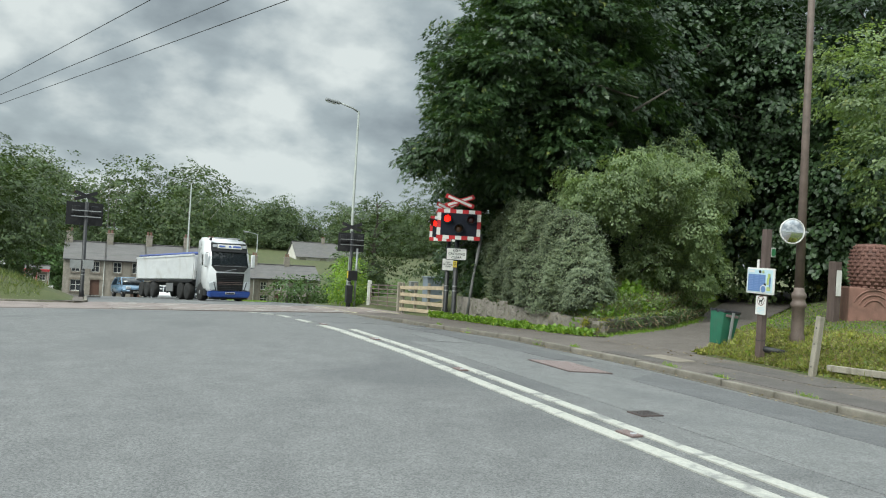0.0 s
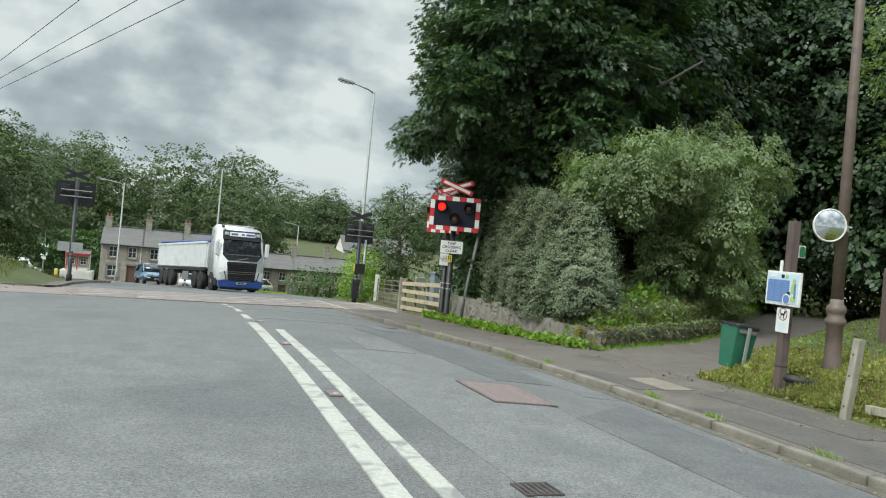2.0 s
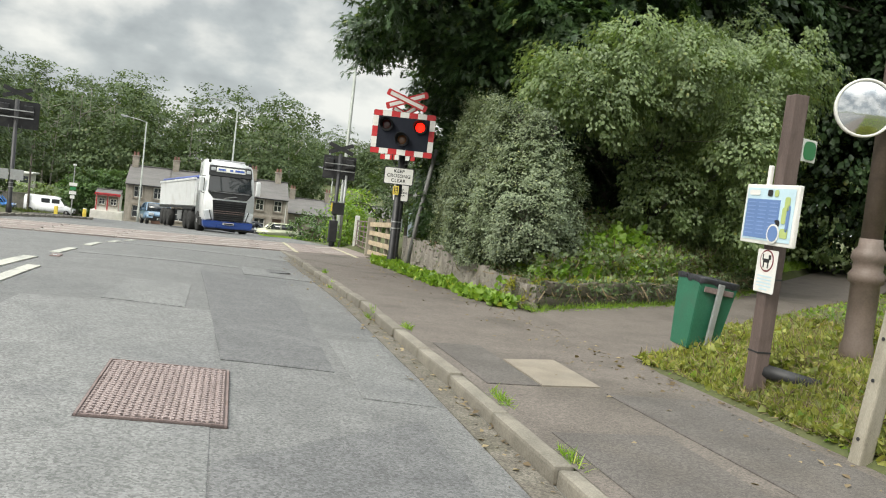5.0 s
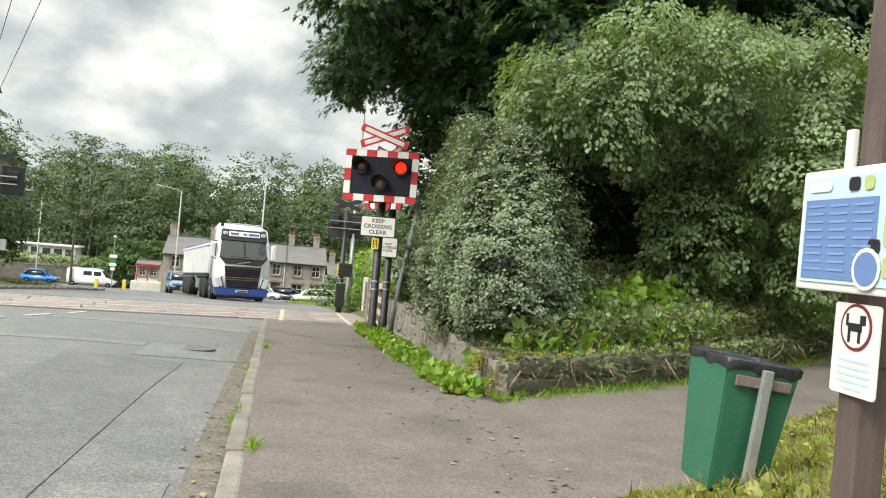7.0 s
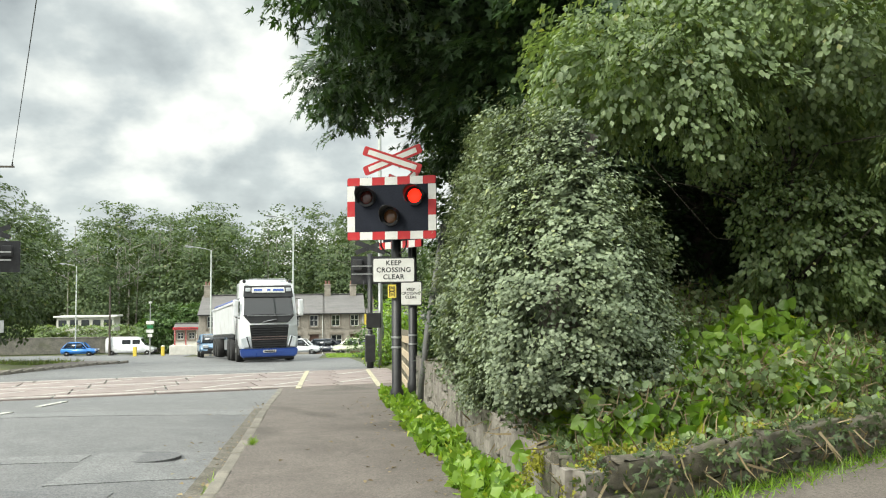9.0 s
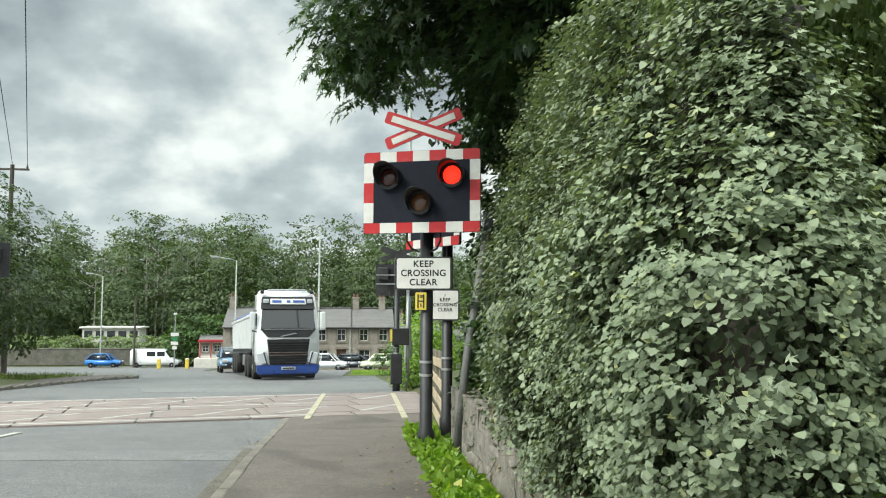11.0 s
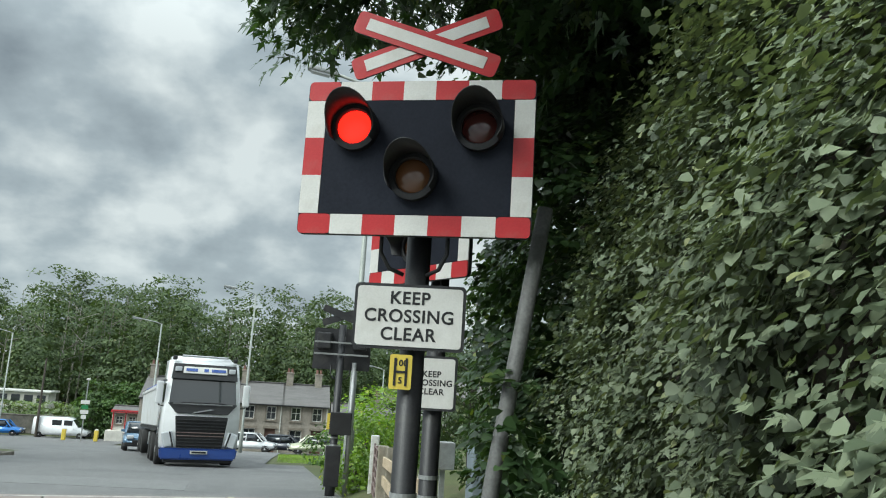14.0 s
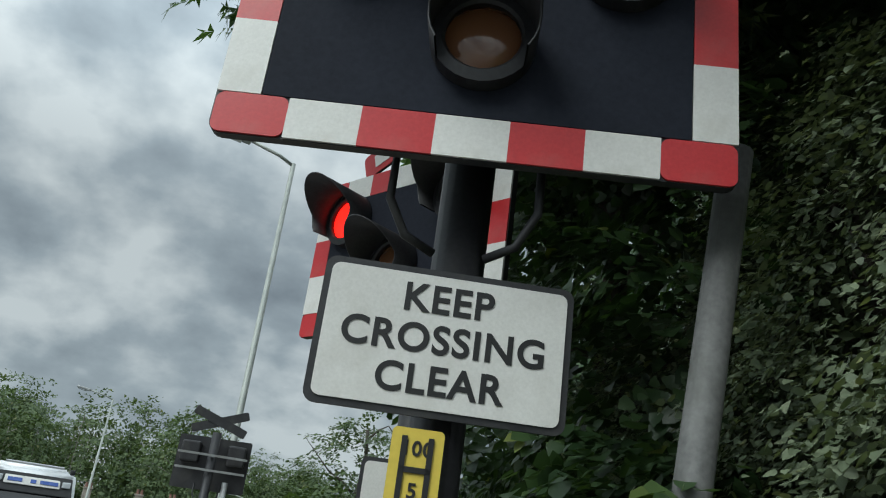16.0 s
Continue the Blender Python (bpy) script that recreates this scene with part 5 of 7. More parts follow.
    part("underrun", boxm(0, 0.25, 0.22, 2.1, 0.3, 0.2, None, 0.03), PLASTIC, t)
    lb = bmesh.new()
    tube(lb, (-0.75, 0.72, 3.55), (0.75, 0.72, 3.55), 0.035)
    part("roof_bar", lb, ALLOY, t, "steel roof light bar")
    part("air_deflector", rounded(outline_body([(1.2, 3.4), (2.2, 3.4), (2.2, 3.62), (1.6, 3.6)], 2.0), 0.05), TRUCK_WHITE, t, "", True)
    part("chassis", boxm(0, 6.8, 0.92, 0.9, 13.2, 0.26, None, 0.02), PLASTIC, t, "dark chassis")
    part("catwalk", boxm(0, 2.8, 1.3, 2.0, 0.6, 0.8, None, 0.05), PLASTIC, t)
    # tipper body: a tub with a slightly sloped front, ribs and a rolled sheet
    tub = rounded(outline_body([(2.75, 1.15), (2.6, 2.62), (14.3, 2.68), (14.5, 1.15)], 2.42, lambda z: 0.97 + 0.02 * (z - 1.15)), 0.08)
    part("tipper_body", tub, TRAILER, t, "pale grey tipper body")
    for s in (-1, 1):
        part("top_rail", boxm(s * 1.2, 8.5, 2.62, 0.1, 11.7, 0.12, None, 0.02), TRAILER, t)
        part("bottom_rail", boxm(s * 1.12, 8.6, 1.12, 0.12, 11.6, 0.12, None, 0.02), PLASTIC, t)
        part("side_guard", boxm(s * 1.1, 7.2, 0.7, 0.06, 1.3, 0.5, None, 0.02), ALLOY, t, "steel side locker")
        for yy in (9.3, 11.6):
            part("leg", boxm(s * 0.6, yy - 2.4, 0.6, 0.1, 0.1, 0.6), PLASTIC, t)
    part("tipper_sheet", rounded(outline_body([(2.65, 2.64), (2.75, 2.8), (14.2, 2.84), (14.35, 2.7)], 2.3), 0.08), SHEET, t, "blue rolled cover sheet", True)
    part("tailboard", boxm(0, 14.5, 1.9, 2.3, 0.08, 1.5, None, 0.02), TRAILER, t)
    for s in (-1, 1):
        for yy in (1.35, 3.6, 4.85, 10.4, 11.7, 13.0):
            wheel(t, s * 1.06, yy, 0.5, 0.36, yy > 3)
    return t


lorry(7.42, 45.2, 12.0)


def car(label, m, paint, L=3.9, W=1.7, H=1.42, group="parked cars", van=False, dark_roof=None):
    t = thing("van" if van else "car", label, "van" if van else "car", m, "" if van else group)
    h = L / 2
    if van:
        body = [(-h, 0.3), (-h, 0.75), (-h + 0.9, 1.05), (-h + 1.55, H - 0.1), (-h + 1.9, H), (h - 0.15, H), (h, H - 0.2), (h, 0.3)]
        part("body", rounded(outline_body(body, W, lambda z: 1 - 0.06 * max(0, z - 0.9)), 0.05), paint, t, "", True)
        sloped("windscreen", SCREEN, t, 1.5, 1.08, 1.35, H - 0.18, -h + 0.87, -h + 1.48, 0.08, "windscreen")
        for s in (-1, 1):
            for yy, ww in ((-h + 1.85, 0.8), (-h + 2.9, 0.9)):
                part("side_window", boxm(s * (W / 2 - 0.035), yy, H - 0.5, 0.05, ww, 0.5, None, 0.02), SCREEN, t, "side window")
    else:
        body = [(-h, 0.28), (-h - 0.02, 0.55), (-h + 0.12, 0.72), (-h + 1.05, 0.88), (h - 0.1, 0.92), (h, 0.7), (h - 0.03, 0.28)]
        part("body", rounded(outline_body(body, W), 0.1), paint, t, "", True)
        cabin = [(-h + 0.85, 0.84), (-h + 1.5, H - 0.03), (-h + 1.8, H), (h - 0.75, H - 0.02), (h - 0.12, 0.88)]
        part("cabin_glass", rounded(outline_body(cabin, W - 0.08, lambda z: 1 - 0.32 * max(0, z - 0.86)), 0.05), SCREEN, t, "dark windows", True)
        part("roof", rounded(outline_body([(-h + 1.46, H - 0.05), (-h + 1.75, H + 0.015), (h - 0.75, H), (h - 0.6, H - 0.06)], W - 0.32), 0.03), dark_roof or paint, t, "", True)
        for s in (-1, 1):
            for (ya, za), (yb, zb) in (((-h + 0.9, 0.86), (-h + 1.5, H - 0.02)), ((h - 0.15, 0.9), (h - 0.7, H - 0.03)), ((0.25, 0.88), (0.22, H - 0.02))):
                bm = bmesh.new()
                tube(bm, (s * (W / 2 - 0.05), ya, za), (s * (W / 2 - 0.15), yb, zb), 0.04, None, 6)
                part("pillar", bm, paint, t)
    for s in (-1, 1):
        part("headlamp", boxm(s * (W / 2 - 0.26), -h + 0.02, 0.66, 0.34, 0.14, 0.18, None, 0.05), HEADLAMP, t, "clear headlamp")
        part("door_mirror", boxm(s * (W / 2 + 0.07), -h + 1.25, 0.98, 0.18, 0.1, 0.13, None, 0.03), paint, t)
        for yy in (-h + 0.68, h - 0.68):
            wheel(t, s * (W / 2 - 0.1), yy, 0.3, 0.2)
    part("grille", boxm(0, -h - 0.0, 0.46, 1.0, 0.08, 0.16, None, 0.03), PLASTIC, t, "dark grille")
    p = part("number_plate", boxm(0, -h - 0.045, 0.36, 0.5, 0.02, 0.1), WHITE, t)
    part("bar", boxm(0, -h - 0.06, 0.36, 0.4, 0.006, 0.05), INK, p)
    part("bumper", rounded(boxm(0, -h + 0.1, 0.34, W - 0.04, 0.3, 0.22), 0.05), PLASTIC, t)
    return t


def at_road(x, y, yaw):
    return pose(x, y, float(g(y)) + 0.0, math.degrees(-math.atan2(float(g(y) - g(y + 1)), 1)), 0, yaw)


car("pale blue hatchback queuing behind the lorry", at_road(3.0, 61.5, 12), CAR_PALE_BLUE, 3.85, 1.72, 1.42, "", dark_roof=CAR_PALE_BLUE)
car("bright blue hatchback parked by the stone wall", pose(-17.0, 104.5, float(g(104.5)), 0, 0, 90), CAR_BLUE, 3.7, 1.65, 1.5)
car("white panel van parked by the junction", pose(-11.4, 104.0, float(g(104.0)), 0, 0, 90), CAR_WHITE, 5.1, 1.9, 2.0, van=True)
car("white hatchback parked before the houses", pose(7.6, 84.5, float(g(84.5)), 0, 0, 80), CAR_WHITE, 4.0, 1.7, 1.45)
car("dark blue hatchback parked before the houses", pose(10.2, 86.2, float(g(86.2)), 0, 0, 84), CAR_DARK, 4.0, 1.7, 1.45)
car("pale green saloon parked before the houses", pose(12.6, 84.3, float(g(84.3)), 0, 0, 276), CAR_GREEN, 4.1, 1.7, 1.42)


# ---- houses ----
def facade(bm, w, h, d, holes):
    """A front wall of width w, height h, thickness d, with rectangular openings (x, z, width, height), front at y = 0."""
    xs_ = sorted({0, w, *[a for o in holes for a in (o[0], o[0] + o[2])]})
    zs_ = sorted({0, h, *[a for o in holes for a in (o[1], o[1] + o[3])]})
    for xa, xb in zip(xs_, xs_[1:]):
        for za, zb in zip(zs_, zs_[1:]):
            mx, mz = (xa + xb) / 2, (za + zb) / 2
            if not any(o[0] < mx < o[0] + o[2] and o[1] < mz < o[1] + o[3] for o in holes):
                box(bm, mx, d / 2, mz, xb - xa, d, zb - za)
    bmesh.ops.remove_doubles(bm, verts=bm.verts, dist=0.001)


def house(label, x, y, z, w, h, rise, depth, holes, stone, chimneys, group="terraced houses", door=None):
    t = thing("house", label, "house", pose(x, y, z), group)
    bm = bmesh.new()
    facade(bm, w, h, 0.35, holes)
    for xx in (0.17, w - 0.17):
        box(bm, xx, depth / 2 + 0.17, h / 2, 0.34, depth - 0.34, h)
        g_ = [bm.verts.new(v) for v in ((xx, 0.02, h), (xx, depth, h), (xx, depth / 2, h + rise * 0.97))]
        bm.faces.new(g_)
    box(bm, w / 2, depth, h / 2, w, 0.3, h)
    part("wall", bm, stone, t, "weathered stone wall" if stone is HOUSE_STONE else "pale rendered wall")
    bm = bmesh.new()
    v = [bm.verts.new(q) for q in ((-0.08, -0.3, h - 0.08), (w + 0.08, -0.3, h - 0.08), (w + 0.08, depth / 2, h + rise), (-0.08, depth / 2, h + rise), (-0.08, depth + 0.3, h - 0.08), (w + 0.08, depth + 0.3, h - 0.08))]
    u = [bm.verts.new(q.co + Vector((0, 0, -0.12))) for q in v]
    for a in ((0, 1, 2, 3), (3, 2, 5, 4)):
        bm.faces.new([v[k] for k in a]); bm.faces.new([u[k] for k in a][::-1])
    for a, b in ((0, 1), (1, 2), (2, 5), (5, 4), (4, 3), (3, 0)):
        bm.faces.new((v[b], v[a], u[a], u[b]))
    roof = part("roof", bm, SLATE, t, "grey slate roof")
    part("ridge_tiles", boxm(w / 2, depth / 2, h + rise + 0.03, w + 0.16, 0.3, 0.1, None, 0.04), SLATE, roof)
    part("gutter", boxm(w / 2, -0.34, h - 0.12, w, 0.1, 0.09, None, 0.03), PLASTIC, t, "dark gutter")
    part("drainpipe", boxm(w - 0.12, -0.06, h / 2, 0.08, 0.08, h), WHITE_WOOD, t)
    for cx in chimneys:
        c = part("chimney", boxm(cx, depth / 2, h + rise + 0.25, 0.62, 0.75, 1.5, None, 0.02), HOUSE_STONE, t, "stone chimney stack")
        part("cap", boxm(cx, depth / 2, h + rise + 0.98, 0.76, 0.88, 0.12, None, 0.02), HOUSE_STONE, c)
        for s in (-0.16, 0.16):
            part("chimney_pot", lathe(bmesh.new(), [(0.12, 0), (0.1, 0.35), (0.12, 0.37), (0.08, 0.38)], 10, (cx + s, depth / 2, h + rise + 1.03)), SANDSTONE, c, "terracotta pot")
    for ox, oz, ow, oh in holes:
        if oz < 0.05:
            dd = part("door", boxm(ox + ow / 2, 0.2, oh / 2, ow, 0.06, oh, None, 0.01), door or DOOR_BROWN, t, "painted front door")
            part("lintel", boxm(ox + ow / 2, -0.02, oh + 0.1, ow + 0.3, 0.1, 0.2), SLAB, t)
            continue
        wn = part("window", boxm(ox + ow / 2, 0.24, oz + oh / 2, ow, 0.02, oh), PANE, t, "dark window pane")
        for q in ((ox + 0.04, oz + oh / 2, 0.08, oh), (ox + ow - 0.04, oz + oh / 2, 0.08, oh), (ox + ow / 2, oz + 0.04, ow, 0.08), (ox + ow / 2, oz + oh - 0.04, ow, 0.08), (ox + ow / 2, oz + oh / 2, 0.05, oh), (ox + ow / 2, oz + oh * 0.55, ow, 0.05)):
            part("frame_bar", boxm(q[0], 0.2, q[1], q[2], 0.06, q[3]), WHITE, wn)
        part("sill", boxm(ox + ow / 2, 0.02, oz - 0.07, ow + 0.24, 0.26, 0.13), SLAB, wn)
        part("lintel", boxm(ox + ow / 2, -0.01, oz + oh + 0.11, ow + 0.24, 0.08, 0.22), SLAB, wn)
        for s in (-1, 1):
            part("jamb", boxm(ox + ow / 2 + s * (ow / 2 + 0.07), -0.008, oz + oh / 2, 0.14, 0.06, oh), SLAB, wn)
    return t


WIN2 = [(0.75, 2.75, 0.85, 1.15), (2.6, 2.75, 0.85, 1.15)]
for k in range(4):
    holes = WIN2 + [(0.7, 0.75, 1.1, 1.2), (2.6, 0.0, 0.9, 2.0)]
    house("grey stone terraced house with slate roof and chimney", -2.1 + 3.98 * k, 90.0, -4.75, 3.98, 4.15, 1.75, 6.5, holes, HOUSE_STONE, [0.4] if k != 3 else [0.4, 3.0])
for k in range(3):
    house("lower stone terraced house with slate roof and chimney", 14.6 + 4.2 * k, 97.0 + 0.5 * k, -6.0, 4.2, 3.9, 1.6, 6.0, [(0.8, 2.4, 0.8, 1.0), (2.6, 2.4, 0.8, 1.0), (0.8, 0.7, 1.0, 1.1), (2.6, 0, 0.9, 1.95)], HOUSE_STONE, [0.5])
for k in range(2):
    house("pale house with grey slate roof far behind", 41.0 + 9.0 * k, 168.0 + 5 * k, -4.5, 8.5, 4.6, 3.2, 9.0, [(1, 2.8, 1.1, 1.2), (5.5, 2.8, 1.1, 1.2)], RENDER, [7.0])
sh = house("small white kiosk with red trim by the junction", -6.3, 101.0, -4.3, 2.5, 1.95, 0.4, 2.2, [(0.3, 0.65, 0.7, 0.75), (1.5, 0.65, 0.7, 0.75)], RENDER, [], "", None)
part("fascia", boxm(1.25, -0.36, 1.86, 2.66, 0.05, 0.26), RED_INK, sh, "red painted fascia board")
part("plinth", boxm(1.25, 1.1, -0.65, 3.4, 2.8, 1.3, None, 0.03), RENDER, sh, "pale plinth wall under the kiosk")
for xx in (0.1, 1.25, 2.4):
    part("corner_board", boxm(xx, -0.03, 0.9, 0.1, 0.05, 1.7), RED_INK, sh, "red painted corner board")


def stone_wall():
    w = tagged(new("wall_junction"), "dark stone wall along the far road", kind="structure")
    part("core", boxm(-26, 108.5, -4.6, 36, 0.4, 1.8, None, 0.03), DARK_STONE, w)
    part("coping", boxm(-26, 108.5, -3.66, 36.2, 0.5, 0.12, None, 0.03), DARK_STONE, w)
    h = thing("site_hut", "long pale prefabricated building behind the hedge", "building", pose(-18.7, 114, -5.4))
    part("body", boxm(0, 0, 2.0, 6.6, 3, 4.0, None, 0.05), RENDER, h)
    part("roof", boxm(0, 0, 4.05, 7.2, 3.6, 0.2, None, 0.04), WHITE, h)
    for k in range(5):
        part("window", boxm(-2.6 + 1.3 * k, -1.52, 3.25, 0.9, 0.06, 0.8), PANE, h)


stone_wall()


# ---- overhead wires and poles ----
def overhead():
    def pole(x, y, z, label):
        z0 = lz_(x, y)
        t = thing("telegraph_pole", label, "pole", pose(x, y, z0))
        part("mast", lathe(bmesh.new(), [(0.15, -0.3), (0.1, z - z0 + 0.15)], 12), BARK, t)
        part("crossarm", boxm(0, 0, z - z0 - 0.1, 1.7, 0.1, 0.1), BARK, t)
        for s in (-0.75, 0, 0.75):
            part("insulator", lathe(bmesh.new(), [(0.04, 0), (0.06, 0.06), (0.03, 0.16), (0.05, 0.2)], 10, (s, 0, z - z0 - 0.05)), BLACK, t)
    pole(-8.04, 57.26, 8.6, "wooden pole with crossarm and insulators by the railway")
    pole(22.6, -24, 11.4, "wooden pole with crossarm and insulators")
    for s, end in ((-0.75, (21.0, -26.0, 12.35)), (0.0, (23.2, -26.0, 11.3)), (0.75, (24.6, -26.0, 10.9))):
        a, b = Vector((-8.04 + s, 57.26, 8.75)), Vector(end)
        bm = bmesh.new()
        bent(bm, [a.lerp(b, k / 16) + Vector((0, 0, -0.25 * math.sin(math.pi * k / 16))) for k in range(17)], 0.014, 6)
        w = thing("overhead_wire", "dark overhead cable between two poles", "cable", None, "overhead wires")
        part("strand", bm, BLACK, w)
    tp = thing("telegraph_pole", "short wooden pole by the far junction", "pole", pose(-13.5, 103, float(g(103))))
    part("mast", lathe(bmesh.new(), [(0.13, -0.2), (0.09, 7.6)], 10), BARK, tp)
    rs = thing("road_sign", "small white direction signs on a grey pole", "road sign", pose(-8.2, 98.0, float(g(98))))
    part("pole", lathe(bmesh.new(), [(0.06, -0.2), (0.05, 5.6)], 10), GREY_METAL, rs)
    part("lamp", boxm(0, 0, 5.6, 0.3, 0.3, 0.2, None, 0.04), WHITE, rs)
    for z, w, m in ((3.5, 0.8, WHITE), (3.05, 0.6, SIGN_GREEN), (2.6, 0.7, WHITE), (2.15, 0.45, WHITE)):
        part("sign_plate", plate(w, 0.34, 0.02, 0.03), m, rs, at=pose(0, -0.08, z))
    for xx in (-9.6, -6.8):
        b = thing("bollard", "short yellow and white bollard at the junction", "bollard", pose(xx, 97.5, float(g(97.5))), "bollards")
        part("body", boxm(0, 0, 0.5, 0.35, 0.35, 1.0, None, 0.06), YELLOW, b)
        part("top", boxm(0, 0, 1.02, 0.3, 0.3, 0.12, None, 0.04), WHITE, b)


overhead()

# ---- leaves ----
DIAMOND = (np.array([(0, 0, 0), (-0.36, 0.5, 0.1), (0, 1, 0), (0.36, 0.5, 0.1)]), np.array([(0, 2, 1), (0, 3, 2)]))
IVY3 = (np.array([(0, 0.08, 0), (-0.5, 0.2, 0.07), (-0.4, 0.62, 0.03), (0, 0.96, -0.1), (0.4, 0.62, 0.03), (0.5, 0.2, 0.07), (0, 0.42, -0.02)]), np.array([(0, 6, 1), (1, 6, 2), (2, 6, 3), (3, 6, 4), (4, 6, 5), (5, 6, 0)]))
STAR = (np.array([(0, 0, 0), (-0.2, 0.52, 0.03), (0.2, 0.52, 0.03), (0, 1.08, -0.08), (-0.55, 0.8, 0.06), (0.55, 0.8, 0.06), (-0.5, 0.14, 0.07), (0.5, 0.14, 0.07), (-0.15, 0.3, 0.03), (0.15, 0.3, 0.03)]),
        np.array([(0, 2, 1), (1, 2, 3), (8, 1, 4), (9, 5, 2), (0, 8, 6), (0, 7, 9)]))
SHRED = (np.array([(0, 0, 0), (-0.4, 0.7, 0.1), (0.35, 0.9, 0.0)]), np.array([(0, 2, 1)]))
HEART = (np.array([(0, 0, 0), (-0.42, 0.05, 0.08), (-0.5, 0.4, 0.12), (-0.25, 0.8, 0.04), (0, 1.05, -0.08), (0.25, 0.8, 0.04), (0.5, 0.4, 0.12), (0.42, 0.05, 0.08)]),
         np.array([(0, 2, 1), (0, 3, 2), (0, 4, 3), (0, 5, 4), (0, 6, 5), (0, 7, 6)]))
BLADE = (np.array([(-0.04, 0, 0), (0.04, 0, 0), (0.03, 0.55, 0.06), (0.0, 1.0, 0.25), (-0.03, 0.55, 0.06)]), np.array([(0, 1, 2), (0, 2, 4), (4, 2, 3)]))


def unit(v):
    return v / np.maximum(np.linalg.norm(v, axis=-1, keepdims=True), 1e-9)


def leaf_mesh(name, pts, normals, tips, sizes, template, mat_):
    """Leaves at pts, facing normals, pointing along tips."""
    V, F = template
    n = unit(normals)
    t = unit(tips - (tips * n).sum(-1, keepdims=True) * n)
    r = np.cross(t, n)
    s = np.broadcast_to(np.asarray(sizes, float), (len(pts),))[:, None, None]
    P = pts[:, None] + s * (V[None, :, 0:1] * r[:, None] + V[None, :, 1:2] * t[:, None] + V[None, :, 2:3] * n[:, None])
    idx = (np.arange(len(pts))[:, None, None] * len(V) + F[None]).reshape(-1, 3)
    me = from_arrays(name, P.reshape(-1, 3), idx, 3, mat_)
    me.polygons.foreach_set("use_smooth", np.ones(len(me.polygons), bool))
    return me


def crown_points(rng, blobs, clumps, per, spread, inner=0.25):
    """Leaf places in clumps on and in lumpy blobs; gives places and the way out."""
    vol = np.array([b[3] * b[4] + b[4] * b[5] + b[3] * b[5] for b in blobs], float)
    which = rng.choice(len(blobs), clumps, p=vol / vol.sum())
    B = np.array(blobs, float)[which]
    d = unit(rng.normal(size=(clumps, 3)))
    lump = 1 + 0.16 * np.sin(d[:, 0] * 7 + B[:, 0] * 3) * np.cos(d[:, 1] * 6 + B[:, 1]) + 0.12 * np.sin(d[:, 2] * 9 + B[:, 2] * 5)
    rad = np.where(rng.random(clumps) < inner, rng.uniform(0.35, 0.8, clumps), rng.uniform(0.82, 1.06, clumps)) * lump
    c = B[:, :3] + d * B[:, 3:6] * rad[:, None]
    out = unit(d / B[:, 3:6])
    q = np.clip(rng.normal(size=(clumps, per, 3)), -1.7, 1.7) * spread * np.array([1, 1, 0.45])
    # clumps hang: lower at the outside
    hang = -(q * out[:, None]).sum(-1) * 0.35
    q[..., 2] += hang
    p = (c[:, None] + q).reshape(-1, 3)
    o = np.repeat(out, per, 0)
    return p, o


def crown(name, rng, blobs, clumps, per, spread, size, template, mat_, inner=0.25, droop=0.6, up=0.75):
    p, o = crown_points(rng, blobs, clumps, per, spread, inner)
    n = len(p)
    nor = o * (1.3 - 0.8 * up) + np.array([0, 0, up]) + rng.normal(size=(n, 3)) * 0.45
    tip = o * 0.8 + np.array([0, 0, -droop]) + rng.normal(size=(n, 3)) * 0.5
    return leaf_mesh(name, p, nor, tip, size * rng.uniform(0.65, 1.25, n), template, mat_)


def sprays(name, rng, blobs, clumps, per, reach, size, template, mat_, inner=0.25, sag=0.35):
    """A crown of flat drooping sprays: leaves lie side by side on fans that stand out from the branches."""
    vol = np.array([b[3] * b[4] + b[4] * b[5] + b[3] * b[5] for b in blobs], float)
    B = np.array(blobs, float)[rng.choice(len(blobs), clumps, p=vol / vol.sum())]
    d = unit(rng.normal(size=(clumps, 3)))
    lump = 1 + 0.13 * np.sin(d[:, 0] * 7 + B[:, 0] * 3) * np.cos(d[:, 1] * 6 + B[:, 1]) + 0.1 * np.sin(d[:, 2] * 9 + B[:, 2] * 5)
    rad = np.where(rng.random(clumps) < inner, rng.uniform(0.4, 0.8, clumps), rng.uniform(0.84, 1.04, clumps)) * lump
    c = B[:, :3] + d * B[:, 3:6] * rad[:, None]
    out = unit(d / B[:, 3:6])
    ahead = unit(out * np.array([1, 1, 0.35]) + np.array([0, 0, -sag]) + rng.normal(size=(clumps, 3)) * 0.3)
    side = unit(np.cross(ahead, np.array([0, 0, 1.0]) + rng.normal(size=(clumps, 3)) * 0.25))
    top = np.cross(side, ahead)
    u = rng.uniform(-0.5, 0.5, (clumps, per, 1))
    w = rng.uniform(-0.5, 0.5, (clumps, per, 1)) * (1 - 0.5 * np.abs(u))
    r = reach * rng.uniform(0.6, 1.3, (clumps, 1, 1))
    q = r * (u * ahead[:, None] + w * side[:, None]) + top[:, None] * (rng.normal(size=(clumps, per, 1)) * 0.03 - 0.5 * r * w * w - 0.25 * r * np.maximum(u, 0) ** 2)
    n = clumps * per
    p = (c[:, None] + q).reshape(n, 3)
    nor = np.repeat(top + 0.35 * out, per, 0) + rng.normal(size=(n, 3)) * 0.28
    tip = (ahead[:, None] + 1.6 * w * side[:, None]).reshape(n, 3) + np.array([0, 0, -0.35]) + rng.normal(size=(n, 3)) * 0.4
    return leaf_mesh(name, p, nor, tip, size * rng.uniform(0.6, 1.25, n), template, mat_)


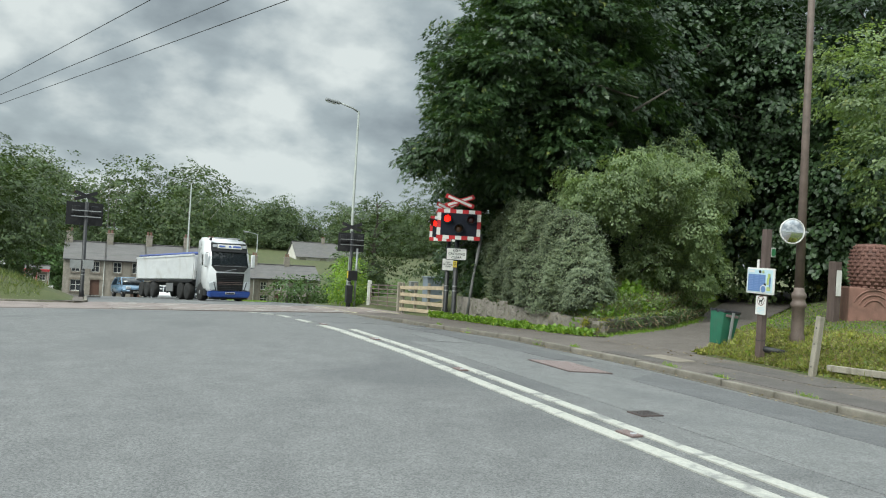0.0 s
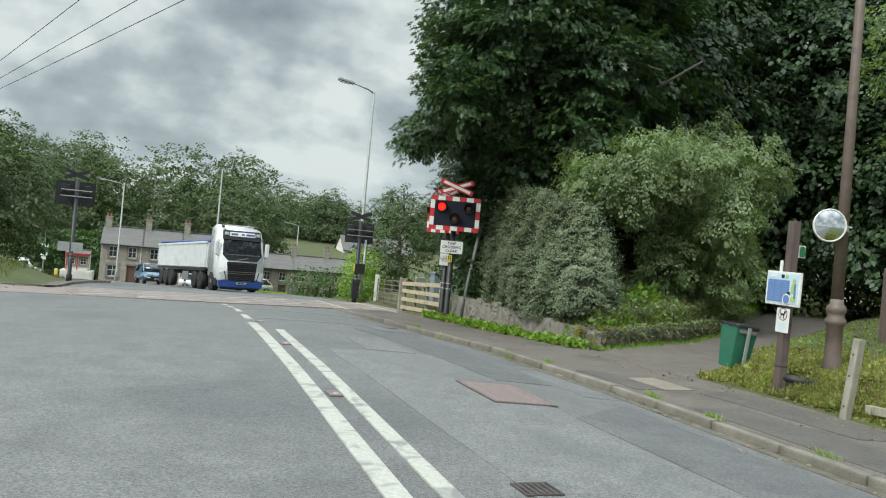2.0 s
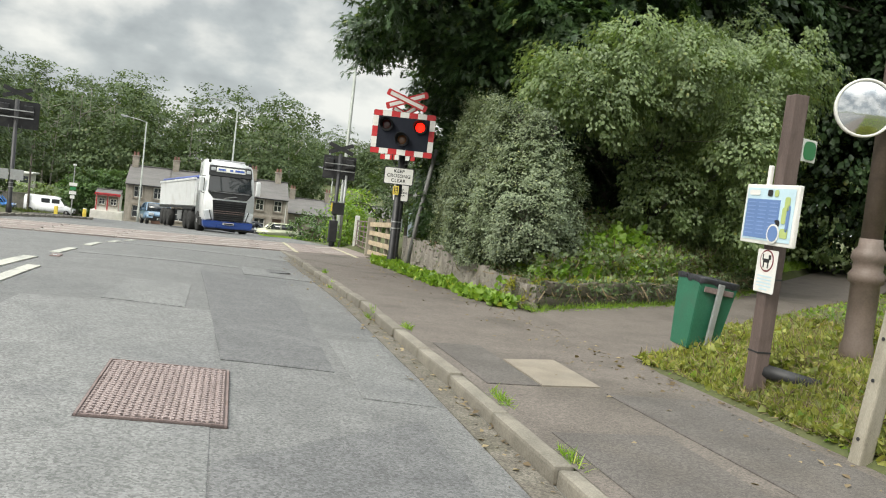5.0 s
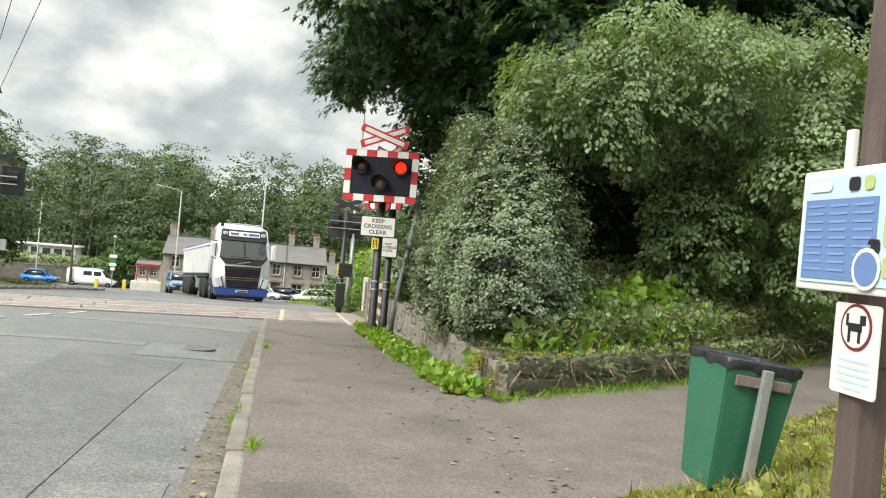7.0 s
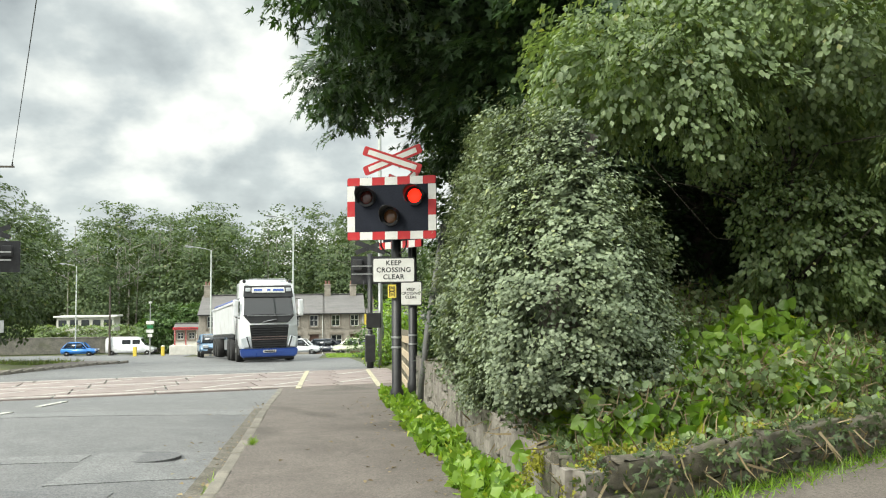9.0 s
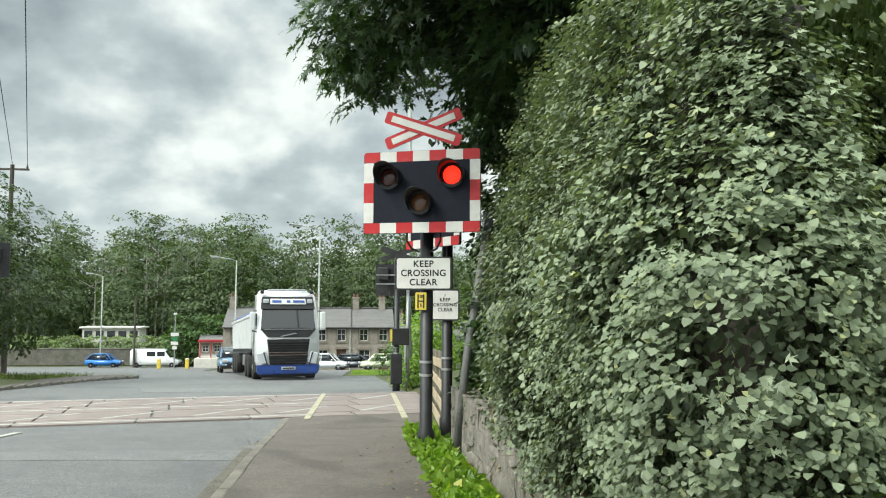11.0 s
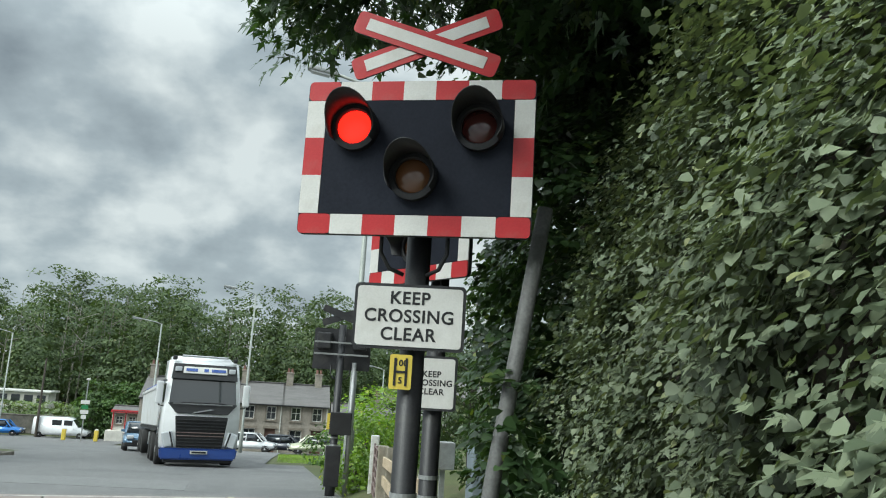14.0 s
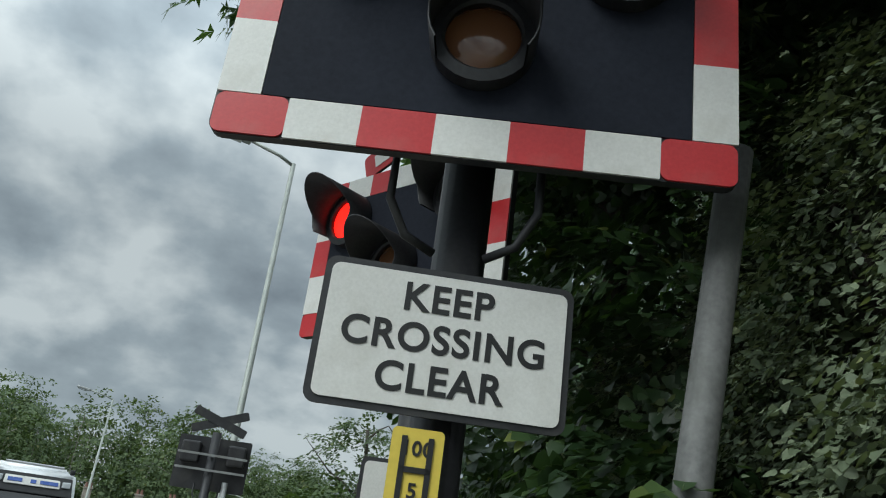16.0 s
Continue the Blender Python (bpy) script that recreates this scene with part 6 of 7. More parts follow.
def trunk_mesh(rng, base, top, r, limbs, spread, mat_, seg=10):
    """A tapered trunk with limbs that fork once."""
    bm = bmesh.new()
    base, top = Vector(base), Vector(top)
    pts = [base.lerp(top, k / 6) + Vector((rng.normal() * r * 0.5, rng.normal() * r * 0.5, 0)) * (0 < k) for k in range(7)]
    bent(bm, pts, r, seg, r * 0.35)
    for k in range(limbs):
        f = rng.uniform(0.3, 0.95)
        a = base.lerp(top, f)
        th = rng.uniform(0, 6.28)
        reach = spread * rng.uniform(0.6, 1.0)
        b = a + Vector((math.cos(th) * reach * 0.5, math.sin(th) * reach * 0.5, reach * rng.uniform(0.15, 0.5)))
        c = a + Vector((math.cos(th + 0.3) * reach, math.sin(th + 0.3) * reach, reach * rng.uniform(0.1, 0.8)))
        bent(bm, [a, a.lerp(b, 0.5) + Vector((0, 0, 0.1)), b, c], r * 0.4 * (1.1 - f * 0.5), 7, r * 0.06)
    me = mesh_of(bm, "trunk", True)
    me.materials.append(mat_)
    return me


def tree(label, seed, base, top, r, blobs, clumps, per, spread, size, template, mat_, bark=BARK, limbs=9, reach=3.0, name="tree", inner=0.25, fan=0.0, sag=0.35):
    rng = np.random.default_rng(seed)
    t = thing(name, label, "tree" if name == "tree" else "bush", pose(*base))
    b = Vector(base)
    part("trunk" if name == "tree" else "stem", trunk_mesh(rng, (0, 0, -0.3), Vector(top) - b, r, limbs, reach, bark), bark, t)
    local = [(x - b.x, y - b.y, z - b.z, *rr) for x, y, z, *rr in blobs]
    if fan:
        part("crown" if name == "tree" else "leaves", sprays("crown", rng, local, clumps, per, fan, size, template, mat_, inner, sag), mat_, t)
        return t
    part("crown" if name == "tree" else "leaves", crown("crown", rng, local, clumps, per, spread, size, template, mat_, inner, 0.6, 0.55 if mat_ is L_BUSH else 0.6), mat_, t)
    return t


def lz(x, y):
    return float(land(x, y))


# the big sycamore over the wall
tree("tall dark sycamore overhanging the pavement and the crossing lights", 11, (13.7, 21.6, lz(13.7, 21.6)), (13.6, 21.6, 11.0), 0.38,
     [(13.7, 22.4, 8.4, 3.0, 3.1, 3.7), (11.7, 21.5, 6.1, 1.5, 1.8, 1.4), (12.3, 24.5, 6.3, 1.4, 1.8, 1.7), (11.3, 20.5, 8.1, 1.7, 1.8, 2.0), (13.6, 22, 11.4, 3.0, 3.3, 2.6), (15.8, 23.4, 8.4, 2.8, 2.7, 3), (12.5, 23.4, 4.9, 1.5, 1.9, 1.3), (10.95, 23.2, 5.3, 0.9, 1.4, 0.7), (13.2, 19.9, 6.6, 1.6, 1.3, 1.4), (10.2, 20.6, 6.9, 1.2, 1.4, 1.2), (10.0, 21.8, 7.6, 0.9, 1.2, 1.3), (10.5, 22.8, 6.0, 0.8, 1.2, 0.7), (10.05, 23.8, 5.0, 0.85, 1.2, 0.5), (10.4, 25.0, 5.0, 0.85, 1.2, 0.6), (11.0, 24.7, 7.6, 0.9, 1.2, 1.5), (11.4, 20.6, 10.2, 1.6, 1.6, 1.6), (9.8, 20.5, 5.5, 0.8, 1.0, 0.7), (9.6, 21.4, 6.3, 0.7, 0.9, 0.7), (12.2, 21.3, 4.5, 1.0, 1.3, 0.6), (12.9, 19.7, 5.2, 1.2, 1.0, 0.7), (11.6, 22.3, 4.6, 0.8, 1.0, 0.6)],
     4200, 34, 0.75, 0.14, STAR, L_SYC, limbs=16, reach=4.0, fan=0.75)
# trees and bushes behind, along the path
tree("dark tall tree filling the slope above the path", 12, (21, 27, lz(21, 27)), (21, 27, 14), 0.45, [(20, 27, 8, 5.5, 4.5, 6.5), (26, 25, 9, 5, 5, 7.5), (17.5, 24.5, 6.5, 3.5, 3.5, 4.5), (23, 29, 14, 6, 5, 5), (28, 30, 8, 6, 4, 8)], 5600, 26, 0.5, 0.23, DIAMOND, L_DARK, limbs=12, reach=5, fan=1.2, inner=0.4, sag=0.8)
tree("dark tall tree on the wooded slope", 13, (30, 21, lz(30, 21)), (30, 21, 13), 0.4, [(30, 21, 8, 5.5, 5, 7), (35, 16, 9, 5, 5, 8), (26.5, 21, 5, 3, 3, 4)], 3800, 26, 0.5, 0.23, DIAMOND, L_DARK, limbs=10, reach=5, fan=1.2, inner=0.4, sag=0.8)
tree("dark wood closing the top of the slope", 19, (36, 34, lz(36, 34)), (36, 34, 14), 0.4, [(30, 36, 9, 7, 4, 9), (40, 30, 9, 5, 6, 9), (44, 20, 9, 4, 7, 9), (22, 37, 9, 5, 3.5, 8)], 2200, 24, 0.8, 0.5, DIAMOND, L_DARK, limbs=8, reach=5, fan=2.0, inner=0.3, sag=0.8)
tree("bushy elder arching over the bank", 14, (14.8, 18.9, lz(14.8, 18.9)), (14.8, 18.9, 3.6), 0.055, [(14.4, 18.7, 3.5, 1.2, 1.0, 0.9), (13.0, 17.6, 3.4, 0.9, 0.8, 0.7), (15.9, 18.3, 3.8, 1.4, 1.1, 1.0), (14.4, 17.5, 4.0, 0.9, 0.8, 0.7), (16.8, 20.0, 2.6, 1.3, 1.2, 1.8), (15.4, 19.2, 4.5, 1.3, 1.1, 0.8), (12.3, 17.8, 3.5, 0.8, 0.8, 0.6), (13.5, 17.6, 4.2, 0.9, 0.8, 0.7), (12.6, 18.8, 3.8, 0.8, 0.8, 0.6), (16.6, 17.8, 4.3, 0.9, 0.8, 0.8), (15.6, 17.3, 2.9, 0.7, 0.6, 0.8), (16.4, 18.0, 1.9, 0.7, 0.7, 1.0), (14.7, 18.4, 2.1, 0.8, 0.6, 0.9), (15.9, 19.0, 1.9, 0.9, 0.7, 1.0), (17.6, 20.6, 4.2, 1.6, 1.5, 1.8)], 2100, 48, 0.2, 0.075, DIAMOND, L_BUSH, limbs=26, reach=1.9, name="bush", fan=0.42, inner=0.15, sag=1.1)
# added bush: its dark leaf colour and bulk make the hollow's shade
tree("dark-leaved thicket added to put shade in the hollow behind the elder", 18, (14.6, 20.6, lz(14.6, 20.6)), (14.6, 20.6, 3.4), 0.12, [(13.3, 20.2, 2.3, 1.3, 0.8, 1.7), (15.2, 20.7, 2.4, 1.4, 0.9, 1.8), (17.2, 22.0, 2.6, 1.6, 1.0, 2.0)], 700, 40, 0.3, 0.1, DIAMOND, L_DARK, limbs=8, reach=1.4, name="bush", fan=0.5, inner=0.4)
tree("leafy tree with yellowing leaves over the sculpture", 15, (19.4, 13.6, lz(19.4, 13.6)), (19.4, 13.4, 6), 0.16, [(19.0, 13.2, 5.2, 2.2, 1.8, 2.2), (20.5, 12, 4.2, 2.4, 2.4, 2.8), (18.2, 13.8, 6.8, 1.8, 1.6, 1.4)], 1000, 34, 0.3, 0.1, DIAMOND, L_BUSH, limbs=8, reach=2.2, fan=0.6)

tree("dark ivy-hung thicket behind the leaning pole", 16, (13.0, 25.6, lz(13.0, 25.6)), (12.9, 25.6, 4.6), 0.14, [(12.6, 25.6, 2.6, 0.8, 1.3, 2.3), (12.2, 23.9, 2.4, 0.6, 0.9, 1.9), (12.9, 27.4, 2.0, 0.8, 1.2, 1.8), (12.0, 24.4, 4.2, 0.9, 1.2, 0.9), (12.5, 26.6, 4.4, 0.9, 1.2, 1.0), (11.75, 23.4, 1.1, 0.4, 0.7, 0.7), (11.38, 22.5, 1.15, 0.2, 0.28, 0.45), (11.45, 22.9, 0.5, 0.2, 0.4, 0.4)], 900, 34, 0.2, 0.08, IVY3, L_SYC, limbs=8, reach=1.2, fan=0.4)

# ---- ivy over the wall ----
IVY_LINE = np.array([(12.9, 27.0), (12.4, 24.4), (11.88, 22.4), (11.36, 20.4), (11.1, 18.6), (11.08, 17.0), (11.22, 16.3), (11.65, 16.2), (12.15, 16.65), (12.6, 17.5)])
IVY_TOP = np.array([2.2, 3.0, 3.4, 3.5, 3.3, 3.0, 2.8, 2.6, 2.4, 2.2])
IVY_LEN = np.concatenate([[0], np.cumsum(np.linalg.norm(np.diff(IVY_LINE, axis=0), axis=1))])


def ivy_surface(u, f, deep):
    """A point of the ivy's face: u along the line in metres, f from wall top (0) to the ivy's top (1)."""
    x, y = np.interp(u, IVY_LEN, IVY_LINE[:, 0]), np.interp(u, IVY_LEN, IVY_LINE[:, 1])
    e = 0.25
    tx = np.interp(u + e, IVY_LEN, IVY_LINE[:, 0]) - np.interp(u - e, IVY_LEN, IVY_LINE[:, 0])
    ty = np.interp(u + e, IVY_LEN, IVY_LINE[:, 1]) - np.interp(u - e, IVY_LEN, IVY_LINE[:, 1])
    l = np.hypot(tx, ty) + 1e-9
    nx, ny = ty / l, -tx / l
    top = np.interp(u, IVY_LEN, IVY_TOP)
    z0 = g(y) + 0.68 + 0.1 * np.sin(u * 1.9)
    z = z0 + f * (top - z0)
    bulge = 0.13 * np.sin(np.clip(f * 1.6, 0, 1) * np.pi) - 0.5 * np.clip(f - 0.35, 0, 1) ** 1.3
    lump = 0.1 * np.sin(u * 2.3 + z * 1.7) + 0.08 * np.sin(u * 5.1 - z * 3.3) + 0.05 * np.sin(u * 9.7 + z * 7.1) + 0.06 * np.sin(u * 13 + z * 5) * np.sin(z * 11 - u * 4)
    o = bulge + lump - deep
    return np.stack([x + nx * o, y + ny * o, z], -1), np.stack([nx, ny, 0.15 + 0.5 * f], -1)


def ivy():
    rng = np.random.default_rng(21)
    t = thing("ivy", "thick dusty green ivy covering the bank above the wall", "ivy")
    # bark-coloured sheet added behind the leaves: blocks light and stands for the shade inside
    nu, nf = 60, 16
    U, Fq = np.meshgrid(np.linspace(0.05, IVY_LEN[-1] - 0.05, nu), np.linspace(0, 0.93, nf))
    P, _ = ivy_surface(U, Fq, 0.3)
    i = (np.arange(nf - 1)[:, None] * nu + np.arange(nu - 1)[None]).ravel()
    part("shade_backing", from_arrays("shade_backing", P.reshape(-1, 3), np.stack([i, i + nu, i + nu + 1, i + 1], 1), 4, BARK), BARK, t, "bark-brown sheet added behind the ivy leaves to block light")
    # inner leaves in the darker copy: shade between tufts comes from their colour
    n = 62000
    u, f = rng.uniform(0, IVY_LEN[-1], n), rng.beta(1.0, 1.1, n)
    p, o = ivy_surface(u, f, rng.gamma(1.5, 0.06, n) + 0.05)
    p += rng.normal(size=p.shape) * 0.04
    part("inner_leaves", leaf_mesh("inner_leaves", p, o + np.array([0, 0, 0.4]) + rng.normal(size=p.shape) * 0.7, np.array([0, 0, -1.0]) + rng.normal(size=p.shape) * 0.6, 0.055 * rng.uniform(0.6, 1.3, n), DIAMOND, L_IVY_SHADED), L_IVY_SHADED, t)
    # tufts: small shelves of leaves that hang over one another, with gaps between
    k, m = 8600, 16
    u, f = rng.uniform(0, IVY_LEN[-1], k), rng.beta(1.0, 1.1, k)
    keep = (rng.random(k) < 0.5 + 0.5 * np.clip((IVY_LEN[-1] - u) / 2.0, 0, 1)) & (np.sin(u * 3.7 + f * 9) + np.sin(u * 8.3 - f * 17) + 0.9 * rng.normal(size=k) > -1.4)
    u, f = u[keep], f[keep]
    k = len(u)
    c, o = ivy_surface(u, f, rng.gamma(1.4, 0.06, k) - 0.1)
    o = unit(o)
    ahead = unit(o + np.array([0, 0, -0.55]) + rng.normal(size=o.shape) * 0.3)
    side = unit(np.cross(ahead, np.array([0, 0, 1.0]) + rng.normal(size=o.shape) * 0.3))
    top = np.cross(side, ahead)
    a_, w_ = rng.uniform(-0.5, 0.5, (k, m, 1)), rng.uniform(-0.5, 0.5, (k, m, 1))
    r = rng.uniform(0.1, 0.24, (k, 1, 1))
    p = (c[:, None] + r * (a_ * ahead[:, None] + w_ * side[:, None]) + top[:, None] * (rng.normal(size=(k, m, 1)) * 0.018 - 0.5 * r * w_ * w_)).reshape(-1, 3)
    nor = np.repeat(top + 0.75 * o, m, 0) + rng.normal(size=p.shape) * 0.38
    tip = (ahead[:, None] + 1.5 * w_ * side[:, None]).reshape(-1, 3) + np.array([0, 0, -0.4]) + rng.normal(size=p.shape) * 0.45
    part("leaves", leaf_mesh("leaves", p, nor, tip, 0.034 * rng.uniform(0.5, 1.3, len(p)), IVY3, L_IVY), L_IVY, t)
    # sprigs that stand out of the face
    k = 900
    u, f = rng.uniform(2, IVY_LEN[-1] - 0.3, k), rng.uniform(0.15, 1.0, k)
    p0, o = ivy_surface(u, f, 0.0)
    d = unit(o + np.array([0, 0, 0.5]) + rng.normal(size=o.shape) * 0.35)
    m = 12
    s = np.linspace(0.05, 1, m)[None, :, None] * rng.uniform(0.12, 0.38, (k, 1, 1))
    p = (p0[:, None] + d[:, None] * s + rng.normal(size=(k, m, 3)) * 0.025).reshape(-1, 3)
    oo = np.repeat(o, m, 0)
    part("outgrowth", leaf_mesh("outgrowth", p, oo + np.array([0, 0, 0.8]) + rng.normal(size=p.shape) * 0.4, oo + rng.normal(size=p.shape) * 0.6, 0.034 * rng.uniform(0.6, 1.4, len(p)), STAR, L_IVY), L_IVY, t)["kind"] = "stuff"


ivy()


# ---- far woods, hedges and bushes ----
def woods():
    rng = np.random.default_rng(31)
    blobs = []
    for k in range(170):
        x = rng.uniform(-80, 95)
        y = rng.uniform(121, 154) if x < 20 else rng.uniform(188, 215)
        h = rng.uniform(12, 18) - (0 if x < 20 else 5)
        z = float(g(y))
        blobs.append((x, y, z + h * 0.55, rng.uniform(2.4, 4.2), rng.uniform(2.4, 4), h * 0.45))
        blobs.append((x + rng.normal(), y - 2, z + h * 0.3, 3.2, 3.0, h * 0.3))
    p, o = crown_points(rng, blobs, 30000, 17, 0.55, 0.2)
    n = len(p)
    me = leaf_mesh("far_woods", p, o + np.array([0, 0, 0.7]) + rng.normal(size=(n, 3)) * 0.5, rng.normal(size=(n, 3)), rng.uniform(0.28, 0.62, n), SHRED, L_FAR)
    tagged(new("far_woods", me), "dense green woodland on the hillside behind the houses", kind="stuff")
    bm = bmesh.new()
    for k in range(90):
        x, y = rng.uniform(-70, 18), rng.uniform(120, 138)
        h = rng.uniform(9, 15.5)
        z = float(g(y))
        tube(bm, (x, y, z), (x + rng.normal() * 0.6, y, z + h), 0.16, 0.03, 5, False)
        for j in range(4):
            zz = z + h * rng.uniform(0.6, 0.95)
            tube(bm, (x, y, zz), (x + rng.normal() * 1.6, y + rng.normal(), zz + rng.uniform(0.8, 2.2)), 0.06, 0.015, 4, False)
    me = mesh_of(bm, "far_trunks")
    me.materials.append(PALE_BARK)
    tagged(new("far_trunks", me), "thin pale trunks among the far woodland", kind="stuff")


woods()
tree("dense green trees and scrub beside the railway", 41, (-5.5, 41, lz(-5.5, 41)), (-5.5, 41, 5), 0.2, [(-4.0, 40, 2.6, 2.8, 3.2, 2.6), (-7.5, 39, 3.0, 3.4, 3.2, 3.0), (-3.2, 45, 2.6, 2.4, 3.2, 2.9), (-11, 40, 3.2, 4, 4, 3.2), (-6, 46, 3.5, 3.5, 4, 3.4)], 2200, 26, 0.4, 0.15, DIAMOND, L_SCRUB, limbs=10, reach=2.5, fan=0.7)
tree("tall tree in the scrub by the far road", 42, (-12, 56, lz(-12, 56)), (-12, 56, 6.5), 0.2, [(-12, 56, 3.6, 3.2, 3.2, 3.6), (-9.0, 52, 2.2, 2.4, 2.6, 2.8), (-16, 57, 4, 4, 4, 4)], 1200, 24, 0.45, 0.18, DIAMOND, L_SCRUB, limbs=8, reach=2.5, fan=0.8)
tree("loose green trees beside the railway", 43, (17.5, 50, lz(17.5, 50)), (17.5, 50, 5), 0.18, [(17.5, 50, 2.6, 2.6, 2.6, 3.0), (20.5, 47, 3.6, 2.8, 2.8, 3.6), (15.2, 46, 0.8, 1.6, 1.8, 1.6), (23, 44, 4, 3, 3, 4.4)], 1300, 24, 0.4, 0.16, DIAMOND, L_SCRUB, limbs=10, reach=2.5, fan=0.7)


def hedge(label, seed, blobs, clumps, size, mat_):
    rng = np.random.default_rng(seed)
    t = thing("hedge", label, "hedge")
    for b in blobs:
        part("stem", tube(bmesh.new(), (b[0], b[1], lz(b[0], b[1]) - 0.1), (b[0], b[1], b[2]), 0.1, 0.04, 6), BARK, t)
    part("leaves", crown("leaves", rng, blobs, clumps, 18, 0.25, size, DIAMOND, mat_, 0.15), mat_, t)


hedge("clipped green roadside hedge", 51, [(12.5 + 1.6 * k, 53 + 0.8 * k, float(g(53)) + 0.75, 1.3, 0.9, 1.0) for k in range(7)], 420, 0.16, L_HEDGE)
hedge("low weedy bush at the foot of the signal post", 52, [(11.6, 35.6, -0.4, 0.5, 0.6, 0.5), (12.0, 37.5, 0.1, 0.7, 0.9, 1.0), (12.6, 40, 0.0, 0.9, 1.2, 1.3)], 260, 0.12, L_BRIGHT)
hedge("tall dark clipped hedge", 53, [(-9.4 + 1.5 * k, 106, -2.7, 1.4, 1.2, 2.7) for k in range(5)], 900, 0.26, L_HEDGE)
hedge("dense undergrowth where the path bends into the wood", 55, [(26, 25, 2.2, 3, 2, 2.2), (23, 27, 2.0, 3, 2, 2.2), (29, 21, 2.4, 3, 3, 2.4), (31, 16, 2.5, 3, 4, 2.5), (25.5, 17, 1.8, 2.2, 2, 1.4), (34, 10, 2.5, 3, 4, 3)], 1300, 0.2, L_BUSH)
hedge("long low hedge along the stone wall", 54, [(-28 + 2.6 * k, 111, -3.4, 1.8, 1.2, 1.2) for k in range(8)], 420, 0.3, L_BUSH)


# ---- grass and weeds ----
def blades(name, label, seed, n, where, size, mat_=GRASS, template=BLADE, upright=1.0):
    rng = np.random.default_rng(seed)
    p = where(rng, n)
    k = len(p)
    tip = np.array([0, 0, upright]) + rng.normal(size=(k, 3)) * 0.45
    nor = rng.normal(size=(k, 3)) + np.array([0, 0, 0.3 if upright else 4.0])
    me = leaf_mesh(name, p, nor, tip, size * rng.uniform(0.5, 1.4, k), template, mat_)
    return tagged(new(name, me), label, kind="stuff")


def on_verge(rng, n):
    x, y = rng.uniform(10.75, 24, n), rng.uniform(-8, 24, n)
    near = rng.random(n) < np.exp(-np.maximum(x - 13, 0) / 5)
    ok = near & (y < verge_y(x) - 0.04) & (x > 10.84)
    x, y = x[ok], y[ok]
    return np.stack([x, y, land(x, y) - 0.01], -1)


def on_bank(rng, n):
    x = 11 + 9 * rng.random(n) ** 1.3
    y = bank_y(x) + 0.1 + 3.2 * rng.random(n) ** 1.4
    ok = x > 11.1
    x, y = x[ok], y[ok]
    return np.stack([x, y, land(x, y)], -1)


def on_left(rng, n):
    x, y = rng.uniform(-14, -1.4, n), rng.uniform(30.5, 50, n)
    return np.stack([x, y, land(x, y) - 0.01], -1)


def wall_foot(rng, n):
    c = 15.4 + 9.2 * np.random.default_rng(9).beta(1.1, 1.2, 46)
    w = np.random.default_rng(10).uniform(0.05, 0.26, 46)
    k = rng.integers(0, 46, n)
    y = c[k] + rng.normal(size=n) * 0.11
    x = 10.98 - np.minimum(np.abs(rng.normal(size=n)) * w[k], 0.34) - 0.02
    return np.stack([x, y, g(y) + 0.1 + rng.random(n) * w[k] * 0.6], -1)


def corner_foot(rng, n):
    x = 11.0 + 6.5 * rng.random(n) ** 1.2
    y = bank_y(x) - np.abs(rng.normal(size=n)) * 0.15 + 0.02
    return np.stack([x, y, path_z(x, y)], -1)


def verge_near(rng, n):
    x, y = 10.86 + 2.8 * rng.random(n) ** 1.2, rng.uniform(5, 14.3, n)
    ok = y < verge_y(x) - 0.03 + 0.06 * np.sin(x * 9) + 0.05 * np.sin(y * 13)
    x, y = x[ok], y[ok]
    hump = np.clip(np.sin(x * 5.3 + y * 2.1) + np.sin(y * 6.1 - x * 3.3) + 0.5 * np.sin(x * 13 + y * 11), 0, 2)
    return np.stack([x, y, land(x, y) - 0.01 + hump * 0.07 * rng.random(len(x))], -1)


blades("verge_edge_grass", "long yellowing grass along the verge edge", 75, 40000, verge_near, 0.085)
blades("verge_edge_weeds", "bright low weeds along the verge edge", 76, 42000, verge_near, 0.05, L_VERGE, HEART, 0.4)
blades("verge_edge_straw", "dead brown leaves and stalks along the verge edge", 77, 30000, verge_near, 0.1, GROUND_LEAF, BLADE, 0.3)
blades("verge_grass", "rough yellow-green grass and weeds on the verge", 61, 62000, on_verge, 0.075)
blades("verge_weeds", "low bright weeds in the verge grass", 62, 52000, on_verge, 0.06, L_BRIGHT, DIAMOND, 0.4)
blades("verge_straw", "dry brown stalks in the verge grass", 71, 30000, on_verge, 0.1, GROUND_LEAF, BLADE, 0.5)
def bank_tall(rng, n):
    p = on_bank(rng, n)
    p[:, 2] += rng.random(len(p)) ** 1.6 * 0.55
    return p


def bank_corner(rng, n):
    c = np.stack([rng.uniform(11.2, 14.5, 90), rng.uniform(0.0, 1.3, 90)], -1)
    k = rng.integers(0, 90, n)
    x = c[k, 0] + rng.normal(size=n) * 0.1
    y = bank_y(x) + 0.15 + c[k, 1] + rng.normal(size=n) * 0.1
    return np.stack([x, y, land(x, y) + 0.05 + rng.random(n) * (0.15 + 0.4 * c[k, 1])], -1)


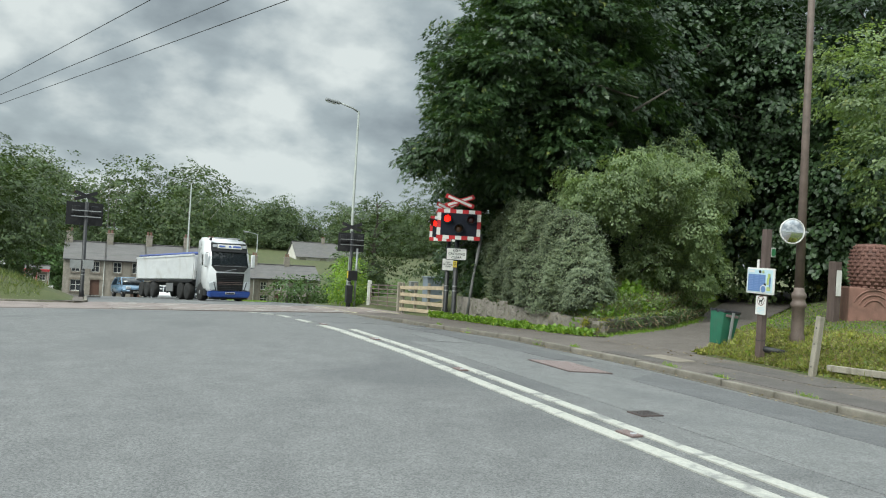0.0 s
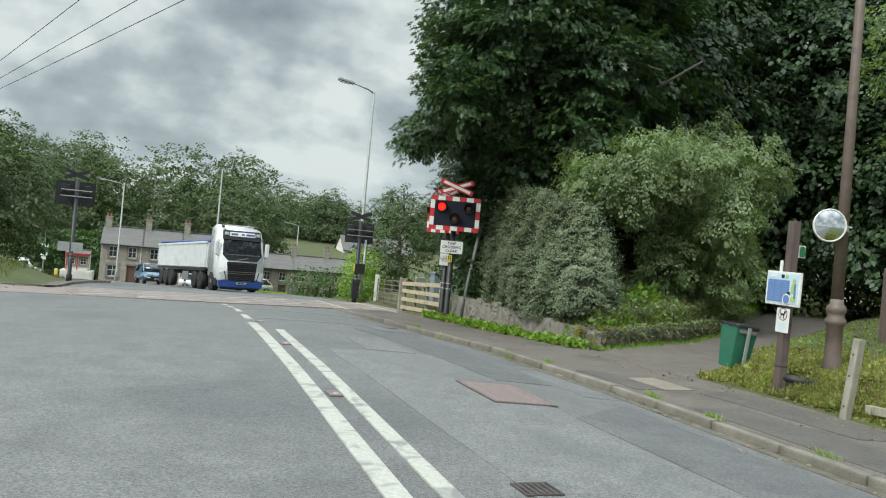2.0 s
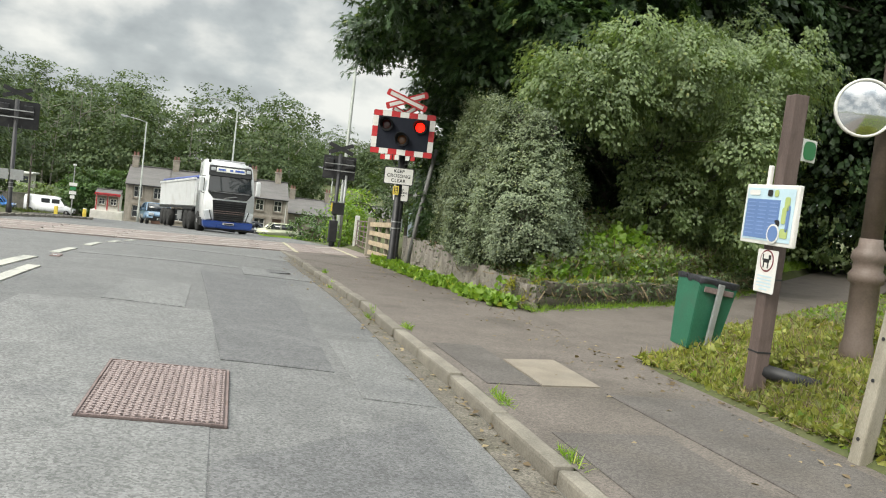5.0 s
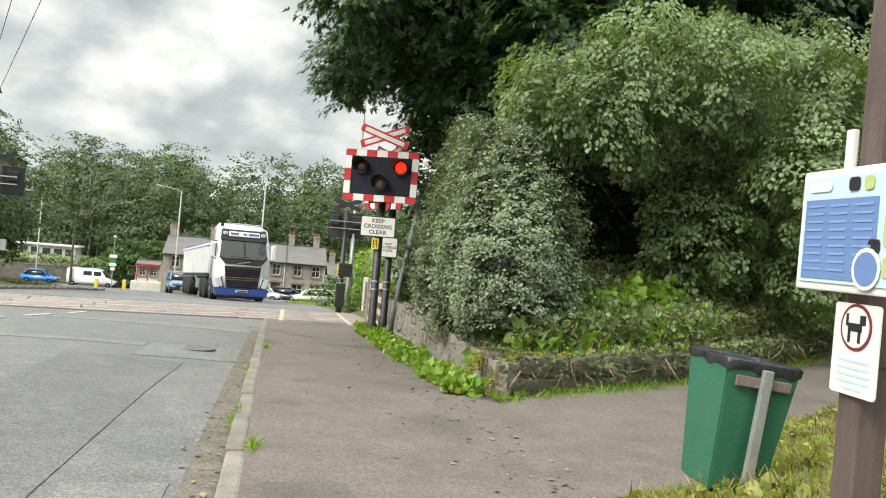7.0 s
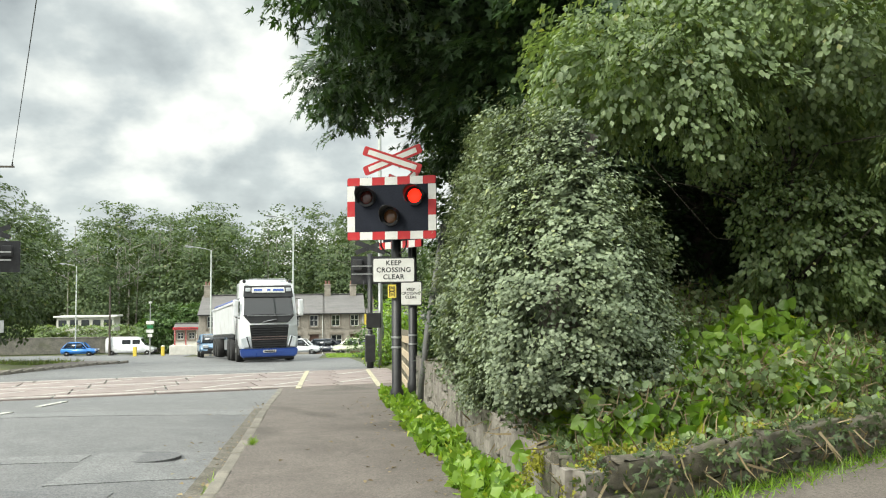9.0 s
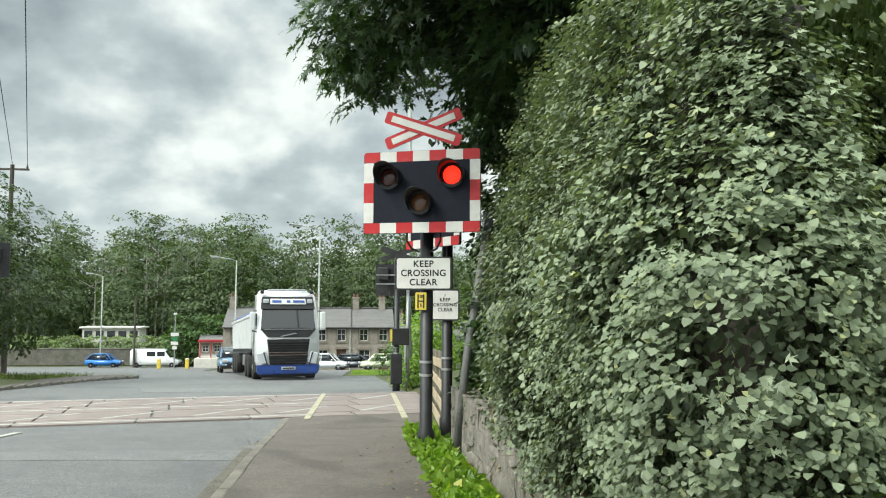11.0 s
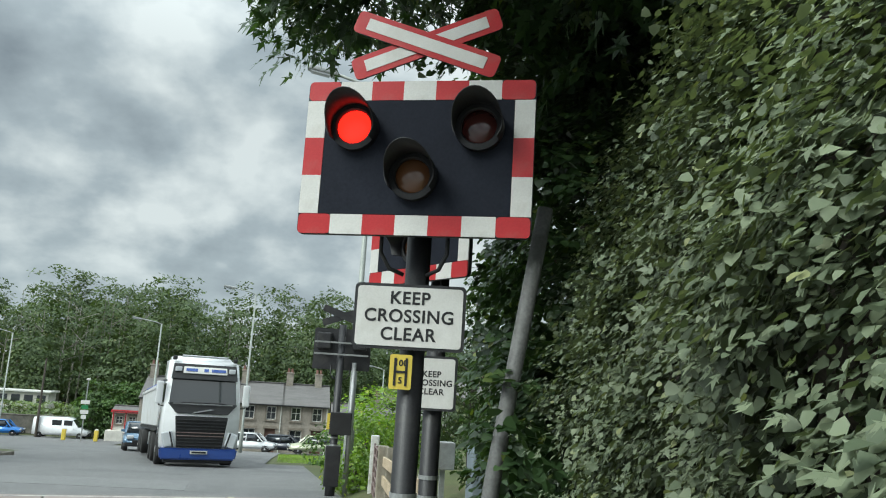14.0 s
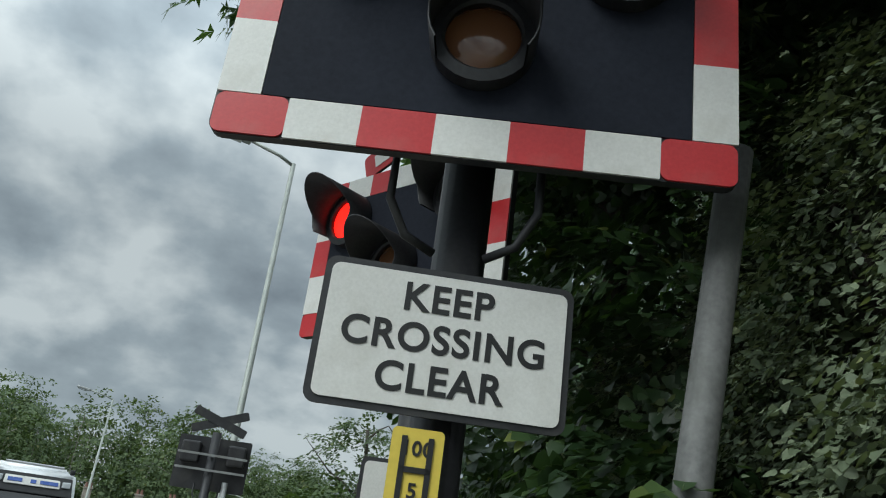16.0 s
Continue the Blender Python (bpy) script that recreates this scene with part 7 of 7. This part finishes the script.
def wall_top(rng, n):
    s = rng.random(n)
    along = rng.random(n) < 0.82
    x = np.where(along, 11.1 + 7.0 * s, 11.15 + rng.normal(size=n) * 0.05)
    y = np.where(along, bank_y(x) + 0.04 + rng.normal(size=n) * 0.1, 15.5 + 7.0 * s)
    z = np.where(along, path_z(x, y) + 0.26, g(y) + 0.52 + 0.035 * (y - 15.5)) + rng.triangular(-0.3, 0.04, 0.14, n)
    return np.stack([x, y, z], -1)


blades("bank_weeds", "brambles and weeds on the bank above the wall", 63, 40000, bank_tall, 0.062, L_BUSH, IVY3, 0.5)
blades("bank_broadleaf", "broad bright green weeds on the bank", 67, 3200, bank_corner, 0.1, L_BRIGHT, HEART, 0.3)
blades("bank_nettles", "bright green weeds on the bank", 74, 9000, bank_tall, 0.07, L_BRIGHT, DIAMOND, 0.6)
blades("wall_top_growth", "trailing weeds over the top of the wall", 68, 7000, wall_top, 0.05, L_SCRUB, STAR, -0.3)
blades("wall_top_stalks", "dry trailing stalks over the wall", 81, 1000, wall_top, 0.2, GROUND_LEAF, BLADE, -0.6)
blades("bank_dead_stems", "dry brown stems and dead leaves on the bank", 69, 18000, bank_tall, 0.14, GROUND_LEAF, BLADE, 0.5)


def litter(rng, n):
    y = rng.uniform(2, 25, n)
    x = np.where(rng.random(n) < 0.55, 10.8 - rng.gamma(1.2, 0.3, n), 8.72 - rng.gamma(1.2, 0.12, n) + 0.0)
    onto = x > 8.8
    z = np.where(onto, g(y) + 0.106, road_z(x, y) + 0.012)
    return np.stack([x, y, z], -1)


def kerb_tufts(rng, n):
    c = np.array([(8.83, 9.15), (8.85, 10.3), (8.84, 13.1), (8.66, 14.2), (8.66, 17.5), (8.84, 19.6), (8.84, 7.6)])
    k = rng.integers(0, len(c), n)
    x, y = c[k, 0] + rng.normal(size=n) * 0.02, c[k, 1] + rng.normal(size=n) * 0.09
    return np.stack([x, y, np.where(x > 8.68, pave_z(x, y), road_z(x, y))], -1)


blades("kerb_tufts", "small tufts of grass in the kerb joints", 73, 700, kerb_tufts, 0.07, L_BRIGHT, BLADE, 0.7)
blades("fallen_leaves", "scattered dead leaves and bits on pavement and gutter", 70, 1100, litter, 0.045, GROUND_LEAF, DIAMOND, 0.0)
blades("left_grass", "rough grass on the bank across the road", 64, 26000, on_left, 0.24, L_ROUGH)
blades("wall_weeds", "bright green weeds along the foot of the wall", 65, 8000, wall_foot, 0.1, L_BRIGHT, DIAMOND, 0.6)
blades("wall_broadleaf", "broad bright weeds along the foot of the wall", 72, 5000, wall_foot, 0.07, L_BRIGHT, HEART, 0.4)
blades("corner_grass", "bright grass along the foot of the wall", 66, 5200, corner_foot, 0.085, L_BRIGHT, BLADE, 0.8)


def moss(rng, n):
    c = np.array([(11.25, 0.0), (11.55, 0.06), (11.9, 0.04), (12.7, 0.1), (13.6, 0.06), (11.12, 0.5), (11.4, 0.2)])
    k = rng.integers(0, len(c), n)
    x = c[k, 0] + rng.normal(size=n) * 0.13
    y = bank_y(x) + 0.1 + c[k, 1] + rng.normal(size=n) * 0.07
    return np.stack([x, y, path_z(x, y) + 0.29 + rng.normal(size=n) * 0.04 - 3 * (x - c[k, 0]) ** 2], -1)


def mown(x0, x1, y0, y1):
    def where(rng, n):
        x, y = rng.uniform(x0, x1, n), rng.uniform(y0, y1, n)
        return np.stack([x, y, land(x, y) - 0.01], -1)
    return where


def path_bank(rng, n):
    x = rng.uniform(15.5, 27, n)
    y = bank_y(x) + 0.08 + 2.4 * rng.random(n) ** 1.2
    return np.stack([x, y, land(x, y) - 0.01], -1)


blades("path_bank_grass", "bright short grass beside the climbing footpath", 82, 22000, path_bank, 0.13, L_MOWN, BLADE, 0.8)
blades("wall_moss", "yellow-green moss cushions on the corner of the wall", 78, 9000, moss, 0.03, L_MOSS, SHRED, 0.4)
blades("mown_strip", "short bright mown grass beside the far road", 79, 9000, mown(9.9, 13.2, 54, 68), 0.12, L_MOWN, BLADE, 0.8)
blades("mown_island", "short bright mown grass on the traffic island", 80, 12000, mown(-9, -1.7, 40, 51), 0.13, L_MOWN, BLADE, 0.8)


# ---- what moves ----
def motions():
    """Imitates red lamps flashing in turn: lenses turn a glowing or dark face outwards."""
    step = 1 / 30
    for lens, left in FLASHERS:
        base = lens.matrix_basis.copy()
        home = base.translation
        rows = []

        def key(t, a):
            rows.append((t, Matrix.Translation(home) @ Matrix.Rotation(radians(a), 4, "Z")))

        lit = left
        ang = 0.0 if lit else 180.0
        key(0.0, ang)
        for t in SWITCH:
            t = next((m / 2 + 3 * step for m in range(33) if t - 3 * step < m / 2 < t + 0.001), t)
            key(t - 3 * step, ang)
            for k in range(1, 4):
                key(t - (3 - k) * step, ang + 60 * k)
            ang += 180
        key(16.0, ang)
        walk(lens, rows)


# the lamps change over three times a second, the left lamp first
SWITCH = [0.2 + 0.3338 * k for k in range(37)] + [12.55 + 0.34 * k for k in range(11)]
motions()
